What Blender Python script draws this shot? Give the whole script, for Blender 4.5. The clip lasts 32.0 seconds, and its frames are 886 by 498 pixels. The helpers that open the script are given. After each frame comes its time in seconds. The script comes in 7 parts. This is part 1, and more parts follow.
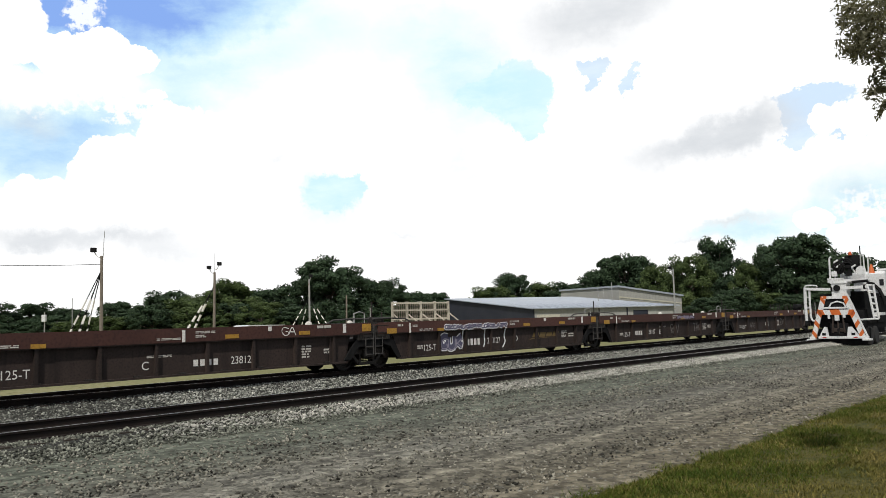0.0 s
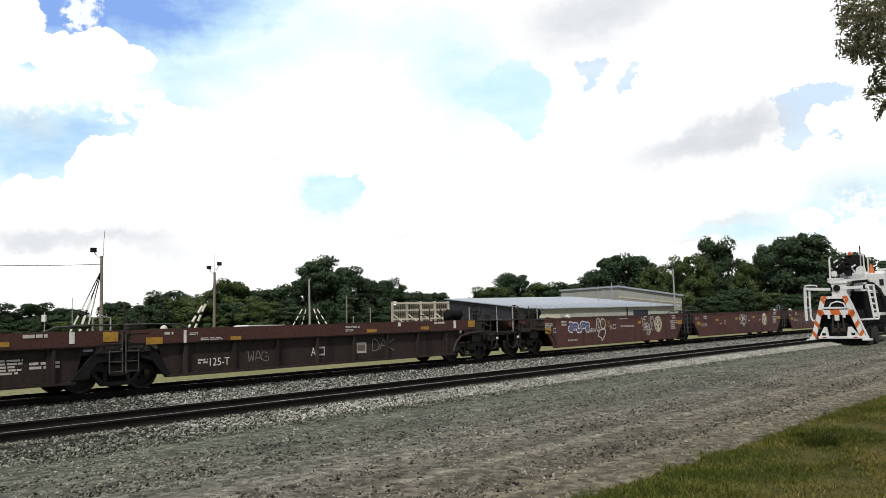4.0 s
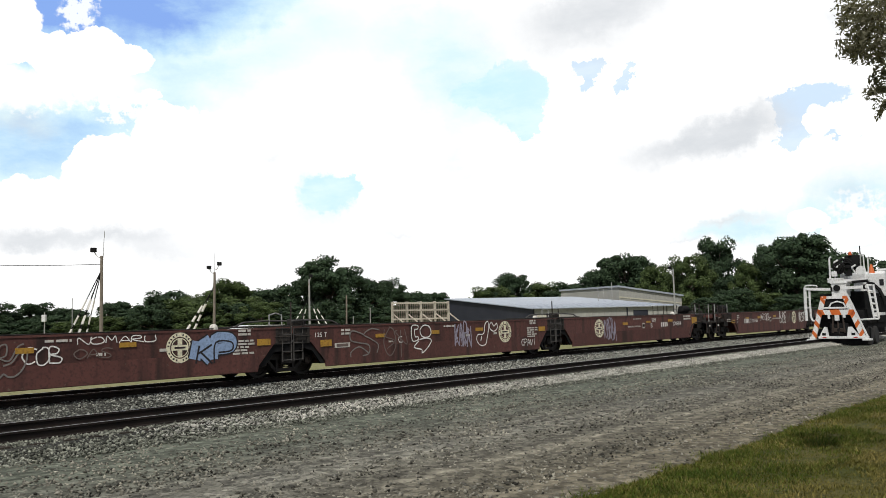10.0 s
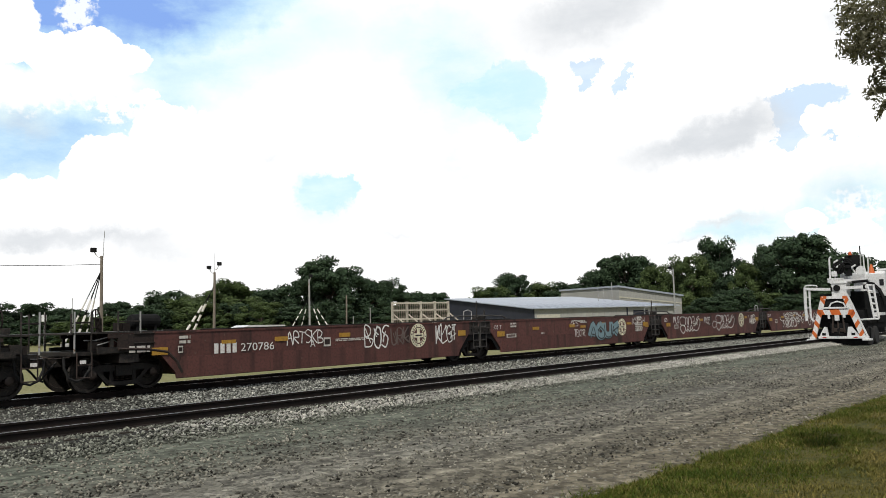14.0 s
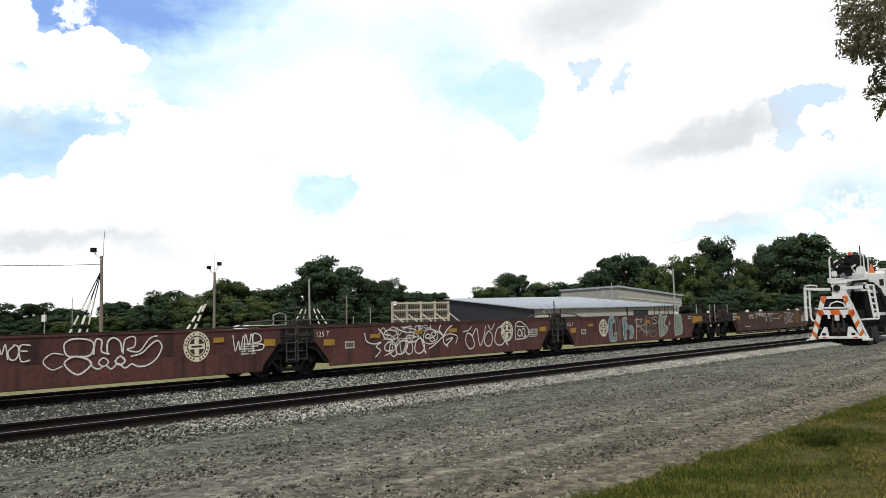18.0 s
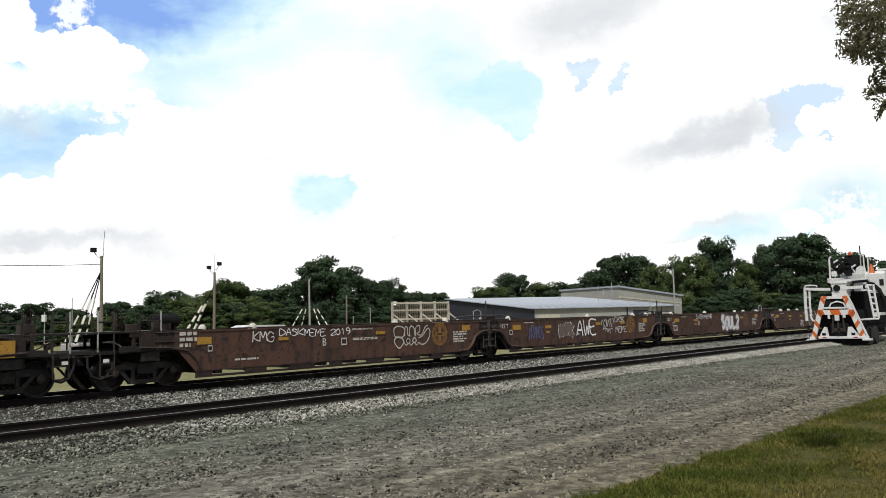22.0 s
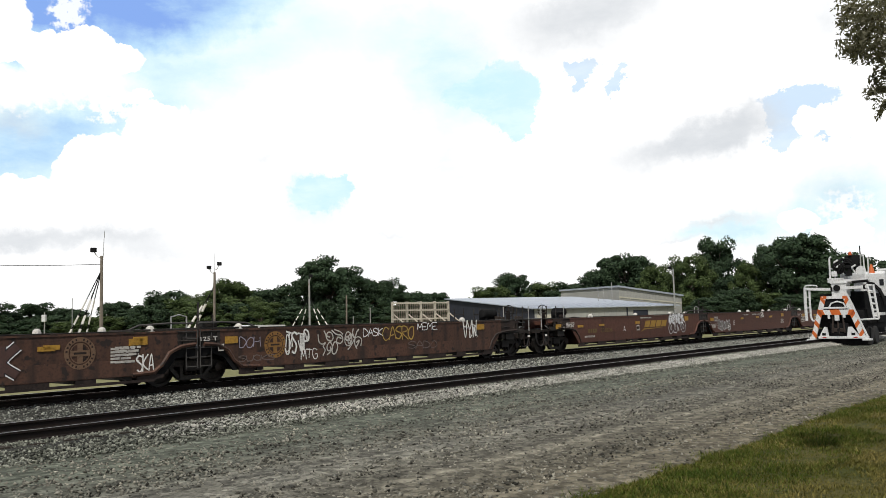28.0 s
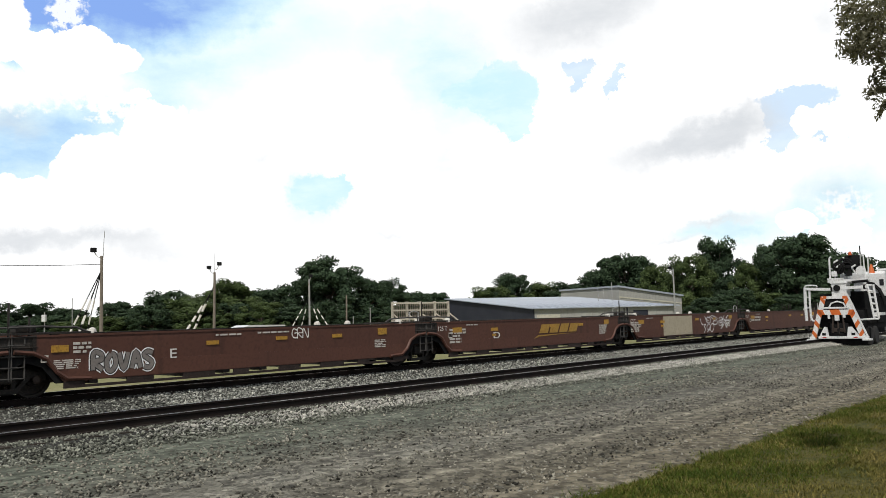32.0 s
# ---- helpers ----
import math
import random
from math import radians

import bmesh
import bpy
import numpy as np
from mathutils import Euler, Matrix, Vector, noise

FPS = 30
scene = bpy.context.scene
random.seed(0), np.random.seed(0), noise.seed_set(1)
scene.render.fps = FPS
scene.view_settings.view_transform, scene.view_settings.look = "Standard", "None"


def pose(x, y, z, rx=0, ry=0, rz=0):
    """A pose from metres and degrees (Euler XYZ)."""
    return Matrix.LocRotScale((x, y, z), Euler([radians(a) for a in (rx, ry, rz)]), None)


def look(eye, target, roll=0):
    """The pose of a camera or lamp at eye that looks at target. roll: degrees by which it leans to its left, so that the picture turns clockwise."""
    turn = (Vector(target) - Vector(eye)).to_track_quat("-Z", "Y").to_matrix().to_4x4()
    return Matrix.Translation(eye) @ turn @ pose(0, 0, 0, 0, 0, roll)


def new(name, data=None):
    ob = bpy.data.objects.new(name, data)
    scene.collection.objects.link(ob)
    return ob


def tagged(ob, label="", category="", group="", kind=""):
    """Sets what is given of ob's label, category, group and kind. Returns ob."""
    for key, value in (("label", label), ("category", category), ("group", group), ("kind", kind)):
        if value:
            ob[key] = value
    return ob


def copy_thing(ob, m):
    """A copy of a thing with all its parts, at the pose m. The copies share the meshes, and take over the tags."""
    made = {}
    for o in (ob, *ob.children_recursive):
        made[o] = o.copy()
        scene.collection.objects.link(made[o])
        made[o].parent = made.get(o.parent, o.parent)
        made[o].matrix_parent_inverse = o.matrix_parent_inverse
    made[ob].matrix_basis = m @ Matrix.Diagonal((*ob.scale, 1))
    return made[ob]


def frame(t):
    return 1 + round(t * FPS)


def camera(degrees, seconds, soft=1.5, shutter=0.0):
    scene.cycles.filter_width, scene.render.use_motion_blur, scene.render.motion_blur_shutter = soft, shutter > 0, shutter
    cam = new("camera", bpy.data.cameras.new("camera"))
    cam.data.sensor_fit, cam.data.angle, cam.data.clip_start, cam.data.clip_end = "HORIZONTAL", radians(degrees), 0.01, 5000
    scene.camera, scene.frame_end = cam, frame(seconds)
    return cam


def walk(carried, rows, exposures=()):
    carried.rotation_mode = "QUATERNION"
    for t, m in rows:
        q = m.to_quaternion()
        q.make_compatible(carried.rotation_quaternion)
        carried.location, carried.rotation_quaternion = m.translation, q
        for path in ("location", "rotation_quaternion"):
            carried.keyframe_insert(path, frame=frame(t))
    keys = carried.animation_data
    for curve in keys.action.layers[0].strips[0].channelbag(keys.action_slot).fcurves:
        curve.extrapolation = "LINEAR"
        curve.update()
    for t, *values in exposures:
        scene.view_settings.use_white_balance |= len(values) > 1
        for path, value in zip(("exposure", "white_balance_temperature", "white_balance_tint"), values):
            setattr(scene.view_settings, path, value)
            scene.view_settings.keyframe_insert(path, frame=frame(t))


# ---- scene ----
# ---------------------------------------------------------------- camera
RAIL = 0.45                      # rail top over the ground
EYE = Vector((0.0, 0.0, RAIL + 1.728))
TILT, LEAN = 4.797, -1.6
cam = camera(56.03, 32.0, soft=0.7)
aim = EYE + Vector((0, math.cos(radians(TILT)), math.sin(radians(TILT)))) * 100
STAND = look(EYE, aim, LEAN)
walk(cam, [(0.0, STAND), (32.0, STAND)])

# ---------------------------------------------------------------- world, sun, exposure
scene.view_settings.exposure = 0.15
SUN_EL, SUN_AZ = radians(50), radians(193)     # azimuth from +y towards +x
world = bpy.data.worlds.new("sky")
scene.world = world
world.use_nodes = True
wn = world.node_tree
wn.nodes.clear()
w_out = wn.nodes.new("ShaderNodeOutputWorld")
w_bg = wn.nodes.new("ShaderNodeBackground")
w_sky = wn.nodes.new("ShaderNodeTexSky")
w_sky.sky_type = "NISHITA"
w_sky.sun_disc = False
w_sky.sun_elevation, w_sky.sun_rotation = SUN_EL, SUN_AZ
w_mix = wn.nodes.new("ShaderNodeMixRGB")
w_noise = wn.nodes.new("ShaderNodeTexNoise")
w_noise.inputs["Scale"].default_value = 2.6
w_noise.inputs["Detail"].default_value = 6
w_ramp = wn.nodes.new("ShaderNodeValToRGB")
w_ramp.color_ramp.elements[0].position, w_ramp.color_ramp.elements[1].position = 0.36, 0.56
w_geo = wn.nodes.new("ShaderNodeTexCoord")
wn.links.new(w_geo.outputs["Generated"], w_noise.inputs["Vector"])
wn.links.new(w_noise.outputs["Fac"], w_ramp.inputs["Fac"])
wn.links.new(w_ramp.outputs["Color"], w_mix.inputs["Fac"])
wn.links.new(w_sky.outputs["Color"], w_mix.inputs["Color1"])
w_mix.inputs["Color2"].default_value = (6.5, 6.7, 7.0, 1)
wn.links.new(w_mix.outputs["Color"], w_bg.inputs["Color"])
w_bg.inputs["Strength"].default_value = 0.066
wn.links.new(w_bg.outputs["Background"], w_out.inputs["Surface"])

sun = new("sun", bpy.data.lights.new("sun", "SUN"))
sun.data.energy, sun.data.angle, sun.data.color = 2.9, radians(0.6), (1.0, 0.96, 0.88)
to_sun = Vector((math.sin(SUN_AZ) * math.cos(SUN_EL), math.cos(SUN_AZ) * math.cos(SUN_EL), math.sin(SUN_EL)))
sun.matrix_world = look(to_sun * 200, (0, 0, 0))


# ---------------------------------------------------------------- plan of the tracks
HEAD = radians(40.72)            # direction of the tracks, from +y towards +x
AWAY = 21.43                     # from the eye to the near side of the train
BEND, BEND_FROM = 0.000705, 19.55
ALONG = Vector((math.sin(HEAD), math.cos(HEAD)))
OUT = Vector((-math.cos(HEAD), math.sin(HEAD)))
SPEED = 10.0
UNIT = 15.36


def at(s, lat, z=0.0):
    """The place s metres along the tracks and lat metres beyond the near side of the train."""
    u = max(0.0, s - BEND_FROM)
    p = ALONG * s + OUT * (AWAY + lat - BEND * u * u / 2)
    return Vector((p.x, p.y, z))


def along(s, lat, z=0.0):
    """The pose there, with x along the track and y away from the eye."""
    a, b = at(s - 0.5, lat), at(s + 0.5, lat)
    return Matrix.Translation(at(s, lat, z)) @ pose(0, 0, 0, 0, 0, math.degrees(math.atan2(b.y - a.y, b.x - a.x)))


def seen(px, depth, py=None):
    """The place at that depth in the direction of a column (and line) of the view."""
    fl = 784 / math.tan(radians(56.03) / 2)
    a, b = px - 784, (py if py is not None else 560) - 441
    lean = radians(LEAN)
    u, w = a * math.cos(lean) + b * math.sin(lean), -a * math.sin(lean) + b * math.cos(lean)
    c, s = math.cos(radians(TILT)), math.sin(radians(TILT))
    x, y, z = u / fl, c + w / fl * s, s - w / fl * c
    return EYE + Vector((x, y, z)) * (depth / y)


# ---------------------------------------------------------------- mesh helpers
class Shape:
    """Collects vertices and faces of one mesh."""

    def __init__(self):
        self.v, self.f = [], []

    def add(self, v, f):
        n = len(self.v)
        self.v += [tuple(p) for p in v]
        self.f += [tuple(i + n for i in q) for q in f]
        return self

    def box(self, x0, x1, y0, y1, z0, z1, c=0.0):
        if c <= 0:
            v = [(x, y, z) for x in (x0, x1) for y in (y0, y1) for z in (z0, z1)]
            return self.add(v, [(0, 1, 3, 2), (4, 6, 7, 5), (0, 4, 5, 1), (2, 3, 7, 6), (0, 2, 6, 4), (1, 5, 7, 3)])
        b = bmesh.new()
        bmesh.ops.create_cube(b, size=1)
        for p in b.verts:
            p.co = ((x0 + x1) / 2 + p.co.x * (x1 - x0), (y0 + y1) / 2 + p.co.y * (y1 - y0), (z0 + z1) / 2 + p.co.z * (z1 - z0))
        bmesh.ops.bevel(b, geom=b.edges[:], offset=c, segments=2, profile=0.6, affect="EDGES")
        b.verts.index_update()
        self.add([p.co[:] for p in b.verts], [[p.index for p in q.verts] for q in b.faces])
        b.free()
        return self

    def prism(self, outline, y0, y1):
        """An outline in x and z, drawn out from y0 to y1."""
        n = len(outline)
        v = [(x, y0, z) for x, z in outline] + [(x, y1, z) for x, z in outline]
        return self.add(v, [tuple(range(n)), tuple(range(2 * n - 1, n - 1, -1))] + [(i, i + n, (i + 1) % n + n, (i + 1) % n) for i in range(n)])

    def rod(self, a, b, r, n=8, r2=None):
        a, b = Vector(a), Vector(b)
        d = (b - a).normalized()
        e = d.orthogonal().normalized()
        g = d.cross(e)
        r2 = r if r2 is None else r2
        ring = [(math.cos(2 * math.pi * i / n), math.sin(2 * math.pi * i / n)) for i in range(n)]
        v = [a + e * c * r + g * s * r for c, s in ring] + [b + e * c * r2 + g * s * r2 for c, s in ring]
        return self.add(v, [(i, (i + 1) % n, (i + 1) % n + n, i + n) for i in range(n)] + [tuple(range(n - 1, -1, -1)), tuple(range(n, 2 * n))])

    def tube(self, pts, r, n=6):
        pts = [Vector(p) for p in pts]
        rings = []
        for i, p in enumerate(pts):
            d = (pts[min(i + 1, len(pts) - 1)] - pts[max(i - 1, 0)]).normalized()
            e = d.cross(Vector((0.31, 0.87, 0.38))).normalized()
            g = d.cross(e)
            rr = r[i] if isinstance(r, (list, tuple)) else r
            rings.append([p + (e * math.cos(2 * math.pi * j / n) + g * math.sin(2 * math.pi * j / n)) * rr for j in range(n)])
        v = [q for ring in rings for q in ring]
        f = [(i * n + j, i * n + (j + 1) % n, (i + 1) * n + (j + 1) % n, (i + 1) * n + j) for i in range(len(pts) - 1) for j in range(n)]
        f += [tuple(range(n - 1, -1, -1)), tuple(range((len(pts) - 1) * n, len(pts) * n))]
        return self.add(v, f)

    def turned(self, profile, centre, n=24, axis="y"):
        """A profile of (radius, place on the axis), turned round the axis."""
        v, c = [], Vector(centre)
        for r, h in profile:
            for j in range(n):
                a = 2 * math.pi * j / n
                p = {"y": (r * math.cos(a), h, r * math.sin(a)), "z": (r * math.cos(a), r * math.sin(a), h), "x": (h, r * math.cos(a), r * math.sin(a))}[axis]
                v.append(c + Vector(p))
        m = len(profile)
        f = [(i * n + j, i * n + (j + 1) % n, (i + 1) * n + (j + 1) % n, (i + 1) * n + j) for i in range(m - 1) for j in range(n)]
        f += [tuple(range(n)), tuple(range((m - 1) * n, m * n))]
        return self.add(v, f)

    def mesh(self, name):
        me = bpy.data.meshes.new(name)
        me.from_pydata(self.v, [], self.f)
        b = bmesh.new()
        b.from_mesh(me)
        bmesh.ops.recalc_face_normals(b, faces=b.faces[:])
        b.to_mesh(me)
        b.free()
        return me


def part(name, shape, material, parent=None, label="", m=None, smooth=False):
    """One mesh object from a Shape or a mesh, under a thing or a part."""
    me = shape.mesh(name) if isinstance(shape, Shape) else shape
    if material is not None and not me.materials:
        me.materials.append(material)
    if smooth:
        for q in me.polygons:
            q.use_smooth = True
    ob = new(name, me)
    ob.parent = parent
    if m is not None:
        ob.matrix_basis = m
    return tagged(ob, label)


def empty(name, m, label, category, group="", kind=""):
    ob = new(name)
    ob.matrix_basis = m
    return tagged(ob, label, category, group, kind)


# ---------------------------------------------------------------- materials
def surface(name, colors, rough=0.8, metal=0.0, scale=3.0, fine=40.0, bump=0.2, dist=0.01, spots=None, streak=None, spread=0.15, per_object=0.0, per_island=0.0, spec=0.5):
    """A paint, stone or soil: two scales of noise between colours, relief, and spots (colour, scale, amount) and streaks down the face."""
    ma = bpy.data.materials.new(name)
    ma.use_nodes = True
    t = ma.node_tree
    n, l = t.nodes, t.links
    bsdf = n["Principled BSDF"]
    co = n.new("ShaderNodeTexCoord")
    vec = co.outputs["Object"]
    if per_object:
        info = n.new("ShaderNodeObjectInfo")
        shift = n.new("ShaderNodeVectorMath")
        shift.operation = "MULTIPLY_ADD"
        l.new(info.outputs["Random"], shift.inputs[0])
        shift.inputs[1].default_value = (37, 91, 53)
        l.new(vec, shift.inputs[2])
        vec = shift.outputs[0]

    def noise_tex(sc, detail=6, vector=None):
        q = n.new("ShaderNodeTexNoise")
        q.inputs["Scale"].default_value = sc
        q.inputs["Detail"].default_value = detail
        l.new(vector or vec, q.inputs["Vector"])
        return q.outputs["Fac"]

    def mix(fac, a, b, mode="MIX"):
        q = n.new("ShaderNodeMixRGB")
        q.blend_type = mode
        for sock, val in ((q.inputs["Fac"], fac), (q.inputs["Color1"], a), (q.inputs["Color2"], b)):
            if hasattr(val, "is_output"):
                l.new(val, sock)
            elif isinstance(val, (int, float)):
                sock.default_value = val
            else:
                sock.default_value = (*val, 1)
        return q.outputs["Color"]

    def ramp(fac, lo, hi):
        q = n.new("ShaderNodeMapRange")
        q.inputs["From Min"].default_value, q.inputs["From Max"].default_value = lo, hi
        l.new(fac, q.inputs["Value"])
        return q.outputs["Result"]

    big, small = noise_tex(scale), noise_tex(fine, 8)
    col = mix(ramp(big, 0.5 - spread * 1.4, 0.5 + spread * 1.4), colors[0], colors[1])
    if len(colors) > 2:
        col = mix(ramp(small, 0.48, 0.68), col, colors[2])
    if spots:
        col = mix(ramp(noise_tex(spots[1], 8), spots[2], spots[2] + 0.06), col, spots[0])
    if streak:
        sv = n.new("ShaderNodeMapping")
        sv.inputs["Scale"].default_value = (streak[1], streak[1], streak[1] * 0.07)
        l.new(vec, sv.inputs["Vector"])
        col = mix(ramp(noise_tex(1.0, 6, sv.outputs["Vector"]), streak[2], streak[2] + 0.2), col, streak[0])
    if per_object or per_island:
        src = n.new("ShaderNodeObjectInfo" if per_object else "ShaderNodeNewGeometry")
        val = n.new("ShaderNodeMapRange")
        amount = per_object or per_island
        val.inputs["To Min"].default_value, val.inputs["To Max"].default_value = 1 - amount, 1 + amount
        l.new(src.outputs["Random" if per_object else "Random Per Island"], val.inputs["Value"])
        hsv = n.new("ShaderNodeHueSaturation")
        l.new(val.outputs["Result"], hsv.inputs["Value"])
        l.new(col, hsv.inputs["Color"])
        col = hsv.outputs["Color"]
    l.new(col, bsdf.inputs["Base Color"])
    bsdf.inputs["Metallic"].default_value = metal
    bsdf.inputs["Specular IOR Level"].default_value = spec
    rr = n.new("ShaderNodeMapRange")
    rr.inputs["To Min"].default_value, rr.inputs["To Max"].default_value = max(0.05, rough - 0.12), min(1.0, rough + 0.12)
    l.new(small, rr.inputs["Value"])
    l.new(rr.outputs["Result"], bsdf.inputs["Roughness"])
    if bump:
        bp = n.new("ShaderNodeBump")
        bp.inputs["Strength"].default_value, bp.inputs["Distance"].default_value = bump, dist
        l.new(small, bp.inputs["Height"])
        l.new(bp.outputs["Normal"], bsdf.inputs["Normal"])
    return ma


def leaf_material(name, a, b, through_light=0.25, vary=0.35):
    ma = surface(name, (a, b), rough=0.75, scale=0.5 if vary < 0.5 else 1.1, fine=6, bump=0.0, per_island=vary, spec=0.12)
    t = ma.node_tree
    bsdf = t.nodes["Principled BSDF"]
    tr = t.nodes.new("ShaderNodeBsdfTranslucent")
    tr.inputs["Color"].default_value = (a[0] * 1.5, a[1] * 1.5, a[2] * 0.8, 1)
    mx = t.nodes.new("ShaderNodeMixShader")
    mx.inputs["Fac"].default_value = through_light
    t.links.new(bsdf.outputs["BSDF"], mx.inputs[1])
    t.links.new(tr.outputs["BSDF"], mx.inputs[2])
    t.links.new(mx.outputs["Shader"], t.nodes["Material Output"].inputs["Surface"])
    return ma


M_FIELD = surface("mown_field", ((0.168, 0.168, 0.070), (0.245, 0.226, 0.118), (0.120, 0.126, 0.050)), 0.95, scale=0.12, fine=5, bump=0.6, dist=0.05, spec=0.1)


# packed wheel tracks along the road: lat, half width, lightness
TRACKS_WORN = [(-15.3, 0.20, 1.35), (-14.8, 0.22, 0.75), (-13.8, 0.20, 1.4), (-13.4, 0.18, 0.72), (-12.3, 0.3, 1.2), (-11.6, 0.22, 0.78), (-10.4, 0.35, 0.85), (-9.2, 0.3, 1.15)]


def road_material():
    """Compacted gravel with stripes of wheel tracks along the road."""
    ma = surface("gravel_road", ((0.128, 0.125, 0.106), (0.158, 0.150, 0.121), (0.078, 0.076, 0.065)), 0.95, scale=0.3, fine=20, bump=1.0, dist=0.03, spec=0.12)
    t = ma.node_tree
    n, l = t.nodes, t.links
    bsdf = n["Principled BSDF"]
    old = bsdf.inputs["Base Color"].links[0].from_socket
    co, turn, sc = n.new("ShaderNodeTexCoord"), n.new("ShaderNodeMapping"), n.new("ShaderNodeMapping")
    turn.inputs["Rotation"].default_value = (0, 0, HEAD - math.pi / 2)
    sc.inputs["Scale"].default_value = (0.07, 1.5, 1.0)
    l.new(co.outputs["Object"], turn.inputs["Vector"])
    l.new(turn.outputs["Vector"], sc.inputs["Vector"])
    stripe = n.new("ShaderNodeTexNoise")
    stripe.inputs["Scale"].default_value, stripe.inputs["Detail"].default_value, stripe.inputs["Roughness"].default_value = 1.0, 7, 0.6
    l.new(sc.outputs["Vector"], stripe.inputs["Vector"])
    rng = n.new("ShaderNodeMapRange")
    rng.inputs["From Min"].default_value, rng.inputs["From Max"].default_value = 0.35, 0.68
    rng.inputs["To Min"].default_value, rng.inputs["To Max"].default_value = 0.78, 1.28
    l.new(stripe.outputs["Fac"], rng.inputs["Value"])
    grain = n.new("ShaderNodeTexVoronoi")
    grain.inputs["Scale"].default_value = 8.5
    l.new(co.outputs["Object"], grain.inputs["Vector"])
    gr = n.new("ShaderNodeMapRange")
    gr.inputs["To Min"].default_value, gr.inputs["To Max"].default_value = 0.40, 1.55
    l.new(grain.outputs["Color"], gr.inputs["Value"])
    mottle = n.new("ShaderNodeTexNoise")
    mottle.inputs["Scale"].default_value, mottle.inputs["Detail"].default_value, mottle.inputs["Roughness"].default_value = 4.6, 4, 0.65
    l.new(co.outputs["Object"], mottle.inputs["Vector"])
    mr = n.new("ShaderNodeMapRange")
    mr.inputs["From Min"].default_value, mr.inputs["From Max"].default_value = 0.36, 0.64
    mr.inputs["To Min"].default_value, mr.inputs["To Max"].default_value = 0.66, 1.34
    l.new(mottle.outputs["Fac"], mr.inputs["Value"])
    speck = n.new("ShaderNodeMath")
    speck.operation = "MULTIPLY"
    l.new(gr.outputs["Result"], speck.inputs[0])
    l.new(mr.outputs["Result"], speck.inputs[1])
    lie = n.new("ShaderNodeSeparateXYZ")
    l.new(turn.outputs["Vector"], lie.inputs[0])
    wander = n.new("ShaderNodeTexNoise")
    wander.inputs["Scale"].default_value, wander.inputs["Detail"].default_value = 0.5, 5
    l.new(co.outputs["Object"], wander.inputs["Vector"])
    side_step = n.new("ShaderNodeMath")
    side_step.operation = "MULTIPLY_ADD"
    l.new(wander.outputs["Fac"], side_step.inputs[0])
    side_step.inputs[1].default_value = 0.5
    l.new(lie.outputs["Y"], side_step.inputs[2])
    worn = rng.outputs["Result"]
    for middle, wide, gain in TRACKS_WORN:
        off = n.new("ShaderNodeMath")
        off.operation = "SUBTRACT"
        l.new(side_step.outputs[0], off.inputs[0])
        off.inputs[1].default_value = AWAY + middle + 0.25
        size = n.new("ShaderNodeMath")
        size.operation = "ABSOLUTE"
        l.new(off.outputs[0], size.inputs[0])
        band = n.new("ShaderNodeMapRange")
        band.interpolation_type = "SMOOTHSTEP"
        band.inputs["From Min"].default_value, band.inputs["From Max"].default_value = 0.0, wide
        band.inputs["To Min"].default_value, band.inputs["To Max"].default_value = gain, 1.0
        l.new(size.outputs[0], band.inputs["Value"])
        prod = n.new("ShaderNodeMath")
        prod.operation = "MULTIPLY"
        l.new(worn, prod.inputs[0])
        l.new(band.outputs["Result"], prod.inputs[1])
        worn = prod.outputs[0]
    both = n.new("ShaderNodeMath")
    both.operation = "MULTIPLY"
    l.new(worn, both.inputs[0])
    l.new(speck.outputs[0], both.inputs[1])
    hsv = n.new("ShaderNodeHueSaturation")
    earth = n.new("ShaderNodeMapRange")
    earth.inputs["From Min"].default_value, earth.inputs["From Max"].default_value = AWAY - 12.2, AWAY - 15.4
    earth.inputs["To Max"].default_value = 0.8
    l.new(lie.outputs["Y"], earth.inputs["Value"])
    tan = n.new("ShaderNodeMixRGB")
    tan.inputs["Color2"].default_value = (0.138, 0.120, 0.084, 1)
    l.new(earth.outputs["Result"], tan.inputs["Fac"])
    l.new(old, tan.inputs["Color1"])
    # gravel turns greener and darker towards the siding
    near_siding = n.new("ShaderNodeMapRange")
    near_siding.inputs["From Min"].default_value, near_siding.inputs["From Max"].default_value = AWAY - 11.6, AWAY - 9.2
    near_siding.inputs["To Max"].default_value = 0.8
    l.new(lie.outputs["Y"], near_siding.inputs["Value"])
    green_grey = n.new("ShaderNodeMixRGB")
    green_grey.inputs["Color2"].default_value = (0.094, 0.106, 0.082, 1)
    l.new(near_siding.outputs["Result"], green_grey.inputs["Fac"])
    l.new(tan.outputs["Color"], green_grey.inputs["Color1"])
    l.new(green_grey.outputs["Color"], hsv.inputs["Color"])
    l.new(both.outputs[0], hsv.inputs["Value"])
    l.new(hsv.outputs["Color"], bsdf.inputs["Base Color"])
    return ma


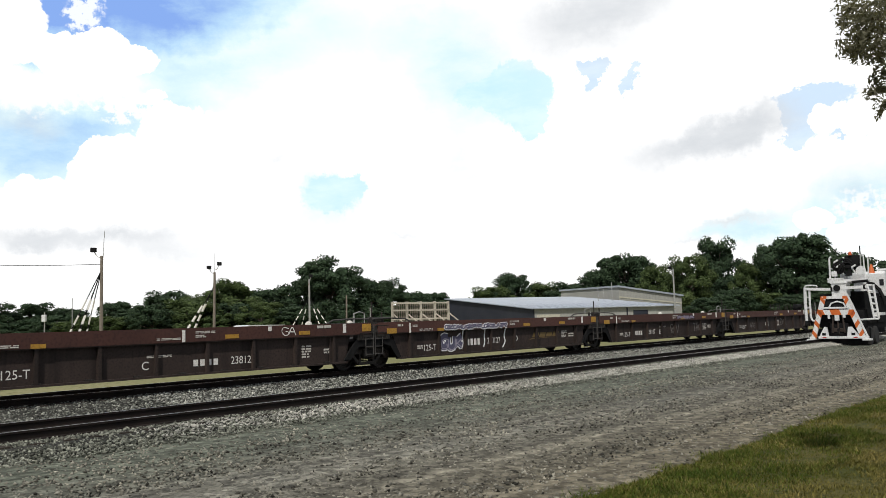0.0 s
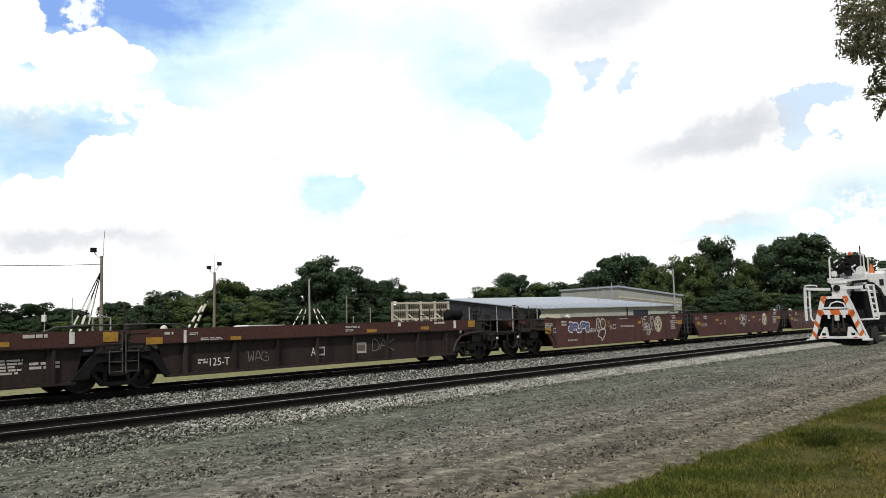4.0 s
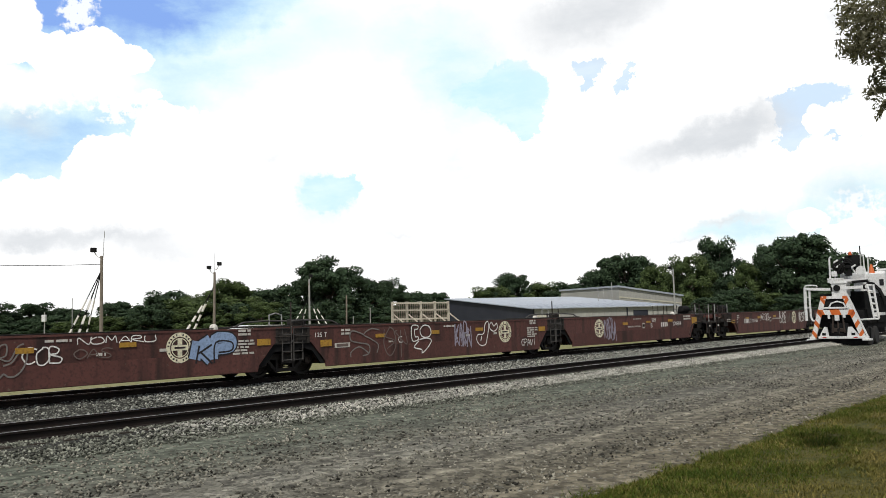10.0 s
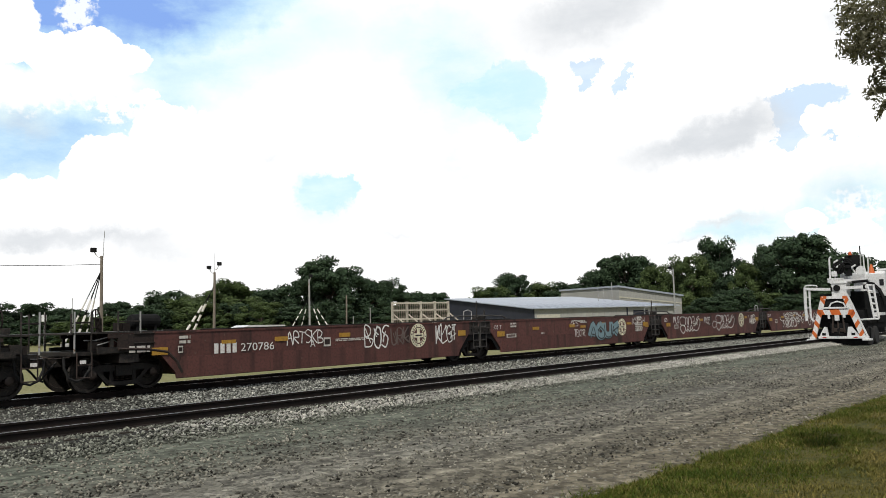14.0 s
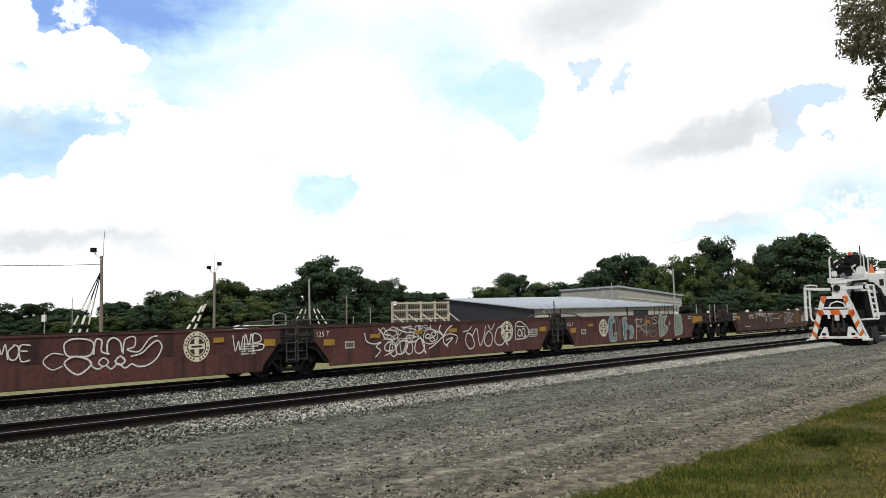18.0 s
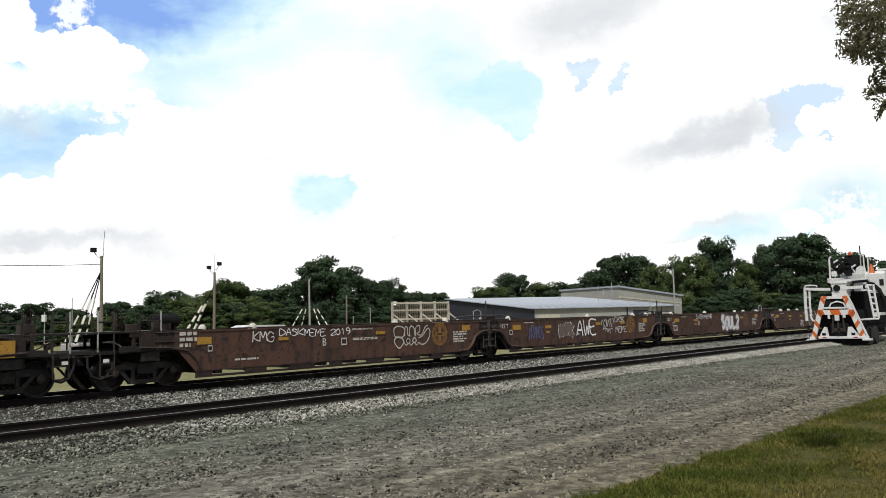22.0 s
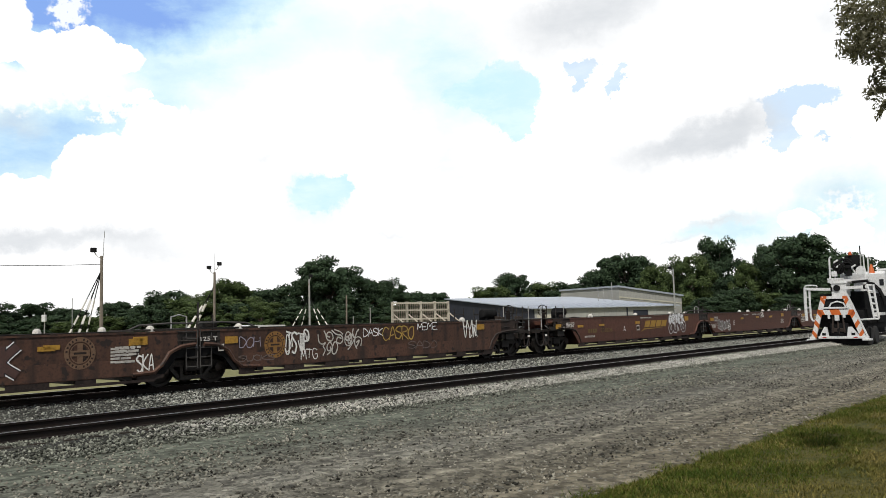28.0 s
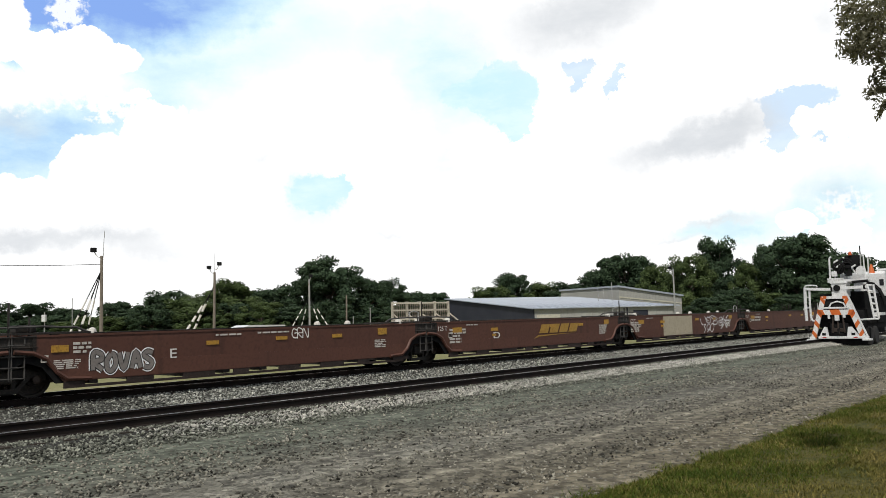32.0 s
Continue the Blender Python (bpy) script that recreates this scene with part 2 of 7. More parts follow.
M_ROAD = road_material()
M_BALLAST = surface("ballast_bed", ((0.035, 0.035, 0.032), (0.06, 0.058, 0.052), (0.02, 0.02, 0.018)), 0.95, scale=1.2, fine=22, bump=1.0, dist=0.04, spec=0.15)
M_STONE = surface("ballast_stone", ((0.055, 0.058, 0.050), (0.25, 0.255, 0.224)), 0.9, scale=5.0, fine=60, bump=0.3, per_island=0.97, spec=0.2)
M_PALE = surface("pale_ballast_stone", ((0.060, 0.064, 0.051), (0.27, 0.276, 0.23)), 0.9, scale=5.0, fine=60, bump=0.3, per_island=0.75, spec=0.2)
M_LIGHTER = surface("lighter_ballast_stone", ((0.13, 0.133, 0.12), (0.38, 0.38, 0.34)), 0.9, scale=5.0, fine=60, bump=0.3, per_island=0.9, spec=0.2)
M_CHALK = surface("chalky_ballast_stone", ((0.28, 0.275, 0.245), (0.50, 0.485, 0.435)), 0.9, scale=0.9, fine=60, bump=0.3, per_island=0.5, spec=0.2)
M_GRIT = surface("road_stone", ((0.062, 0.060, 0.051), (0.25, 0.236, 0.192)), 0.9, scale=0.5, fine=60, bump=0.3, per_island=0.9, spec=0.2)
M_RAIL = surface("rusty_rail", ((0.013, 0.011, 0.010), (0.024, 0.018, 0.016)), 0.8, 0.2, scale=2, fine=50, bump=0.2, spec=0.2)
M_HEAD = surface("worn_rail_head", ((0.42, 0.41, 0.40), (0.55, 0.53, 0.51)), 0.35, 0.9, scale=1.0, fine=60, bump=0.05)
M_TIE = surface("creosoted_wood", ((0.022, 0.018, 0.015), (0.05, 0.042, 0.035)), 0.95, scale=4, fine=40, bump=0.5, per_object=0.3, spec=0.1)
M_MAROON = surface("oxide_red_paint", ((0.100, 0.042, 0.036), (0.138, 0.054, 0.045), (0.076, 0.036, 0.032)), 0.6, scale=0.7, fine=14, bump=0.1, per_object=0.12, streak=((0.040, 0.024, 0.021), 2.6, 0.50), spots=((0.15, 0.10, 0.075), 9.0, 0.66), spec=0.3)
M_BROWN = surface("faded_brown_paint", ((0.082, 0.044, 0.031), (0.112, 0.055, 0.037), (0.058, 0.034, 0.027)), 0.65, scale=0.8, fine=14, bump=0.1, per_object=0.12, streak=((0.036, 0.025, 0.021), 2.6, 0.48), spots=((0.032, 0.024, 0.021), 4.0, 0.57), spec=0.3)
M_GRIME = surface("grimy_brown_paint", ((0.030, 0.022, 0.019), (0.050, 0.033, 0.027), (0.018, 0.015, 0.014)), 0.7, scale=2.0, fine=16, bump=0.2, per_object=0.25, streak=((0.025, 0.02, 0.018), 2.6, 0.50), spots=((0.16, 0.12, 0.09), 7, 0.64), spec=0.3)
M_FRESH = surface("clean_red_brown_paint", ((0.098, 0.043, 0.031), (0.114, 0.049, 0.034), (0.084, 0.038, 0.028)), 0.55, scale=0.6, fine=12, bump=0.08, per_object=0.08, streak=((0.055, 0.028, 0.021), 2.6, 0.58), spec=0.3)
M_DARK = surface("dark_brown_paint", ((0.030, 0.021, 0.018), (0.043, 0.029, 0.025), (0.024, 0.018, 0.016)), 0.7, scale=0.9, fine=16, bump=0.15, per_object=0.15, streak=((0.014, 0.010, 0.009), 2.6, 0.52), spec=0.3)
M_GREASE = surface("greasy_black_steel", ((0.012, 0.011, 0.010), (0.026, 0.022, 0.019), (0.048, 0.038, 0.031)), 0.62, 0.1, scale=3, fine=22, bump=0.25, per_object=0.35, spec=0.4)
M_TREAD = surface("worn_wheel_steel", ((0.05, 0.04, 0.034), (0.08, 0.06, 0.05)), 0.5, 0.6, scale=3, fine=40, bump=0.1)
M_GALV = surface("galvanised_steel", ((0.32, 0.32, 0.31), (0.42, 0.42, 0.41)), 0.55, 0.4, scale=3, fine=30, bump=0.1, spots=((0.2, 0.12, 0.07), 6, 0.62))
M_IRON = surface("weathered_grey_iron", ((0.045, 0.042, 0.04), (0.09, 0.085, 0.08)), 0.7, 0.2, scale=3, fine=30, bump=0.1)
M_WHITE = surface("white_stencil_paint", ((0.74, 0.72, 0.68), (0.82, 0.80, 0.77), (0.60, 0.56, 0.52)), 0.7, scale=3, fine=20, bump=0.05)
M_YELLOW = surface("yellow_reflector", ((0.40, 0.21, 0.025), (0.48, 0.27, 0.035), (0.27, 0.145, 0.025)), 0.5, scale=4, fine=20, bump=0.05)
M_ORANGE = surface("orange_paint", ((0.50, 0.105, 0.018), (0.58, 0.13, 0.022)), 0.45, scale=3, fine=20, bump=0.03)
M_TRUCK = surface("white_truck_paint", ((0.64, 0.65, 0.66), (0.72, 0.72, 0.72), (0.50, 0.50, 0.49)), 0.35, scale=1.5, fine=12, bump=0.03, spots=((0.40, 0.37, 0.32), 3, 0.68))
M_RUBBER = surface("black_rubber", ((0.010, 0.010, 0.010), (0.018, 0.017, 0.017)), 0.85, scale=4, fine=40, bump=0.2)
M_BLACK = surface("black_equipment_paint", ((0.010, 0.010, 0.011), (0.02, 0.02, 0.02)), 0.9, scale=4, fine=30, bump=0.1, spec=0.06)
M_POLE = surface("weathered_pole_wood", ((0.16, 0.135, 0.11), (0.24, 0.205, 0.17), (0.10, 0.085, 0.07)), 0.9, scale=3, fine=30, bump=0.4)
M_BARK = surface("bark", ((0.07, 0.055, 0.042), (0.12, 0.098, 0.075), (0.045, 0.036, 0.03)), 0.95, scale=3, fine=25, bump=0.8, dist=0.02)
M_LEAF = [leaf_material("foliage_dark", (0.022, 0.040, 0.024), (0.062, 0.094, 0.048), 0.10, 0.49), leaf_material("foliage_mid", (0.036, 0.060, 0.024), (0.098, 0.128, 0.046), 0.12, 0.49), leaf_material("foliage_light", (0.09, 0.125, 0.03), (0.13, 0.165, 0.045))]
M_NEARLEAF = leaf_material("foliage_near", (0.110, 0.106, 0.074), (0.205, 0.195, 0.142), 0.36)
M_EDGE = leaf_material("roadside_grass", (0.036, 0.064, 0.008), (0.104, 0.120, 0.022), 0.18, 0.75)
M_GRASS = leaf_material("lawn_blades", (0.062, 0.074, 0.013), (0.215, 0.168, 0.058), 0.18, 0.8)
M_LAWN = surface("lawn_soil", ((0.046, 0.056, 0.011), (0.098, 0.084, 0.026), (0.028, 0.032, 0.009)), 0.95, scale=0.8, fine=14, bump=0.8, dist=0.03, spec=0.1)
M_SHEET = surface("navy_sheet_metal", ((0.023, 0.026, 0.038), (0.034, 0.037, 0.050)), 0.6, 0.0, scale=0.6, fine=10, bump=0.05, spec=0.25)
M_ROOF = surface("white_metal_roof", ((0.33, 0.37, 0.44), (0.41, 0.45, 0.51), (0.27, 0.29, 0.33)), 0.5, 0.1, scale=0.5, fine=6, bump=0.05)
M_WALL = surface("pale_sheet_wall", ((0.30, 0.30, 0.285), (0.38, 0.38, 0.355), (0.25, 0.25, 0.235)), 0.7, scale=0.5, fine=8, bump=0.1)
M_CREAM = surface("cream_wall_paint", ((0.46, 0.44, 0.36), (0.54, 0.52, 0.44), (0.38, 0.36, 0.30)), 0.75, scale=0.5, fine=8, bump=0.1)
M_LUMBER = surface("grey_lumber", ((0.42, 0.38, 0.32), (0.54, 0.49, 0.42), (0.30, 0.27, 0.23)), 0.85, scale=1.5, fine=18, bump=0.2, per_object=0.15)
M_GLASS = surface("dark_window_glass", ((0.012, 0.014, 0.016), (0.02, 0.022, 0.025)), 0.08, scale=1, fine=5, bump=0.0)

# ---------------------------------------------------------------- sky backdrop with clouds
def sky_material():
    """Bright cumulus over pale blue, by bearings and heights: soft blue, ragged patches, billowing puffs and grey bellies."""
    ma = bpy.data.materials.new("cloudy_sky")
    ma.use_nodes = True
    t = ma.node_tree
    n, l = t.nodes, t.links
    n.clear()
    out, em = n.new("ShaderNodeOutputMaterial"), n.new("ShaderNodeEmission")
    uv = n.new("ShaderNodeUVMap")

    def tie(sock, val):
        if hasattr(val, "is_output"):
            l.new(val, sock)
        else:
            sock.default_value = val

    def math_node(op, a, b=0.0, c=0.0):
        q = n.new("ShaderNodeMath")
        q.operation = op
        for i, val in enumerate((a, b, c)):
            tie(q.inputs[i], val)
        return q.outputs[0]

    def tex(sc, detail, rough=0.55, vector=None):
        q = n.new("ShaderNodeTexNoise")
        q.inputs["Scale"].default_value, q.inputs["Detail"].default_value, q.inputs["Roughness"].default_value = sc, detail, rough
        l.new(vector or uv.outputs["UV"], q.inputs["Vector"])
        return q

    def warped(sc, amount, rough):
        q = n.new("ShaderNodeVectorMath")
        q.operation = "MULTIPLY_ADD"
        l.new(tex(sc, 8, rough).outputs["Color"], q.inputs[0])
        q.inputs[1].default_value = (amount, amount, 0)
        shift = n.new("ShaderNodeVectorMath")
        shift.operation = "SUBTRACT"
        l.new(uv.outputs["UV"], shift.inputs[0])
        shift.inputs[1].default_value = (amount / 2, amount / 2, 0)
        l.new(shift.outputs[0], q.inputs[2])
        return q.outputs[0]

    def blobs(rows, vector, widest=False):
        total = 0.0
        for cu, cv, ru, rv, turn, power in rows:
            q = n.new("ShaderNodeMapping")
            q.vector_type = "TEXTURE"
            q.inputs["Location"].default_value = (cu, cv, 0)
            q.inputs["Rotation"].default_value = (0, 0, radians(turn))
            q.inputs["Scale"].default_value = (ru, rv, 1)
            l.new(vector, q.inputs["Vector"])
            g = n.new("ShaderNodeTexGradient")
            g.gradient_type = "SPHERICAL"
            l.new(q.outputs["Vector"], g.inputs["Vector"])
            if widest:
                total = math_node("MAXIMUM", math_node("MULTIPLY", g.outputs["Fac"], power), total)
            else:
                total = math_node("MULTIPLY_ADD", g.outputs["Fac"], power, total)
        return total

    def mapped(val, lo, hi):
        q = n.new("ShaderNodeMapRange")
        q.interpolation_type = "SMOOTHSTEP"
        q.inputs["From Min"].default_value, q.inputs["From Max"].default_value = lo, hi
        l.new(val, q.inputs["Value"])
        return q.outputs["Result"]

    def mix(fac, a, b):
        q = n.new("ShaderNodeMixRGB")
        tie(q.inputs["Fac"], fac)
        for sock, val in ((q.inputs["Color1"], a), (q.inputs["Color2"], b)):
            tie(sock, val if hasattr(val, "is_output") else (*val, 1))
        return q.outputs["Color"]

    soft, ragged, billow = warped(0.30, 3.6, 0.68), warped(0.75, 2.6, 0.70), warped(0.7, 0.9, 0.72)
    ragged_fine = warped(1.2, 1.2, 0.68)
    long = n.new("ShaderNodeMapping")
    long.inputs["Rotation"].default_value, long.inputs["Scale"].default_value = (0, 0, radians(-20)), (0.16, 0.40, 1)
    l.new(uv.outputs["UV"], long.inputs["Vector"])
    wisps = tex(1.0, 8, 0.62, long.outputs["Vector"]).outputs["Fac"]
    # how blue the air is, thinned by streaks of high cloud
    depth = math_node("MULTIPLY", blobs(BLUE, soft), math_node("MULTIPLY_ADD", mapped(wisps, 0.34, 0.70), -0.42, 1.15))
    ramp = n.new("ShaderNodeValToRGB")
    r = ramp.color_ramp
    r.elements[0].position, r.elements[0].color = 0.03, (1.12, 1.12, 1.12, 1)
    r.elements[1].position, r.elements[1].color = 0.95, (0.25, 0.42, 0.86, 1)
    for place, colour in ((0.12, (0.94, 1.0, 1.02, 1)), (0.28, (0.74, 0.93, 1.0, 1)), (0.55, (0.50, 0.73, 0.96, 1))):
        e = r.elements.new(place)
        e.color = colour
    l.new(depth, ramp.inputs["Fac"])
    sky = ramp.outputs["Color"]
    patch = mix(mapped(wisps, 0.40, 0.66), (0.60, 0.88, 0.96), (0.74, 0.96, 0.99))
    sky = mix(math_node("MULTIPLY", mapped(blobs(PATCHES, ragged), 0.10, 0.24), 0.85), sky, patch)
    sky = mix(math_node("MULTIPLY", mapped(blobs(CLEARINGS, ragged), 0.27, 0.42), 0.85), sky, mix(mapped(wisps, 0.40, 0.66), (0.56, 0.74, 0.95), (0.68, 0.83, 0.97)))
    # billowing edges: round lobes at two sizes
    lobe = 0.0
    for sc, amount in ((0.62, 0.18), (1.5, 0.10), (3.6, 0.05)):
        q = n.new("ShaderNodeTexVoronoi")
        q.feature = "SMOOTH_F1"
        q.inputs["Scale"].default_value, q.inputs["Smoothness"].default_value = sc, 0.25
        l.new(billow, q.inputs["Vector"])
        lobe = math_node("MULTIPLY_ADD", q.outputs["Distance"], -amount, lobe)
    puff = math_node("ADD", blobs(PUFFS, billow, True), lobe)
    sky = mix(mapped(puff, 0.0, 0.05), sky, (1.15, 1.15, 1.15))
    fleece = math_node("MULTIPLY", blobs(WISPS, ragged_fine), math_node("MULTIPLY_ADD", tex(1.5, 8, 0.62).outputs["Fac"], 3.4, -1.1))
    sky = mix(math_node("MULTIPLY", mapped(fleece, 0.14, 0.42), 0.85), sky, (1.04, 1.06, 1.06))
    grey = math_node("MULTIPLY", mapped(blobs(BELLIES, soft), 0.0, 0.9), math_node("MULTIPLY_ADD", wisps, 0.9, 0.45))
    sky = mix(math_node("MINIMUM", grey, 0.95), sky, (0.67, 0.70, 0.735))
    l.new(sky, em.inputs["Color"])
    em.inputs["Strength"].default_value = 0.94
    l.new(em.outputs[0], out.inputs["Surface"])
    return ma


# bearing, height, half width, half height, turn (degrees) and strength
BLUE = [(-22.1, 20.9, 13.8, 4.3, 8, 1.05), (-26.6, 19.7, 4.5, 4.5, 0, 0.85), (-17.2, 19.6, 12.2, 2.4, 18, 0.35), (-17.2, 16.5, 9.3, 3.3, 8, 0.36), (-8.4, 19.7, 8.1, 4.1, 0, 0.2), (-0.1, 18.9, 5.3, 3.7, 0, 0.28), (-24.4, 13.5, 9.3, 4.5, 0, 0.6), (-27.6, 10.4, 6.9, 3.7, 0, 0.42), (-8.2, 8.5, 4.5, 3.3, 0, 0.2), (0.8, 10.8, 2.8, 2.4, 0, 0.15), (-15.4, 7.7, 2.8, 2.4, 0, 0.13), (3.9, 9.0, 4.5, 2.0, 0, 0.12), (26.8, 6.4, 4.5, 3.7, 0, 0.4), (20.8, 5.4, 5.3, 2.0, 0, 0.3), (2.1, 15.3, 6.1, 3.7, 0, 0.34), (17.3, 5.3, 4.9, 0.8, 0, 0.2), (-26.4, 15.1, 8.5, 2.4, 0, -0.5), (-22.1, 15.4, 3.7, 2.0, 0, -0.3)]
PATCHES = [(5.1, 15.2, 3.0, 2.5, 0, 1.0), (5.8, 13.3, 1.5, 1.6, 0, 1.0), (2.5, 15.1, 2.8, 1.2, 0, 0.6), (-8.2, 8.7, 2.8, 2.0, 0, 0.55), (-7.1, 9.2, 2.4, 0.8, 0, 0.4)]
CLEARINGS = [(24.1, 13.2, 3.6, 1.1, 0, 1.1), (23.3, 11.8, 1.6, 2.0, 0, 1.1), (25.8, 10.7, 1.8, 0.5, 0, 0.8), (22.6, 10.5, 1.3, 0.6, 0, 0.7), (10.4, 16.6, 1.6, 0.8, 0, 1.1), (10.1, 15.8, 0.7, 1.0, 0, 1.0), (12.7, 15.6, 0.5, 1.7, -35, 1.1)]
WISPS = [(-23.9, 20.3, 1.8, 2.0, 0, 0.9), (-24.4, 19.2, 1.4, 0.9, 0, 0.8), (-23.2, 15.0, 4.6, 2.0, 0, 0.62), (-27.2, 14.0, 3.4, 1.6, 0, 0.6), (-21.6, 13.8, 2.2, 1.6, 0, 0.8), (-19.5, 14.4, 1.2, 1.2, 0, 0.9), (26.5, 6.0, 3.0, 2.4, 0, 0.8)]
PUFFS = [(-22.7, 10.5, 2.2, 2.1, 0, 1.2), (-28.8, 18.6, 3.3, 3.4, 0, 1.0), (-24.9, 17.0, 3.0, 1.7, 0, 1.0), (-23.1, 17.3, 2.6, 2.0, 0, 1.0), (-21.1, 17.0, 2.2, 1.2, 0, 1.0), (-25.8, 17.0, 4.8, 1.0, 0, 0.8), (-21.2, 8.5, 4.8, 4.7, 0, 1.2), (-26.3, 6.6, 3.9, 3.5, 0, 1.2), (-28.3, 6.0, 2.4, 3.0, 0, 1.2), (-18.6, 11.3, 3.0, 3.9, 0, 1.2), (-20.3, 14.7, 1.2, 0.7, 0, 0.5), (-19.6, 15.0, 1.0, 0.5, 0, 0.45), (24.5, 11.7, 1.1, 1.2, 0, 0.9), (26.5, 11.5, 1.6, 1.4, 0, 0.8), (23.7, 5.6, 1.6, 1.0, 0, 0.8), (26.0, 4.7, 2.4, 1.2, 0, 0.8), (-17.2, 9.2, 6.5, 6.1, 0, 1.0)]
BELLIES = [(16.7, 10.9, 8.9, 2.0, 10, 0.8), (19.9, 11.7, 4.5, 2.4, 22, 0.55), (9.6, 19.3, 10.0, 3.6, 0, 0.75), (12.5, 20.5, 6.5, 1.8, 0, 0.4), (26.1, 18.1, 3.7, 3.7, 0, 0.5), (-22.0, 5.6, 10.6, 1.6, 0, 0.75), (-27.2, 5.3, 4.5, 1.6, 0, 0.4), (-11.6, 11.0, 4.3, 1.2, 0, 0.45), (-3.3, 5.8, 4.1, 1.0, 0, 0.5), (19.1, 6.0, 4.1, 0.7, 6, 0.55), (15.5, 4.8, 4.5, 0.4, 4, 0.5), (-27.3, 13.6, 3.7, 2.4, 0, 0.25), (-27.0, 12.6, 2.4, 1.2, 0, 0.3), (25.9, 7.2, 3.3, 1.9, 0, 0.4), (-17.2, 4.5, 5.7, 1.0, 0, 0.3)]


def sky_backdrop():
    me = bpy.data.meshes.new("sky_backdrop")
    far, cols, rows = 2300, 60, 30
    deg = [(-50 + 100 * i / cols, -4 + 42 * j / rows) for j in range(rows + 1) for i in range(cols + 1)]
    me.from_pydata([(far * math.sin(radians(a)) * math.cos(radians(b)), far * math.cos(radians(a)) * math.cos(radians(b)), far * math.sin(radians(b))) for a, b in deg], [],
                   [(j * (cols + 1) + i, j * (cols + 1) + i + 1, (j + 1) * (cols + 1) + i + 1, (j + 1) * (cols + 1) + i) for j in range(rows) for i in range(cols)])
    layer = me.uv_layers.new(name="bearings")
    for loop in me.loops:
        layer.data[loop.index].uv = deg[loop.vertex_index]
    ob = part("backdrop_sky", me, sky_material(), smooth=True)
    ob.matrix_basis = Matrix.Translation(EYE)
    return tagged(ob, "bright cumulus clouds drifting over pale blue sky", "sky", kind="structure")


SKY = sky_backdrop()


# ---------------------------------------------------------------- ground
def strip(s0, s1, profile, step=1.0):
    """A strip along the tracks with a cross section of (lat, z)."""
    sh = Shape()
    count = int((s1 - s0) / step)
    v = [at(s0 + (s1 - s0) * i / count, lat, z) for i in range(count + 1) for lat, z in profile]
    m = len(profile)
    return sh.add(v, [(i * m + j, i * m + j + 1, (i + 1) * m + j + 1, (i + 1) * m + j) for i in range(count) for j in range(m - 1)])


def ground():
    me = bpy.data.meshes.new("ground")
    rings, n = [0, 30, 60, 90, 120, 160, 220, 320, 500, 900, 1600, 3200], 48
    v = [(r * math.cos(2 * math.pi * j / n), r * math.sin(2 * math.pi * j / n) + 20, 0.0) for r in rings[1:] for j in range(n)] + [(0, 20, 0)]
    c = len(v) - 1
    f = [(j, (j + 1) % n, c) for j in range(n)] + [(i * n + j, i * n + (j + 1) % n, (i + 1) * n + (j + 1) % n, (i + 1) * n + j) for i in range(len(rings) - 2) for j in range(n)]
    me.from_pydata(v, [], f)
    tagged(part("ground", me, M_FIELD), "mown yellow-green field beyond the tracks", "ground", kind="structure")


ground()
NEAR_TRACK, TRAIN_TRACK = -5.55, 1.5


def road():
    rng = random.Random(3)
    lats = [-16.5 + 9.6 * i / 26 for i in range(27)]
    ruts = [-14.6, -12.9, -11.0, -9.3]
    sh = Shape()
    count = 260
    v = []
    for i in range(count + 1):
        s = -60 + 320 * i / count
        for lat in lats:
            z = 0.075 - sum(0.03 * math.exp(-((lat - r - 0.25 * math.sin(s * 0.06 + r)) / 0.3) ** 2) for r in ruts) + 0.02 * noise.noise((s * 0.35, lat * 0.8, 1)) + rng.uniform(-0.006, 0.006)
            if lat < -16.4:
                z = -0.02
            v.append(at(s, lat, z))
    m = len(lats)
    sh.add(v, [(i * m + j, i * m + j + 1, (i + 1) * m + j + 1, (i + 1) * m + j) for i in range(count) for j in range(m - 1)])
    tagged(part("road", sh, M_ROAD, smooth=True), "wide grey gravel service road with faint wheel ruts", "road", kind="structure")


road()
tagged(part("ballast_bed", strip(-60, 260, [(-7.7, -0.02), (-7.3, 0.10), (-6.9, 0.25), (-4.2, 0.25), (-3.2, 0.14), (-1.2, 0.14), (0.15, 0.25), (2.9, 0.25), (4.2, 0.02), (4.6, -0.02)]), M_BALLAST),
       "grey crushed-stone ballast under and between two tracks", "ballast", kind="structure")


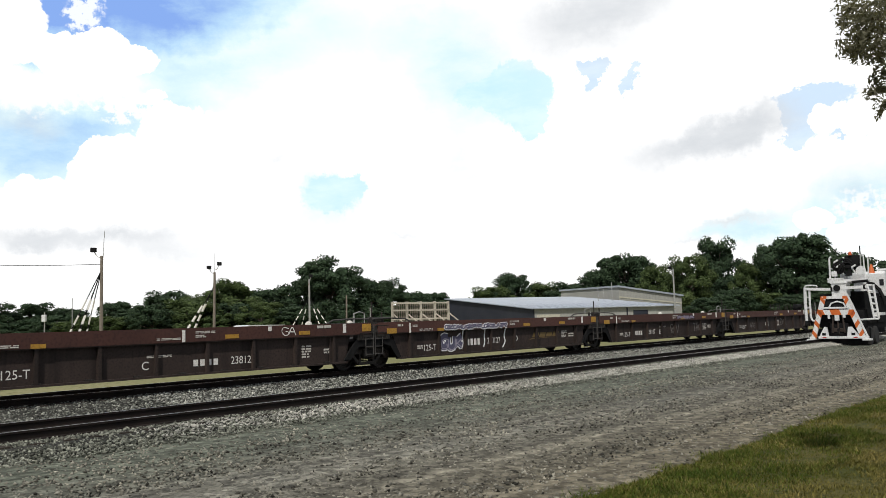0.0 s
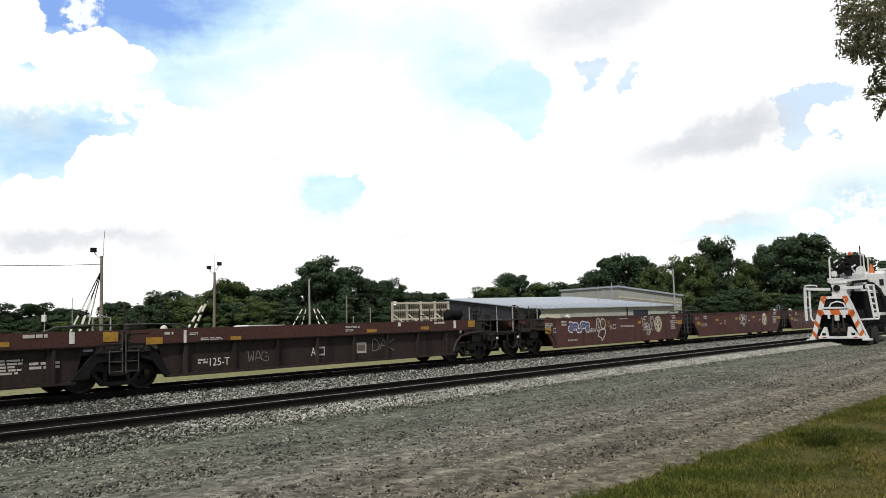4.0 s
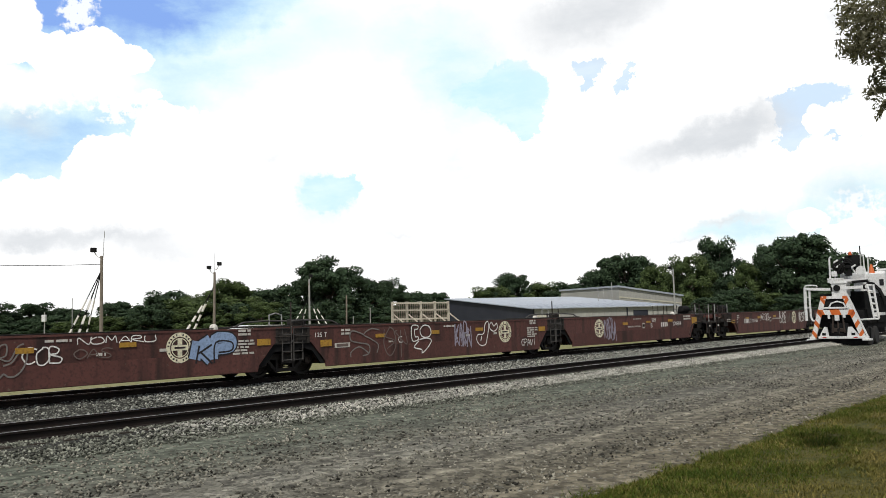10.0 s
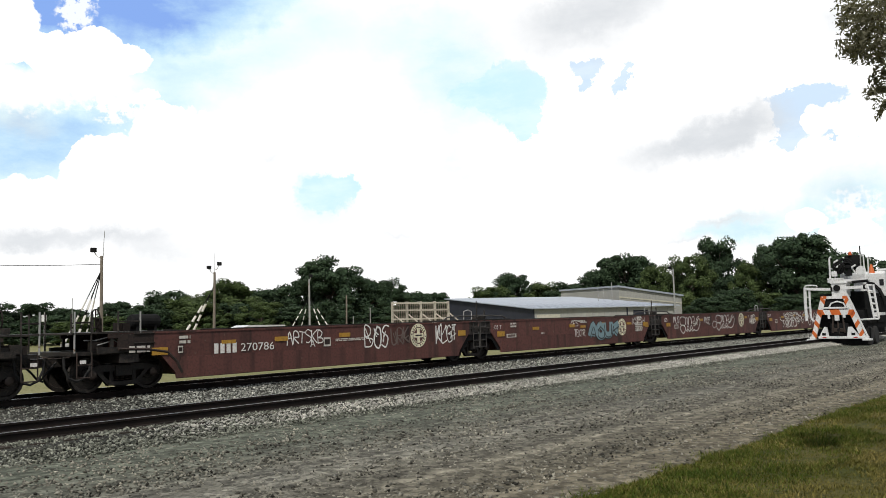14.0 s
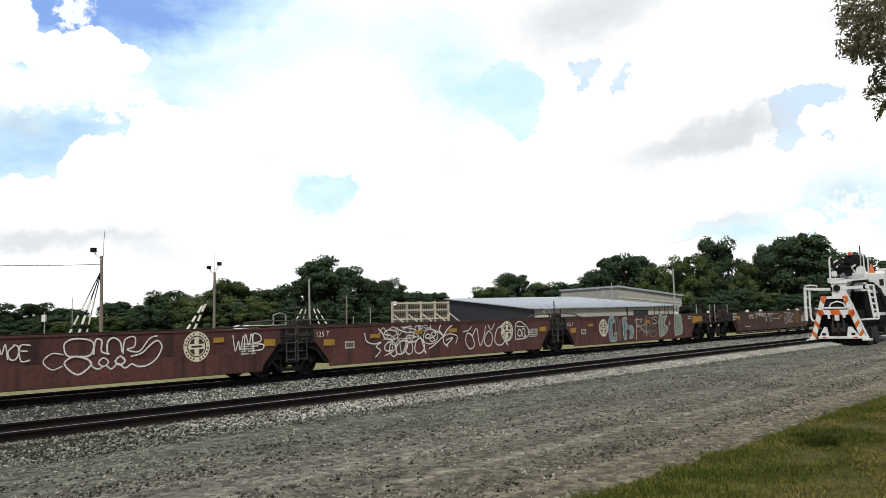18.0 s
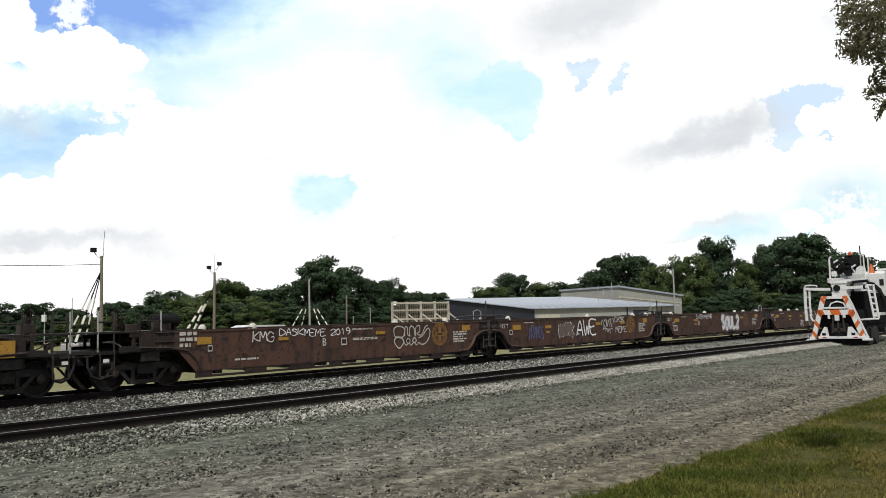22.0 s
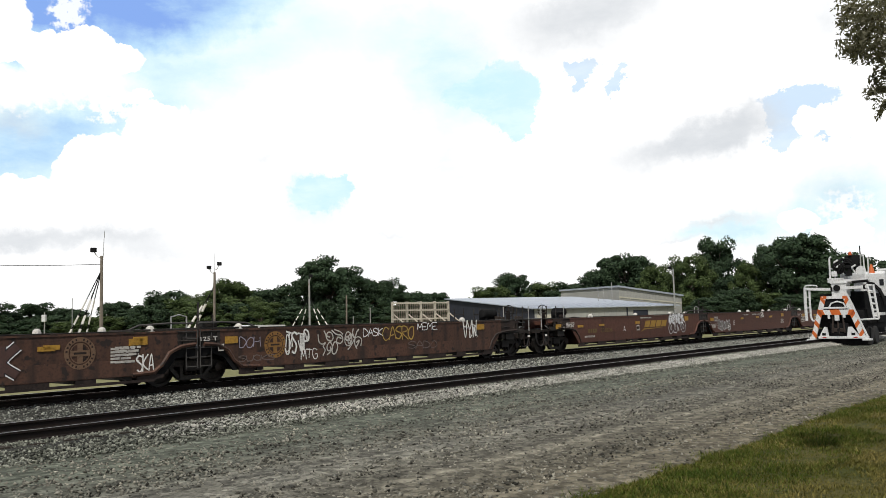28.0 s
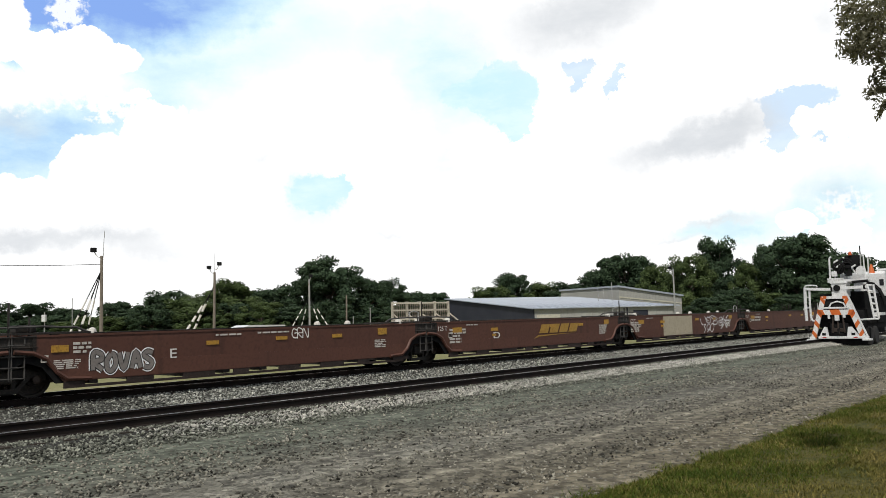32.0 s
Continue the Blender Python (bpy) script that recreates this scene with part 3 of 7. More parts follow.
def stones(name, count, place, lo, hi, material, label, category, seed):
    """Many angular stones in one mesh."""
    r = np.random.default_rng(seed)
    base = np.array([(1, 0, 0), (-1, 0, 0), (0, 1, 0), (0, -1, 0), (0, 0, 1), (0, 0, -1)], float)
    tri = np.array([(0, 2, 4), (2, 1, 4), (1, 3, 4), (3, 0, 4), (2, 0, 5), (1, 2, 5), (3, 1, 5), (0, 3, 5)])
    centres = place(r, count)
    size = r.uniform(lo, hi, (count, 1, 1)) * r.uniform(0.6, 1.25, (count, 6, 1))
    ang = r.uniform(0, 2 * np.pi, count)
    c, s = np.cos(ang), np.sin(ang)
    pts = base[None] * size * np.array((1, 0.8, 0.65))
    pts = pts + r.normal(0, 0.25, pts.shape) * size
    x = pts[..., 0] * c[:, None] - pts[..., 1] * s[:, None]
    y = pts[..., 0] * s[:, None] + pts[..., 1] * c[:, None]
    v = np.stack((x, y, pts[..., 2]), -1) + centres[:, None, :]
    f = tri[None] + (np.arange(count) * 6)[:, None, None]
    me = bpy.data.meshes.new(name)
    me.vertices.add(count * 6)
    me.vertices.foreach_set("co", v.astype(np.float32).ravel())
    me.loops.add(count * 24)
    me.loops.foreach_set("vertex_index", f.astype(np.int32).ravel())
    me.polygons.add(count * 8)
    me.polygons.foreach_set("loop_start", np.arange(0, count * 24, 3, dtype=np.int32))
    me.update(calc_edges=True)
    return tagged(part(name, me, material), label, category, kind="stuff")


def on_strip(s0, s1, l0, l1, height, power=1.8):
    """Places on a strip, thicker near the eye."""
    def place(r, count):
        s = s0 + (s1 - s0) * r.uniform(0, 1, count) ** power
        lat = r.uniform(l0, l1, count)
        u = np.maximum(0, s - BEND_FROM)
        o = AWAY + lat - BEND * u * u / 2
        return np.stack((ALONG.x * s + OUT.x * o, ALONG.y * s + OUT.y * o, height(lat, r)), -1)
    return place


stones("ballast_stones", 52000, on_strip(0, 75, -4.6, 1.4, lambda l, r: np.interp(l, [-4.6, -4.4, -3.2, -1.2, 0.15, 1.4], [0.25, 0.25, 0.14, 0.14, 0.25, 0.25]) + r.uniform(-0.02, 0.02, len(l))), 0.018, 0.052, M_STONE, "loose grey ballast stones between the tracks", "gravel", 1)
# paler grey stones mixed in from 12 m along the tracks
stones("cleaner_stones", 34000, on_strip(12, 75, -4.6, 1.3, lambda l, r: np.interp(l, [-4.6, -4.4, -3.2, -1.2, 0.15, 1.4], [0.26, 0.26, 0.15, 0.15, 0.26, 0.26]) + r.uniform(-0.01, 0.025, len(l)), 1.15), 0.018, 0.052, M_LIGHTER, "lighter grey ballast stones between the tracks", "gravel", 7)
stones("shoulder_stones", 46000, on_strip(0, 75, -7.75, -6.35, lambda l, r: np.interp(l, [-7.75, -7.6, -7.3, -6.7, -6.3], [0.085, 0.10, 0.15, 0.265, 0.26]) + r.uniform(-0.015, 0.02, len(l))), 0.014, 0.042, M_PALE, "greenish grey ballast stones along the track shoulder", "gravel", 2)
# narrow band of the palest stones, from 8 m along
stones("fresh_stones", 22000, on_strip(8, 75, -7.45, -6.75, lambda l, r: np.interp(l, [-7.45, -7.3, -6.75], [0.14, 0.17, 0.275]) + r.uniform(0.0, 0.025, len(l)), 0.75), 0.016, 0.045, M_CHALK, "pale ballast stones in a band beside the siding", "gravel", 3)
stones("road_stones", 60000, on_strip(0, 70, -16.2, -7.6, lambda l, r: 0.07 + r.uniform(-0.018, 0.010, len(l)), 1.6), 0.010, 0.042, M_GRIT, "loose grey stones scattered over the gravel road", "gravel", 4)


# ---------------------------------------------------------------- tracks
def rail_profile():
    return [(-0.07, 0.0), (0.07, 0.0), (0.07, 0.012), (0.012, 0.03), (0.012, 0.125), (0.036, 0.135), (0.036, 0.168), (0.03, 0.172), (-0.03, 0.172), (-0.036, 0.168), (-0.036, 0.135), (-0.012, 0.125), (-0.012, 0.03), (-0.07, 0.012)]


def track(lat, s0, s1, label):
    base = empty("railway_track", Matrix.Identity(4), label, "railway track", kind="structure")
    for side in (-0.7535, 0.7535):
        prof, sh, count = rail_profile(), Shape(), int((s1 - s0) / 2.5)
        v = [at(s0 + (s1 - s0) * i / count, lat + side + a, RAIL - 0.172 + b) for i in range(count + 1) for a, b in prof]
        m = len(prof)
        sh.add(v, [(i * m + j, i * m + (j + 1) % m, (i + 1) * m + (j + 1) % m, (i + 1) * m + j) for i in range(count) for j in range(m)])
        rail = part("rail", sh, M_RAIL, base, "rust-brown steel rail with a worn top")
        head = strip(s0, s1, [(lat + side - 0.026, RAIL + 0.002), (lat + side + 0.026, RAIL + 0.002)], 2.5)
        part("rail_head", head, M_HEAD, rail, "bright worn running surface")
    return base


TRACKS = [(track(NEAR_TRACK, -60, 260, "empty siding track of rusty rails on dark sleepers"), NEAR_TRACK), (track(TRAIN_TRACK, -60, 260, "main track of rails on dark sleepers under the train"), TRAIN_TRACK)]


# ---------------------------------------------------------------- the train
def side_mesh(outline, y, thick=0.05):
    return Shape().prism(outline, y, y + thick)


def bogie(m):
    base = empty("rail_bogie", m, "black greasy two-axle freight bogie", "bogie", "bogies of the train")
    for y in (-1.02, 1.02):
        sh = Shape()
        sh.prism([(-1.12, 0.40), (-1.12, 0.62), (-0.62, 0.74), (0.62, 0.74), (1.12, 0.62), (1.12, 0.40), (0.72, 0.56), (-0.72, 0.56)], y - 0.07, y + 0.07)
        for k in (-1, 1):
            sh.prism([(k * 0.80, 0.58), (k * 0.66, 0.58), (k * 0.30, 0.20), (k * 0.42, 0.17)], y - 0.06, y + 0.06)
            sh.prism([(k * 0.38, 0.56), (k * 0.28, 0.56), (k * 0.28, 0.26), (k * 0.38, 0.26)], y - 0.06, y + 0.06)
        sh.prism([(-0.44, 0.17), (0.44, 0.17), (0.40, 0.28), (-0.40, 0.28)], y - 0.10, y + 0.10)
        frame_part = part("side_frame", sh, M_GREASE, base, "cast side frame")
        spring = Shape()
        for i in range(3):
            for zz in range(4):
                spring.turned([(0.05, -0.018), (0.066, 0.0), (0.05, 0.018)], ((i - 1) * 0.16, y, 0.32 + zz * 0.055), 8, "z")
        part("spring_nest", spring, M_TREAD, frame_part, "coil springs")
        for x in (-0.89, 0.89):
            part("bearing_cap", Shape().turned([(0.06, -0.09), (0.115, -0.07), (0.115, 0.02), (0.0, 0.03)], (x, y - math.copysign(0.02, -y) + math.copysign(0.06, y) * 0.5, 0.48), 12, "y"), M_TREAD, frame_part, "round axle bearing cap", smooth=False)
    part("bolster", Shape().box(-0.24, 0.24, -1.16, 1.16, 0.42, 0.72, 0.03), M_GREASE, base)
    part("brake_beam", Shape().box(-0.50, -0.42, -0.8, 0.8, 0.36, 0.46).box(0.42, 0.50, -0.8, 0.8, 0.36, 0.46), M_GREASE, base)
    sets = []
    for x in (-0.89, 0.89):
        sh = Shape().rod((0, -1.05, 0), (0, 1.05, 0), 0.085, 10)
        for y in (-0.76, 0.76):
            k = 1 if y > 0 else -1
            sh.turned([(0.10, k * 0.10), (0.17, k * 0.09), (0.19, k * 0.02), (0.38, k * 0.0), (0.40, k * 0.065), (0.475, k * 0.07), (0.482, k * -0.03), (0.505, k * -0.045), (0.505, k * -0.07), (0.40, k * -0.07), (0.38, k * -0.03), (0.18, k * -0.01), (0.10, k * -0.08)], (0, y, 0), 24, "y")
        sets.append(part("wheelset", sh, M_GREASE, base, "pair of steel wheels on an axle", pose(x, 0, 0.48)))
    return base, sets


def ends_common(u, base, paint, k, coupled):
    """The deck over a bogie: k = 1 at the right end (higher x), -1 at the left."""
    x = (lambda a: a) if k < 0 else (lambda a: UNIT - a)

    def bx(sh, a0, a1, *r):
        q = sorted((x(a0), x(a1)))
        return sh.box(q[0], q[1], *r)
    reach = -1.55 if coupled else 0.10
    part("end_deck", bx(Shape(), reach, 2.0, -1.30, 1.30, 1.02, 1.12), M_GREASE, base, "sooty deck plate over the bogie")
    if k < 0 or coupled:
        part("bolster_beam", bx(Shape(), -0.28, 0.28, -1.42, 1.42, 0.78, 1.02), M_GREASE, base)
    part("end_bulkhead", bx(Shape(), 1.95, 2.05, -1.42, 1.42, 0.35, 1.45), paint, base)
    return x, bx


def curve_points_2(x, pts):
    return [(x(a), -1.30, z) for a, z in pts]


FLOOR_BEAM = Shape().box(-0.12, 0.12, -1.45, 1.45, -0.05, 0.05).mesh("floor_beam")


def well_unit(m, style, left_end, right_end, label, group):
    """One articulated well of a container car; x = 0 and x = UNIT stand over its bogies."""
    paint = {"ribbed": M_DARK, "maroon": M_MAROON, "brown": M_BROWN, "fresh": M_FRESH}[style]
    base = empty("well_wagon", m, label, "well wagon", group)
    L = UNIT
    slots = style in ("brown", "fresh")
    for k, y in ((-1, -1.5), (1, 1.45)):
        if style == "ribbed":
            # ribbed sheet is darker brown than the top chord above it
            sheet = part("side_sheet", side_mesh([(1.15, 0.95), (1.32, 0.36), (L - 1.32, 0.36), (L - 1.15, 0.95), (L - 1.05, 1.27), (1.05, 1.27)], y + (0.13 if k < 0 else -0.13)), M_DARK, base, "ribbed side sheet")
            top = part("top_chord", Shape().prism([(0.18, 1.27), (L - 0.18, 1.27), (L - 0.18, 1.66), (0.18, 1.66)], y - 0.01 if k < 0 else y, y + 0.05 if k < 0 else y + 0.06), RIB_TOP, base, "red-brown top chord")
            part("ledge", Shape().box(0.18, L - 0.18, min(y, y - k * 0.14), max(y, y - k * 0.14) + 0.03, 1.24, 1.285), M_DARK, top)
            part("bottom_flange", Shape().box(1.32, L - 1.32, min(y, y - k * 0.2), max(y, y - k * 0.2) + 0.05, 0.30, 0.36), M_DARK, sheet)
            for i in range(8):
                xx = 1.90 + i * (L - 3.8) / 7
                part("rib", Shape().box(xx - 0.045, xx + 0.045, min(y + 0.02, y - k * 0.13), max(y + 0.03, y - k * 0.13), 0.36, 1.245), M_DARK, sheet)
        else:
            low = 0.40 if slots else 0.25
            sheet = part("side_sheet", side_mesh([(0.70, 1.58), (0.70, 1.12), (0.80, 1.05), (1.36, 0.44), (1.40, low), (L - 1.40, low), (L - 1.36, 0.44), (L - 0.80, 1.05), (L - 0.70, 1.12), (L - 0.70, 1.58)], y), paint, base, "flat side sheet")
            part("top_chord", Shape().box(0.70, L - 0.70, y - 0.02, y + 0.07, 1.55, 1.60), paint, sheet)
            part("lower_plate", Shape().prism([(1.40, 0.27), (L - 1.40, 0.27), (L - 1.55, 0.86), (1.55, 0.86)] if not slots else [(1.40, 0.42), (L - 1.40, 0.42), (L - 1.55, 0.86), (1.55, 0.86)], y - 0.012 if k < 0 else y + 0.05, y if k < 0 else y + 0.062), paint, sheet, "lower wear plate")
            if slots:
                part("bottom_flange", Shape().box(1.40, L - 1.40, y - 0.01, y + 0.06, 0.22, 0.29), M_DARK, sheet)
                for i in range(8):
                    xx = 1.40 + i * (L - 2.8 - 0.55) / 7
                    part("flange_web", Shape().box(xx, xx + 0.55 + 0.25 * ((i * 7) % 3), y, y + 0.05, 0.29, low), M_DARK, sheet)
    for i in range(9):
        part("floor_beam", FLOOR_BEAM, M_GREASE, base, "cross beam of the well floor", pose(2.2 + i * (L - 4.4) / 8, 0, 0.35))
    for k, coupled in ((-1, left_end), (1, right_end)):
        x, bx = ends_common(L, base, paint, k, coupled)
        for yy in (-1.47, 1.36):
            part("end_sill", bx(Shape(), 0.10 if not coupled else -0.9, 0.80, yy, yy + 0.11, 1.06, 1.54 if not coupled else 1.22), M_GREASE, base)
            if coupled:
                edge = [(x(a), z) for a, z in ((-0.35, 1.20), (0.82, 1.10), (0.82, 1.57), (-0.20, 1.57), (-0.35, 1.45))]
                part("end_side", Shape().prism(edge, yy - 0.012, yy + 0.04), M_GRIME, base, "grimy side plate over the bogie")
                lip = [(x(a), -1.50 if yy < 0 else 1.50, z) for a, z in ((-0.35, 1.16), (0.5, 1.12), (1.1, 1.02), (1.40, 0.74), (1.56, 0.42))]
                part("side_lip", Shape().tube(lip, 0.045, 6), M_GRIME, base, "curved lower edge of the side frame")
        if slots and not coupled:
            lip = [(x(a), -1.51, z) for a, z in ((0.15, 1.20), (0.62, 1.15), (0.98, 0.98), (1.20, 0.66), (1.48, 0.47), (2.1, 0.44))]
            part("side_lip", Shape().tube(lip, 0.06, 6), paint, base, "curved lower edge of the side frame")
        rack = Shape()
        for zz in (1.30, 1.56):
            rack.rod((x(0.1), -1.50, zz), (x(0.72), -1.50, zz), 0.02, 6)
        part("grab_rail", rack, M_GREASE, base)
        lad = Shape()
        for zz in (0.55, 0.82, 1.09, 1.36):
            lad.rod((x(0.05), -1.49, zz), (x(0.42), -1.49, zz), 0.016, 6)
        for a in (0.05, 0.42):
            lad.rod((x(a), -1.48, 0.5), (x(a), -1.48, 1.6), 0.018, 6)
        if not coupled:
            part("ladder", lad, M_IRON, base, "steel rung ladder at the end")
            part("walkway", bx(Shape(), 0.10, 2.1, -1.49, -0.2, 1.615, 1.67), M_GREASE, base, "grated walkway over the joint")
            part("walkway_rail", Shape().tube(curve_points_2(x, ((0.1, 1.80), (0.9, 1.82), (1.8, 1.78), (2.1, 1.66))), 0.03, 6), M_IRON, base, "low pipe rail over the walkway")
            for a0, a1, z0, z1 in ((0.15, 0.55, 1.16, 1.40), (0.6, 0.72, 1.06, 1.60)):
                part("bracket_box", bx(Shape(), a0, a1, -1.50, -1.15, z0, z1, 0.015), M_GREASE, base, "black bracket at the joint")
            # right end: the brace plate also fills the notch with imitated shade
            wing = [(x(a), z) for a, z in (((0.05, 0.80), (0.10, 1.30), (0.40, 1.44), (0.78, 1.26), (1.10, 0.94), (1.42, 0.36), (1.22, 0.36), (0.86, 0.80), (0.45, 0.92)) if k < 0 else ((0.10, 0.86), (0.10, 1.10), (0.82, 1.10), (1.42, 0.40), (1.10, 0.40), (0.72, 0.82)))]
            part("bogie_shield", Shape().prism(wing, -1.44, -1.38), M_BLACK, base, "black curved shield over the bogie" if k < 0 else "black brace plate, also standing in for shade in the notch beside the bogie")
            part("strut", Shape().tube([(x(0.15), -1.46, 1.08), (x(0.9), -1.44, 1.58)], 0.03, 6), M_GREASE, base)
            if k < 0:
                part("brake_valve", bx(Shape(), 0.35, 0.85, -1.15, -0.75, 1.67, 1.86, 0.03), M_GREASE, base, "black brake valve housing")
                for a, zt in ((0.12, 2.42), (0.62, 2.05)):
                    part("joint_post", Shape().rod((x(a), -1.25, 1.1), (x(a), -1.25, zt), 0.028, 6), M_GREASE, base, "thin upright post at the joint")
            if k > 0:
                part("pipe_hoop", Shape().tube([(x(0.3), -1.3, 1.66), (x(0.3), -1.3, 2.0), (x(0.55), -1.3, 2.06), (x(0.8), -1.3, 2.0), (x(0.8), -1.3, 1.66)], 0.024, 6), M_GALV, base, "bent pipe hoop over the walkway")
                part("connector_beam", bx(Shape(), -0.5, 0.9, -0.35, 0.35, 0.80, 1.02), M_GREASE, base)
        else:
            fit = random.Random(round(m.translation.x * 10) + k)
            for yy in (-1.47, 1.36):
                part("top_sill", bx(Shape(), -0.6, 0.80, yy, yy + 0.09, 1.46, 1.56), M_DARK, base)
                for a in (-0.55, -0.1, 0.35, 0.7):
                    part("end_post", bx(Shape(), a, a + 0.08, yy + 0.01, yy + 0.08, 1.2, 1.48), M_GREASE, base)
            for q in range(9):
                a, yy, zz = fit.uniform(-1.3, 0.5), fit.uniform(-1.44, -1.2), fit.choice((0.78, 1.12, 1.14, 1.22, 1.64))
                part("valve_box", bx(Shape(), a, a + fit.uniform(0.12, 0.4), yy, yy + fit.uniform(0.1, 0.3), zz, zz + fit.uniform(0.1, 0.26), 0.012), fit.choice((M_GREASE, M_DARK, M_RAIL, M_TREAD)), base, "greasy brake valve housing")
            for q in range(5):
                a, zz = fit.uniform(-1.4, 0.2), fit.uniform(1.15, 1.5)
                part("brake_pipe", Shape().tube(curve_points_2(x, ((a, zz), (a + 0.3, zz + fit.uniform(-0.15, 0.1)), (a + 0.7, zz + fit.uniform(-0.3, 0.2)), (a + 1.0, 1.3))), 0.018, 6), fit.choice((M_GALV, M_TREAD, M_GREASE)), base, "bent brake pipe")
            loop = [(x(a), -1.2, z) for a, z in ((-0.95, 1.02), (-1.0, 0.65), (-1.16, 0.42), (-1.36, 0.36), (-1.56, 0.45), (-1.68, 0.7), (-1.7, 1.0))]
            part("air_hose", Shape().tube(loop, 0.035, 6), M_RUBBER, base, "black hanging brake hose")
            part("coupler_lever", Shape().tube([(x(-1.62), -1.35, 1.0), (x(-1.66), -0.5, 0.95), (x(-1.8), -0.2, 1.0)], 0.018, 6), M_TREAD, base, "bent uncoupling lever")
            part("white_sign", bx(Shape(), -1.40, -1.24, -1.5, -1.485, 0.82, 0.91), M_WHITE, base, "small white sign plate")
            part("draft_sill", bx(Shape(), -1.75, -0.2, -0.28, 0.28, 0.72, 1.02), M_GREASE, base)
            part("coupler", bx(Shape(), -2.05, -1.7, -0.11, 0.11, 0.72, 0.98, 0.03), M_TREAD, base, "knuckle coupler")
            hose = [(x(-1.5), -0.35, 0.86), (x(-1.75), -0.36, 0.60), (x(-1.9), -0.36, 0.42), (x(-2.05), -0.36, 0.36)]
            part("air_hose", Shape().tube(hose, 0.03, 6), M_RUBBER, base, "black hanging brake hose")
            part("end_platform", bx(Shape(), -1.6, 1.7, -1.40, 1.40, 1.58, 1.63), M_GREASE, base, "end platform grating")
            for a in (-1.5, -1.05, -0.3, 0.35):
                for yy in (-1.38, 1.38):
                    part("stanchion", Shape().rod((x(a), yy, 1.1), (x(a), yy, 2.18), 0.024, 6), M_GALV if yy < 0 and a in (-1.5, 0.35) else M_GREASE, base, "upright grab post")
            for yy in (-1.38, 1.38):
                for a0, a1 in ((-1.5, -1.05), (-0.3, 0.35)):
                    part("handrail", Shape().rod((x(a0), yy, 1.9), (x(a1), yy, 1.9), 0.018, 6), M_GREASE, base)
            step = Shape()
            for yy in (-1.42,):
                step.rod((x(-1.45), yy, 0.45), (x(-1.05), yy, 0.45), 0.018, 6).rod((x(-1.45), yy, 0.45), (x(-1.45), yy, 1.1), 0.018, 6).rod((x(-1.05), yy, 0.45), (x(-1.05), yy, 1.1), 0.018, 6).rod((x(-1.45), yy, 0.78), (x(-1.05), yy, 0.78), 0.018, 6)
            part("step", step, M_GRIME, base, "stirrup step")
            tank = Shape().turned([(0.0, -0.46), (0.16, -0.44), (0.20, -0.38), (0.20, 0.38), (0.16, 0.44), (0.0, 0.46)], (x(0.75), -0.85, 1.90), 16, "x")
            part("air_tank", tank, M_BLACK, base, "black brake air reservoir", smooth=False)
            part("tank_bracket", bx(Shape(), 0.45, 0.52, -1.0, -0.6, 1.60, 1.82).box(*sorted((x(1.0), x(1.07))), -1.0, -0.6, 1.60, 1.82), M_BLACK, base)
            wheel = Shape().tube([(x(-0.7), -0.9 + 0.25 * math.cos(a * math.pi / 8), 2.0 + 0.25 * math.sin(a * math.pi / 8)) for a in range(17)], 0.02, 6)
            wheel.box(x(-0.7) - 0.012, x(-0.7) + 0.012, -1.13, -0.67, 1.985, 2.015).box(x(-0.7) - 0.012, x(-0.7) + 0.012, -0.915, -0.885, 1.77, 2.23)
            part("brake_wheel", wheel, M_RAIL, base, "rusty hand brake wheel")
            part("brake_stand", bx(Shape(), -0.66, -0.56, -0.98, -0.84, 1.1, 2.0), M_RAIL, base)
    return base


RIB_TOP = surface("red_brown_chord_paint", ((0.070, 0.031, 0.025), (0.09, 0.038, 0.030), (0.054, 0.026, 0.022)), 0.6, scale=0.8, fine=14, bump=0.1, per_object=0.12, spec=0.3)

# first bogie of each car at 0 s, along the track
CARS = [(-9.7, "ribbed", "dark ribbed well wagon with red-brown top chord"), (71.25, "maroon", "oxide-red container well wagon, empty and weathered"),
        (151.95, "maroon", "oxide-red container well wagon covered in graffiti"), (232.5, "brown", "rust-brown container well wagon with scrawled graffiti"),
        (313.3, "fresh", "clean red-brown container well wagon, empty")]
PITCH = {4: 15.2}               # the last car is a little shorter
UNITS, BOGIES = [], []


SLACK = {1: -0.12, 2: -0.42, 3: -0.24, 4: -0.2, 5: -0.15, 6: -0.09, 7: -0.46, 8: -0.34, 9: -0.08, 12: 0.12, 13: -0.28, 14: -0.23, 15: -0.2, 16: -0.2, 17: -0.2, 18: -0.53, 19: -0.37, 20: -0.28, 21: -0.19, 22: -0.15, 23: -0.06, 24: -0.35, 25: -0.21, 26: -0.15, 27: -0.1, 28: -0.08, 29: -0.18, 30: -0.21, 31: -0.09}


def travel(t):
    """How far the train has rolled; it surges slightly."""
    return SPEED * t - SLACK.get(t, 0.0)


def unit_pose(base, t):
    a, b = at(base - travel(t), TRAIN_TRACK), at(base + UNIT - travel(t), TRAIN_TRACK)
    return Matrix.Translation((a.x, a.y, RAIL)) @ pose(0, 0, 0, 0, 0, math.degrees(math.atan2(b.y - a.y, b.x - a.x)))


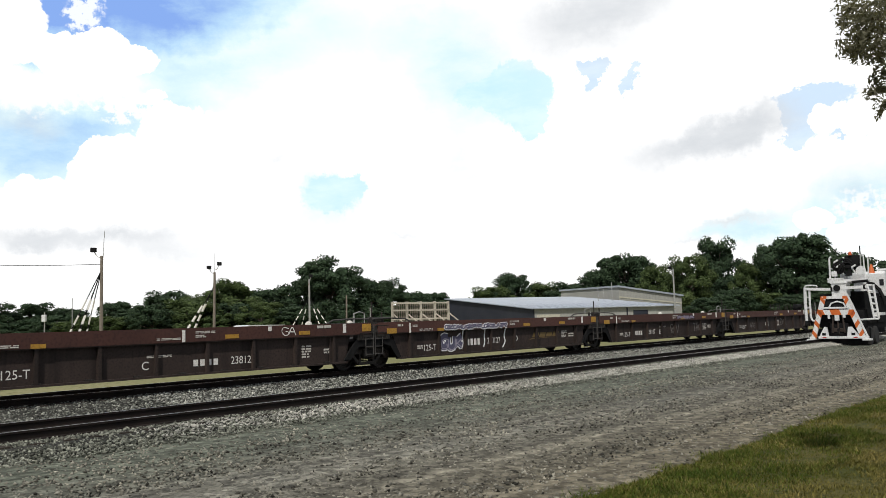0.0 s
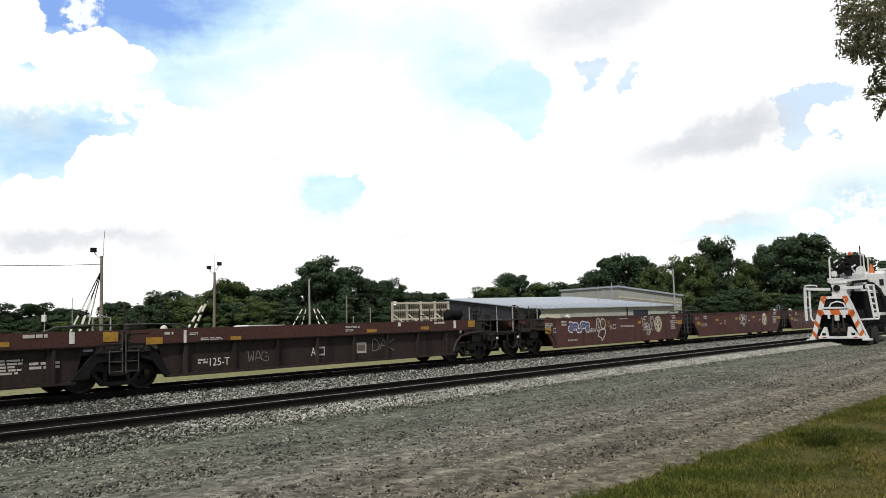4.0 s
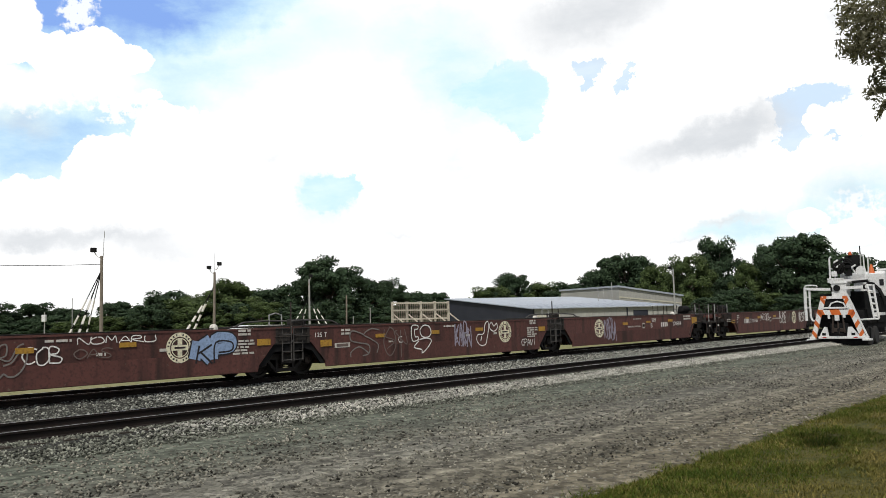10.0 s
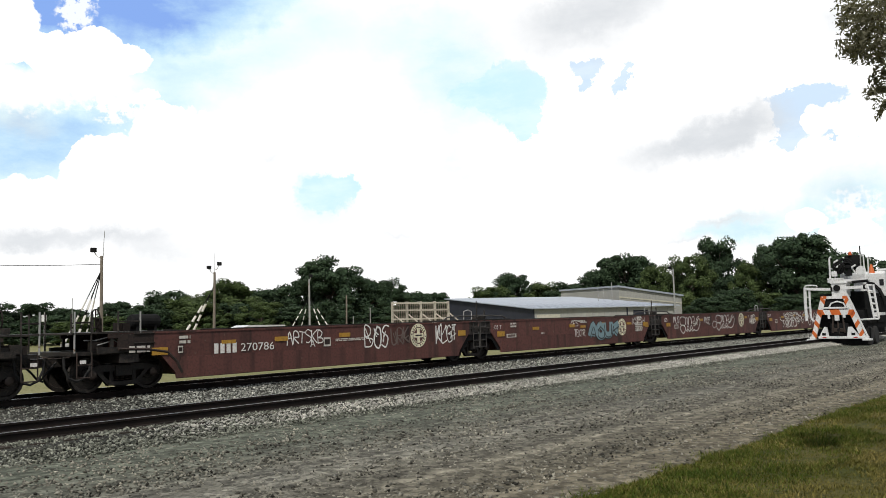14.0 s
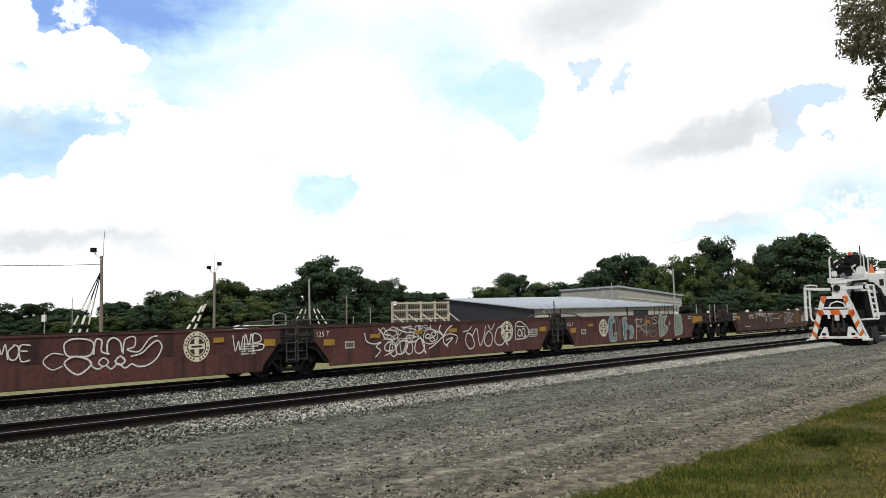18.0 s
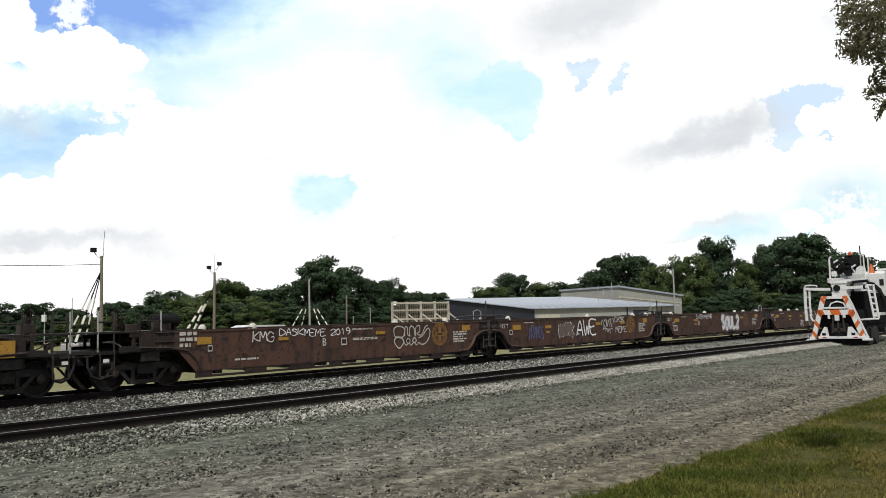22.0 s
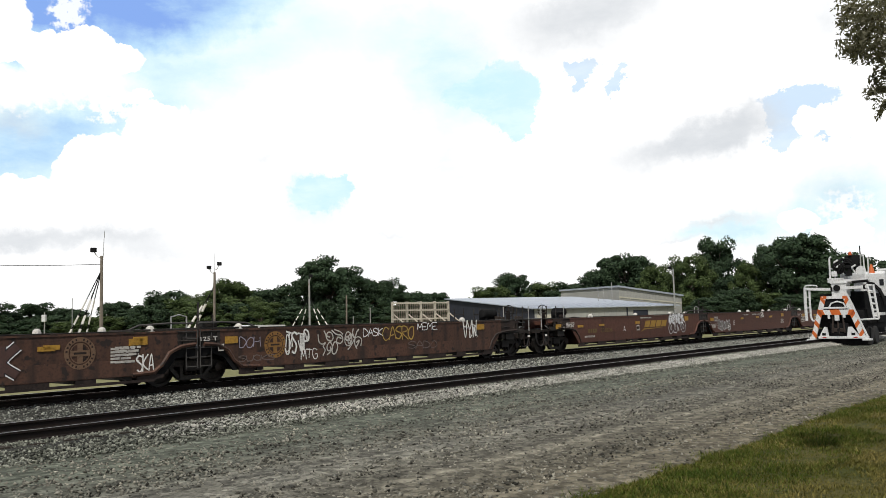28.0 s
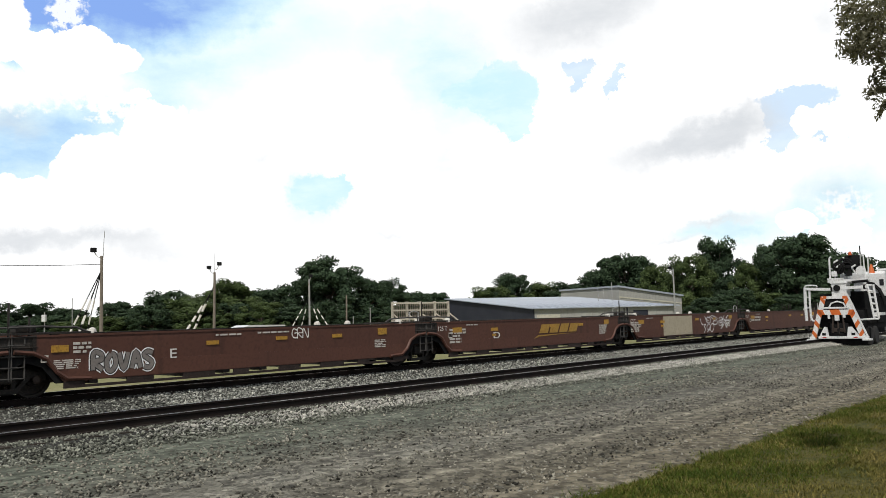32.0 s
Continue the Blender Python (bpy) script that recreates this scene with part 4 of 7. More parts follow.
def train():
    for ci, (start, style, label) in enumerate(CARS):
        for i in range(5):
            s = start + i * PITCH.get(ci, UNIT)
            UNITS.append((s, ci, i, well_unit(unit_pose(s, 0), style, i == 0, i == 4, label, "wells of the train")))
        for i in range(6):
            s = start + i * PITCH.get(ci, UNIT)
            ob, sets = bogie(along(s, TRAIN_TRACK, RAIL)) if not BOGIES else (copy_thing(BOGIES[0][1], along(s, TRAIN_TRACK, RAIL)), None)
            if sets is None:
                sets = [c for c in ob.children if c.name.startswith("wheelset")]
            BOGIES.append((s, ob, sets))


train()


# ---------------------------------------------------------------- trees
def crown_mesh(seed, count, clumps, squash=0.85, leaf=0.034):
    """A crown of unit width and height, foot at z = 0, made of many small leaf sprays round uneven clumps."""
    r = np.random.default_rng(seed)
    cs = []
    for i in range(clumps):
        a, h = r.uniform(0, 2 * np.pi), r.uniform(0.02, 0.93)
        wide = 0.46 * np.sin(np.pi * (0.22 + 0.72 * h)) ** 0.6
        d = wide * np.sqrt(r.uniform(0.05, 1)) * r.uniform(0.82, 1.08)
        cs.append((d * np.cos(a), d * np.sin(a), h, r.uniform(0.045, 0.12)))
    cs = np.array(cs)
    pick = r.integers(0, clumps, count)
    dirs = r.normal(size=(count, 3))
    dirs /= np.linalg.norm(dirs, axis=1)[:, None]
    rad = cs[pick, 3] * r.uniform(0.45, 1.25, count) ** 0.5
    p = cs[pick, :3] + dirs * rad[:, None] * np.array((1, 1, squash))
    t1 = np.cross(dirs + r.normal(0, 0.5, dirs.shape), r.normal(size=(count, 3)))
    t1 /= np.linalg.norm(t1, axis=1)[:, None]
    t2 = np.cross(t1, dirs)
    t2 /= np.linalg.norm(t2, axis=1)[:, None] + 1e-6
    sz = leaf * r.uniform(0.5, 1.2, (count, 1))
    quad = np.stack((p - t1 * sz, p - t2 * sz * 0.6, p + t1 * sz, p + t2 * sz * 0.6), 1)
    me = bpy.data.meshes.new("crown")
    me.vertices.add(count * 4)
    me.vertices.foreach_set("co", quad.astype(np.float32).ravel())
    me.loops.add(count * 4)
    me.loops.foreach_set("vertex_index", np.arange(count * 4, dtype=np.int32))
    me.polygons.add(count)
    me.polygons.foreach_set("loop_start", np.arange(0, count * 4, 4, dtype=np.int32))
    me.update(calc_edges=True)
    return me, cs


CROWNS = []
for i in range(6):
    me, cs = crown_mesh(20 + i, 26000, 95 + 10 * i, leaf=0.0200)
    sh = Shape()
    sh.tube([(0, 0, -0.12), (0.01, 0, 0.15), (0.0, 0.01, 0.40), (0.02, 0, 0.62)], [0.034, 0.028, 0.02, 0.008], 8)
    for c in cs[::5]:
        sh.tube([(0, 0, max(0.05, c[2] * 0.5)), (c[0] * 0.5, c[1] * 0.5, c[2] * 0.72), tuple(c[:3])], [0.012, 0.008, 0.003], 5)
    CROWNS.append((me, sh.mesh("trunk")))
LEAFED = {}


def tree(px, top, width, depth, tone, kind_i, label, name="tree"):
    """A tree whose top and width are seen at that bearing and depth."""
    fl = 784 / math.tan(radians(56.03) / 2)
    head = seen(px, depth, top)
    high, wide = head.z, width * depth / fl
    base = empty(name, Matrix.Translation((head.x, head.y, 0)) @ pose(0, 0, 0, 0, 0, (px * 37) % 360), label, "tree", "tree line behind the yard")
    crown, trunk = CROWNS[kind_i]
    key = (kind_i, tone)
    if key not in LEAFED:
        LEAFED[key] = crown.copy()
        LEAFED[key].materials.append(M_LEAF[tone])
    size = Matrix.Diagonal((wide, wide, high * 0.94, 1))
    part("trunk", trunk, M_BARK, base, m=Matrix.Translation((0, 0, high * 0.10)) @ size)
    part("crown", LEAFED[key], None, base, m=Matrix.Translation((0, 0, high * 0.06)) @ size)
    return base


TREES = [(-20, 535, 120, 120, 0), (62, 536, 100, 125, 0), (120, 545, 80, 130, 0), (205, 532, 70, 140, 0), (240, 545, 90, 120, 0), (292, 514, 120, 135, 0), (345, 522, 70, 130, 1), (408, 496, 130, 125, 1), (455, 512, 80, 140, 0), (486, 508, 60, 150, 0),
         (540, 492, 90, 150, 0), (580, 455, 158, 140, 0), (648, 494, 90, 145, 0), (682, 494, 90, 150, 0), (730, 516, 80, 160, 0), (768, 516, 70, 170, 0), (905, 484, 85, 175, 0), (868, 508, 40, 180, 0),
         (960, 500, 100, 170, 1), (1010, 500, 110, 165, 0), (1060, 476, 90, 160, 0), (1105, 448, 130, 160, 0), (1165, 470, 90, 150, 1), (1215, 450, 100, 140, 1), (1262, 421, 106, 150, 0), (1322, 464, 70, 135, 1), (1362, 431, 80, 150, 0), (1410, 410, 142, 130, 0), (1490, 448, 120, 140, 0), (1560, 455, 130, 150, 0)]


def tree_line():
    rng = random.Random(8)
    for i, (px, top, width, depth, tone) in enumerate(TREES):
        tree(px, top, width * 1.12, depth, tone, (i * 5 + 1) % 6, "dark green broadleaf tree in full summer leaf")
    for i in range(34):
        px = -40 + i * 50 + rng.uniform(-12, 12)
        if 770 < px < 860:
            continue
        tree(px, rng.uniform(558, 572) if px < 215 else rng.uniform(528, 545) if px < 850 else rng.uniform(505, 530), rng.uniform(90, 130), rng.uniform(112, 124) if px < 700 or px > 1240 else rng.uniform(150, 160), rng.choice((0, 0, 1)), rng.randrange(6), "low dense green tree of the hedgerow")


tree_line()


# ---------------------------------------------------------------- sleepers
def sleepers():
    sh = Shape().box(-0.115, 0.115, -1.32, 1.32, -0.16, 0.0, 0.012)
    me = sh.mesh("sleeper")
    me.materials.append(M_TIE)
    rng = random.Random(5)
    for base, lat in TRACKS:
        for i in range(150):
            s = 1.0 + i * 0.53 + rng.uniform(-0.03, 0.03)
            part("sleeper", me, None, base, m=along(s, lat, RAIL - 0.170 - rng.uniform(0, 0.012)) @ pose(0, 0, 0, 0, 0, rng.uniform(-1.2, 1.2)))


sleepers()


# ---------------------------------------------------------------- paint on the wagons
def flat(name, color, rough=0.6, wear=None):
    c2 = tuple(min(1, q * 1.15 + 0.01) for q in color)
    return surface(name, (color, c2, tuple(q * 0.72 + 0.012 for q in color)), rough, scale=2.5, fine=16, bump=0.0, spec=0.3)


PAINT = {"white": flat("spray_white", (0.80, 0.78, 0.74)), "bright": flat("spray_fresh_white", (0.88, 0.88, 0.88)), "pale": flat("spray_pale", (0.55, 0.52, 0.47)), "grey": flat("spray_grey", (0.20, 0.18, 0.165)), "dim": flat("spray_faded", (0.155, 0.115, 0.10)),
         "lilac": flat("spray_lilac", (0.34, 0.31, 0.38)), "purple": flat("spray_purple", (0.095, 0.09, 0.15)), "violet": flat("spray_violet", (0.25, 0.21, 0.30)), "blue": flat("spray_blue", (0.10, 0.12, 0.24)), "sky": flat("spray_sky_blue", (0.27, 0.37, 0.56)),
         "teal": flat("spray_teal", (0.20, 0.30, 0.33)), "mint": flat("spray_mint", (0.27, 0.34, 0.26)), "silver": flat("spray_silver", (0.78, 0.78, 0.80)), "yellow": flat("spray_yellow", (0.46, 0.30, 0.07)), "cream": flat("emblem_cream", (0.78, 0.73, 0.54)),
         "rust": flat("emblem_faded_gold", (0.26, 0.13, 0.035)), "faint": flat("emblem_ghost", (0.17, 0.10, 0.06)), "gold": flat("logo_gold", (0.36, 0.21, 0.04)), "dull": flat("logo_dull_gold", (0.15, 0.10, 0.035)), "ground": flat("spray_brown", (0.085, 0.045, 0.038)), "dome": flat("worn_pale_paint", (0.55, 0.53, 0.49)), "patch": flat("overpaint_cream", (0.42, 0.37, 0.27)), "ink": flat("spray_black", (0.02, 0.018, 0.02))}
# pen strokes of hand-painted letters in a unit square
PEN = {"A": "0,0 .5,1 1,0|.2,.4 .8,.4", "B": "0,0 0,1 .7,.9 .6,.55 0,.5 .9,.35 .8,.05 0,0", "C": "1,.85 .4,1 0,.5 .4,0 1,.15", "D": "0,0 .05,1 .7,.85 1,.45 .6,.05 0,0", "E": "1,1 0,1 .1,0 1,0|0,.5 .7,.55", "G": "1,.8 .4,1 0,.5 .4,0 1,.1 .95,.5 .55,.45",
       "H": "0,0 .05,1|.05,.5 .95,.55|1,1 .95,0", "I": ".5,0 .5,1", "J": ".1,1 1,1|.6,1 .6,.1 .2,0 0,.25", "K": "0,0 .05,1|1,1 .1,.45 1,0", "L": "0,1 .05,0 1,.05", "M": "0,0 .12,1 .5,.4 .88,1 1,0", "N": "0,0 .05,1 .95,0 1,1", "O": ".5,1 .05,.6 .15,.1 .6,0 1,.4 .85,.9 .5,1",
       "P": "0,0 .05,1 .8,.95 .9,.6 .05,.45", "R": "0,0 .05,1 .8,.95 .85,.6 .05,.5 1,0", "S": "1,.9 .4,1 .05,.75 .9,.35 .6,0 0,.1", "T": "0,1 1,.95|.5,1 .45,0", "U": "0,1 .1,.15 .5,0 .9,.15 1,1", "V": "0,1 .5,0 1,1", "W": "0,1 .25,0 .5,.6 .75,0 1,1", "X": "0,0 1,1|0,1 1,0",
       "Y": "0,1 .5,.5 1,1|.5,.5 .45,0", "0": ".5,1 .05,.5 .5,0 .95,.5 .5,1", "1": ".2,.8 .5,1 .5,0", "2": ".05,.8 .5,1 .95,.7 .05,0 1,.05", "4": ".7,0 .7,1 0,.35 1,.35", "9": ".9,.6 .4,.5 .1,.8 .5,1 .9,.85 .85,.4 .5,0", "Z": "0,1 1,.95 .05,.05 1,0", "F": "0,0 .05,1 1,.95|.05,.5 .7,.5", "_": ""}


def curve_points(pts, closed=False, n=5):
    """A smooth line through points."""
    pts = [Vector(p) for p in pts]
    out = []
    m = len(pts)
    for i in range(m if closed else m - 1):
        p0, p1, p2, p3 = (pts[(i + d) % m] if closed else pts[min(max(i + d, 0), m - 1)] for d in (-1, 0, 1, 2))
        for j in range(n):
            t = j / n
            out.append(0.5 * (2 * p1 + (p2 - p0) * t + (2 * p0 - 5 * p1 + 4 * p2 - p3) * t * t + (3 * p1 - p0 - 3 * p2 + p3) * t ** 3))
    if not closed:
        out.append(pts[-1])
    return out


# abstract forms of painted block letters in a unit square
BLOCKS = ["0,0 .05,.9 .9,.95 .95,.55 .2,.5", "1,.95 .15,1 .1,.55 .9,.45 .85,.02 0,.05", "0,1 .1,.1 .9,.05 1,1", ".05,0 .45,1 .95,0|.3,.35 .8,.3", "0,1 .95,.95 .15,.1 1,.02", "1,.9 .3,1 .02,.5 .3,.02 1,.12 .9,.5", "0,0 .1,1|.1,.5 .9,1|.3,.55 1,0", ".5,1 .05,.6 .2,.05 .8,.05 .95,.6 .5,.98"]


# flowing outline pieces in a unit square: smooth lines, a leading "o" closes the line
ART = {"star_letters": "o0,.85 .02,.55 .1,.5 .25,.52 .27,.88 .1,.98|o0,.32 .11,.5 .26,.3 .13,.0|.1,.5 .22,.42 .27,.2 .33,.12 .4,.2 .46,.1 .53,.24 .6,.1 .67,.2 .74,.12 .84,.14 .94,.32 1,.65 .95,.84 .87,.72 .78,.5 .66,.42|.28,.52 .3,.92 .36,.9 .36,.6 .44,.52|.42,.5 .42,.84 .48,.97 .55,.84 .57,.55|.58,.5 .6,.9 .7,.97 .7,.7 .62,.62 .75,.55 .86,.9 .95,.98|o.33,.3 .38,.42 .43,.3 .38,.18|o.5,.3 .55,.44 .6,.3 .55,.2",
       "long_scroll": "0,.82 .02,.55 .09,.45 .16,.5 .11,.36 .15,.22 .1,.02|.13,.95 .17,.8 .2,.62 .28,.55 .33,.66 .3,.85 .22,.88 .19,.76 .26,.7|.19,.04 .27,.16 .31,.36 .26,.5 .2,.4 .2,.22 .26,.2 .27,.34|o.31,.1 .32,.36 .38,.52 .43,.34 .38,.08|.3,.96 .4,.8 .52,.74 .55,.55 .48,.44 .41,.52 .44,.68 .52,.62|.36,.98 .48,.9 .56,.78|o.6,.62 .64,.84 .71,.84 .76,.62 .73,.4 .67,.34 .61,.42|o.62,.6 .65,.7 .68,.62 .65,.54|o.69,.7 .72,.76 .74,.66 .71,.6|o.67,.5 .7,.56 .73,.48 .69,.42|.83,.6 .78,.82 .8,1|.83,.6 .76,.76 .68,.88|.83,.6 .88,.84 .93,.96|.83,.6 .73,.32 .66,.18|.83,.6 .83,.36 .88,.2|.83,.6 .91,.66 .99,.56 .97,.3|.86,.26 .94,.52 .86,.44",
       "heart_script": "0,.7 .12,.74 .2,.9|o.06,.3 .1,.62 .2,.5 .24,.12 .14,.0|.2,.5 .3,.8 .34,.3 .38,.1 .46,.5 .5,.9|o.46,.3 .55,.66 .64,.5 .62,.14 .52,.06|o.7,.3 .76,.74 .88,.8 .96,.4 .88,.1 .76,.08|.86,.95 .9,.6 1,.04 .94,.2|.55,.95 .62,.72 .7,.98",
       "boxed_tag": "o0,.1 .02,.8 .3,1 .62,.9 1,.5 .84,.08 .1,.02|o.18,.25 .26,.55 .42,.5 .42,.2|o.52,.2 .54,.6 .74,.5 .68,.3 .78,.15|.1,.75 .4,.72 .7,.7",
       "outline_s": "1,.95 .7,1 .45,.8 .7,.62 .95,.4 .9,.1|.45,.8 .05,.95 0,.62 .3,.5 .62,.4 .62,.1 .4,.02|.62,.1 .3,.35 .02,.2 0,.0",
       "hook_pair": "o.0,.98 .3,1 .28,.88 .14,.86 .16,.62 .3,.6 .3,.5 .02,.48|o.4,.82 .58,1 .86,.96 .96,.74 .82,.58 .52,.6|.36,.5 .7,.54 .96,.46 .8,.22 .5,.02 .46,.14 .1,.24 .34,.46",
       "drop_tag": "o.02,.2 .06,.46 .34,.5 .42,.9 .56,1 .58,.7 .5,.3 .42,.04 .2,.0|.2,.2 .24,.4|o.62,.84 .74,.96 .84,.8 .98,.92 1,.7 .84,.58 .68,.66",
       "loose_script": "0,.6 .1,.95 .2,.5 .1,.3|.2,.8 .34,.98 .4,.6 .3,.45 .22,.62|.42,.95 .46,.5 .56,.9 .62,.5|.6,.95 .74,.98 .7,.7 .84,.6 .74,.44|.84,.95 .94,.98 1,.6|.1,.3 .3,.36 .6,.3 .9,.36|.3,.2 .4,.32 .5,.12 .6,.28 .7,.02"}
# solid pieces with a thin rim
FORMS = {"C": "0,.7 .2,1 .72,1 .8,.76 .56,.74 .5,.3 .6,.1 .74,.32 1,.35 .98,.02 .3,0 .1,.1", "R": "0,.92 .2,1 .44,.98 .36,.82 .56,.62 .88,.6 1,.42 .86,.04 .6,.05 .66,.35 .5,.5 .32,.4 .3,0 .08,.05 .05,.5",
         "K": "0,.1 .05,1 .6,.95 .95,1 .62,.62 .8,.5 1,.4 .86,.2 .3,0", "B": "0,0 .05,1 .6,1 .95,.95 1,.1 .3,0"}


def ribbon(sh, pts, wide, y, closed=False, lift=0.0):
    m = len(pts)
    v = []
    for i, p in enumerate(pts):
        a, b = (pts[(i - 1) % m], pts[(i + 1) % m]) if closed else (pts[max(i - 1, 0)], pts[min(i + 1, m - 1)])
        d = b - a
        d = d.normalized() if d.length > 1e-6 else Vector((1, 0))
        q = Vector((-d.y, d.x)) * wide / 2
        v += [(p.x + q.x, y - lift * i, p.y + q.y), (p.x - q.x, y - lift * i, p.y - q.y)]
    return sh.add(v, [(2 * i, 2 * i + 1, (2 * i + 3) % (2 * m), (2 * i + 2) % (2 * m)) for i in range(m if closed else m - 1)])


LETTERS = {}


def letters(text):
    if text not in LETTERS:
        cu = bpy.data.curves.new("lettering", "FONT")
        cu.body = text.replace("_", " ")
        cu.resolution_u = 3
        ob = new("lettering", cu)
        me = bpy.data.meshes.new_from_object(ob.evaluated_get(bpy.context.evaluated_depsgraph_get()))
        bpy.data.objects.remove(ob)
        xs, ys = [v.co.x for v in me.vertices], [v.co.y for v in me.vertices]
        LETTERS[text] = (me, min(xs), max(xs), min(ys), max(ys))
    return LETTERS[text]


def mark(ci, i, code, u0, z0, u1, z1, word=""):
    """One painted mark on the near side of a wagon, from (u0, z0) to (u1, z1)."""
    base = next(ob for s, c, k, ob in UNITS if (c, k) == (ci, i))
    kind, _, arg = code.partition(":")
    rng = random.Random(round(ci * 1000 + i * 100 + u0 * 37 + z0 * 11))
    y = -1.521 if ci else (-1.523 if z0 > 1.2 else -1.376)
    w, h = u1 - u0, z1 - z0
    sh = Shape()
    plane = lambda a0, b0, a1, b1, yy=y: sh.add([(a0, yy, b0), (a1, yy, b0), (a1, yy, b1), (a0, yy, b1)], [(0, 1, 2, 3)])
    if kind == "Y":
        part("reflector", sh.box(u0, u1, y - 0.004, y + 0.02, z0, z1), M_YELLOW, base, "yellow reflective panel")
    elif kind == "R":
        part("paint_patch", sh.box(u0, u1, y - 0.003, y + 0.02, z0, z1), PAINT["patch"], base, "cream patch of overpaint")
    elif kind == "W":
        part("white_panel", sh.box(u0, u1, y - 0.004, y + 0.02, z0, z1), M_WHITE, base, "white painted panel")
    elif kind == "P":
        plane(u0, z0, u1, z1, y + 0.001)
        part("data_plate", sh, PAINT["pale"], base, "pale data plate")
        sh = Shape()
        sh.add([(u0 + w * 0.12, y - 0.002, z0 + h * 0.2), (u1 - w * 0.12, y - 0.002, z0 + h * 0.2), (u1 - w * 0.12, y - 0.002, z1 - h * 0.2), (u0 + w * 0.12, y - 0.002, z1 - h * 0.2)], [(0, 1, 2, 3)])
        part("plate_field", sh, M_DARK if w < 0.4 else PAINT["dim"], base)
    elif kind[0] == "B":
        n = int(kind[1])
        for r in range(n):
            b0 = z0 + h * (n - 1 - r) / n + h * 0.12 / n
            a = u0
            while a < u1 - 0.02:
                b = min(u1, a + rng.uniform(0.10, 0.34))
                plane(a, b0, b, b0 + h * (0.62 if n > 1 else 0.8) / n)
                a = b + rng.uniform(0.025, 0.06)
            if n > 2 and r:
                u1 = u0 + w * rng.uniform(0.6, 1.0)
        tagged(part("stencil", sh, PAINT["pale"], base, "small white stencilled lines"), kind="stuff")
    elif kind in ("L", "M"):
        for k in range(4):
            a = u0 + w * (k + 0.08) / 4
            plane(a, z0, a + w * 0.17, z1)
        part("lettering_blocks", sh, M_WHITE if kind == "L" else PAINT["dull"], base, "four painted letter blocks")
    elif kind == "K":
        color = PAINT["gold"] if ci else PAINT["dull"]
        lean = h * 0.35
        for k in range(4):
            a = u0 + w * (0.12 + 0.88 * k / 4)
            b = a + w * 0.19
            sh.add([(a, y, z0 + h * 0.38), (b, y, z0 + h * 0.38), (b + lean, y, z1), (a + lean, y, z1)], [(0, 1, 2, 3)])
        sh.add([(u0, y, z0), (u0 + w * 0.1, y, z0 + h * 0.26), (u1 - w * 0.05, y, z0 + h * 0.30), (u0 + w * 0.12, y, z0 + h * 0.16)], [(0, 1, 2, 3)])
        part("painted_logo", sh, color, base, "slanted gold block emblem with a swoosh")
    elif kind in ("T", "D"):
        me, x0, x1, y0, y1 = letters(arg)
        m = Matrix.Translation((u0, y - 0.002, z0)) @ pose(0, 0, 0, 90) @ Matrix.Diagonal((w / (x1 - x0), h / (y1 - y0), 1, 1)) @ Matrix.Translation((-x0, -y0, 0))
        me = me.copy()
        part("lettering", me, M_WHITE if kind == "T" else PAINT["dull"], base, "painted lettering", m)
    elif kind == "C":
        cu, cz, r = (u0 + u1) / 2, (z0 + z1) / 2, min(w, h) / 2 if min(w, h) > 0.6 else 0.44
        r = max(r, 0.42)
        n = 40
        ring = lambda q: [(cu + q * math.cos(2 * math.pi * j / n), y, cz + q * math.sin(2 * math.pi * j / n)) for j in range(n)]
        sh.add(ring(r) + ring(r * 0.72), [(j, (j + 1) % n, (j + 1) % n + n, j + n) for j in range(n)])
        sh.add(ring(r * 0.64) + ring(r * 0.58), [(j, (j + 1) % n, (j + 1) % n + n, j + n) for j in range(n)])
        q = r * 0.58
        plane(cu - q * 0.30, cz - q, cu + q * 0.30, cz + q)
        plane(cu - q, cz - q * 0.30, cu - q * 0.30, cz + q * 0.30)
        plane(cu + q * 0.30, cz - q * 0.30, cu + q, cz + q * 0.30)
        part("emblem", sh, PAINT[arg], base, "round emblem with a cross")
        sh = Shape()
        for j in range(22):
            a = 2 * math.pi * (j + 0.5) / 22
            if j % 11 in (0, 5):
                continue
            c, s = math.cos(a), math.sin(a)
            ribbon(sh, [Vector((cu + r * 0.79 * c, cz + r * 0.79 * s)), Vector((cu + r * 0.92 * c, cz + r * 0.92 * s))], r * 0.10, y - 0.003)
        sh.add([(cu - q * 0.7, y - 0.003, cz - q * 0.11), (cu + q * 0.7, y - 0.003, cz - q * 0.11), (cu + q * 0.7, y - 0.003, cz + q * 0.11), (cu - q * 0.7, y - 0.003, cz + q * 0.11)], [(0, 1, 2, 3)])
        part("emblem_lettering", sh, M_DARK, base, "dark lettering bars on the emblem")
    elif kind == "GS":
        ribbon(sh, curve_points([(u1, z1), ((u0 + u1) / 2, z0 + h * 0.6), (u0 + w * 0.7, z0 + h * 0.3), (u0, z0)]), 0.07, y - 0.001)
        part("graffiti", sh, PAINT["bright"], base, "white sprayed stroke")
    elif kind == "G":
        n = max(1, len(word))
        cell = w / n
        thick = min(0.055, max(0.028, h * 0.09)) * (1.5 if arg == "bright" and h > 0.5 else 1)
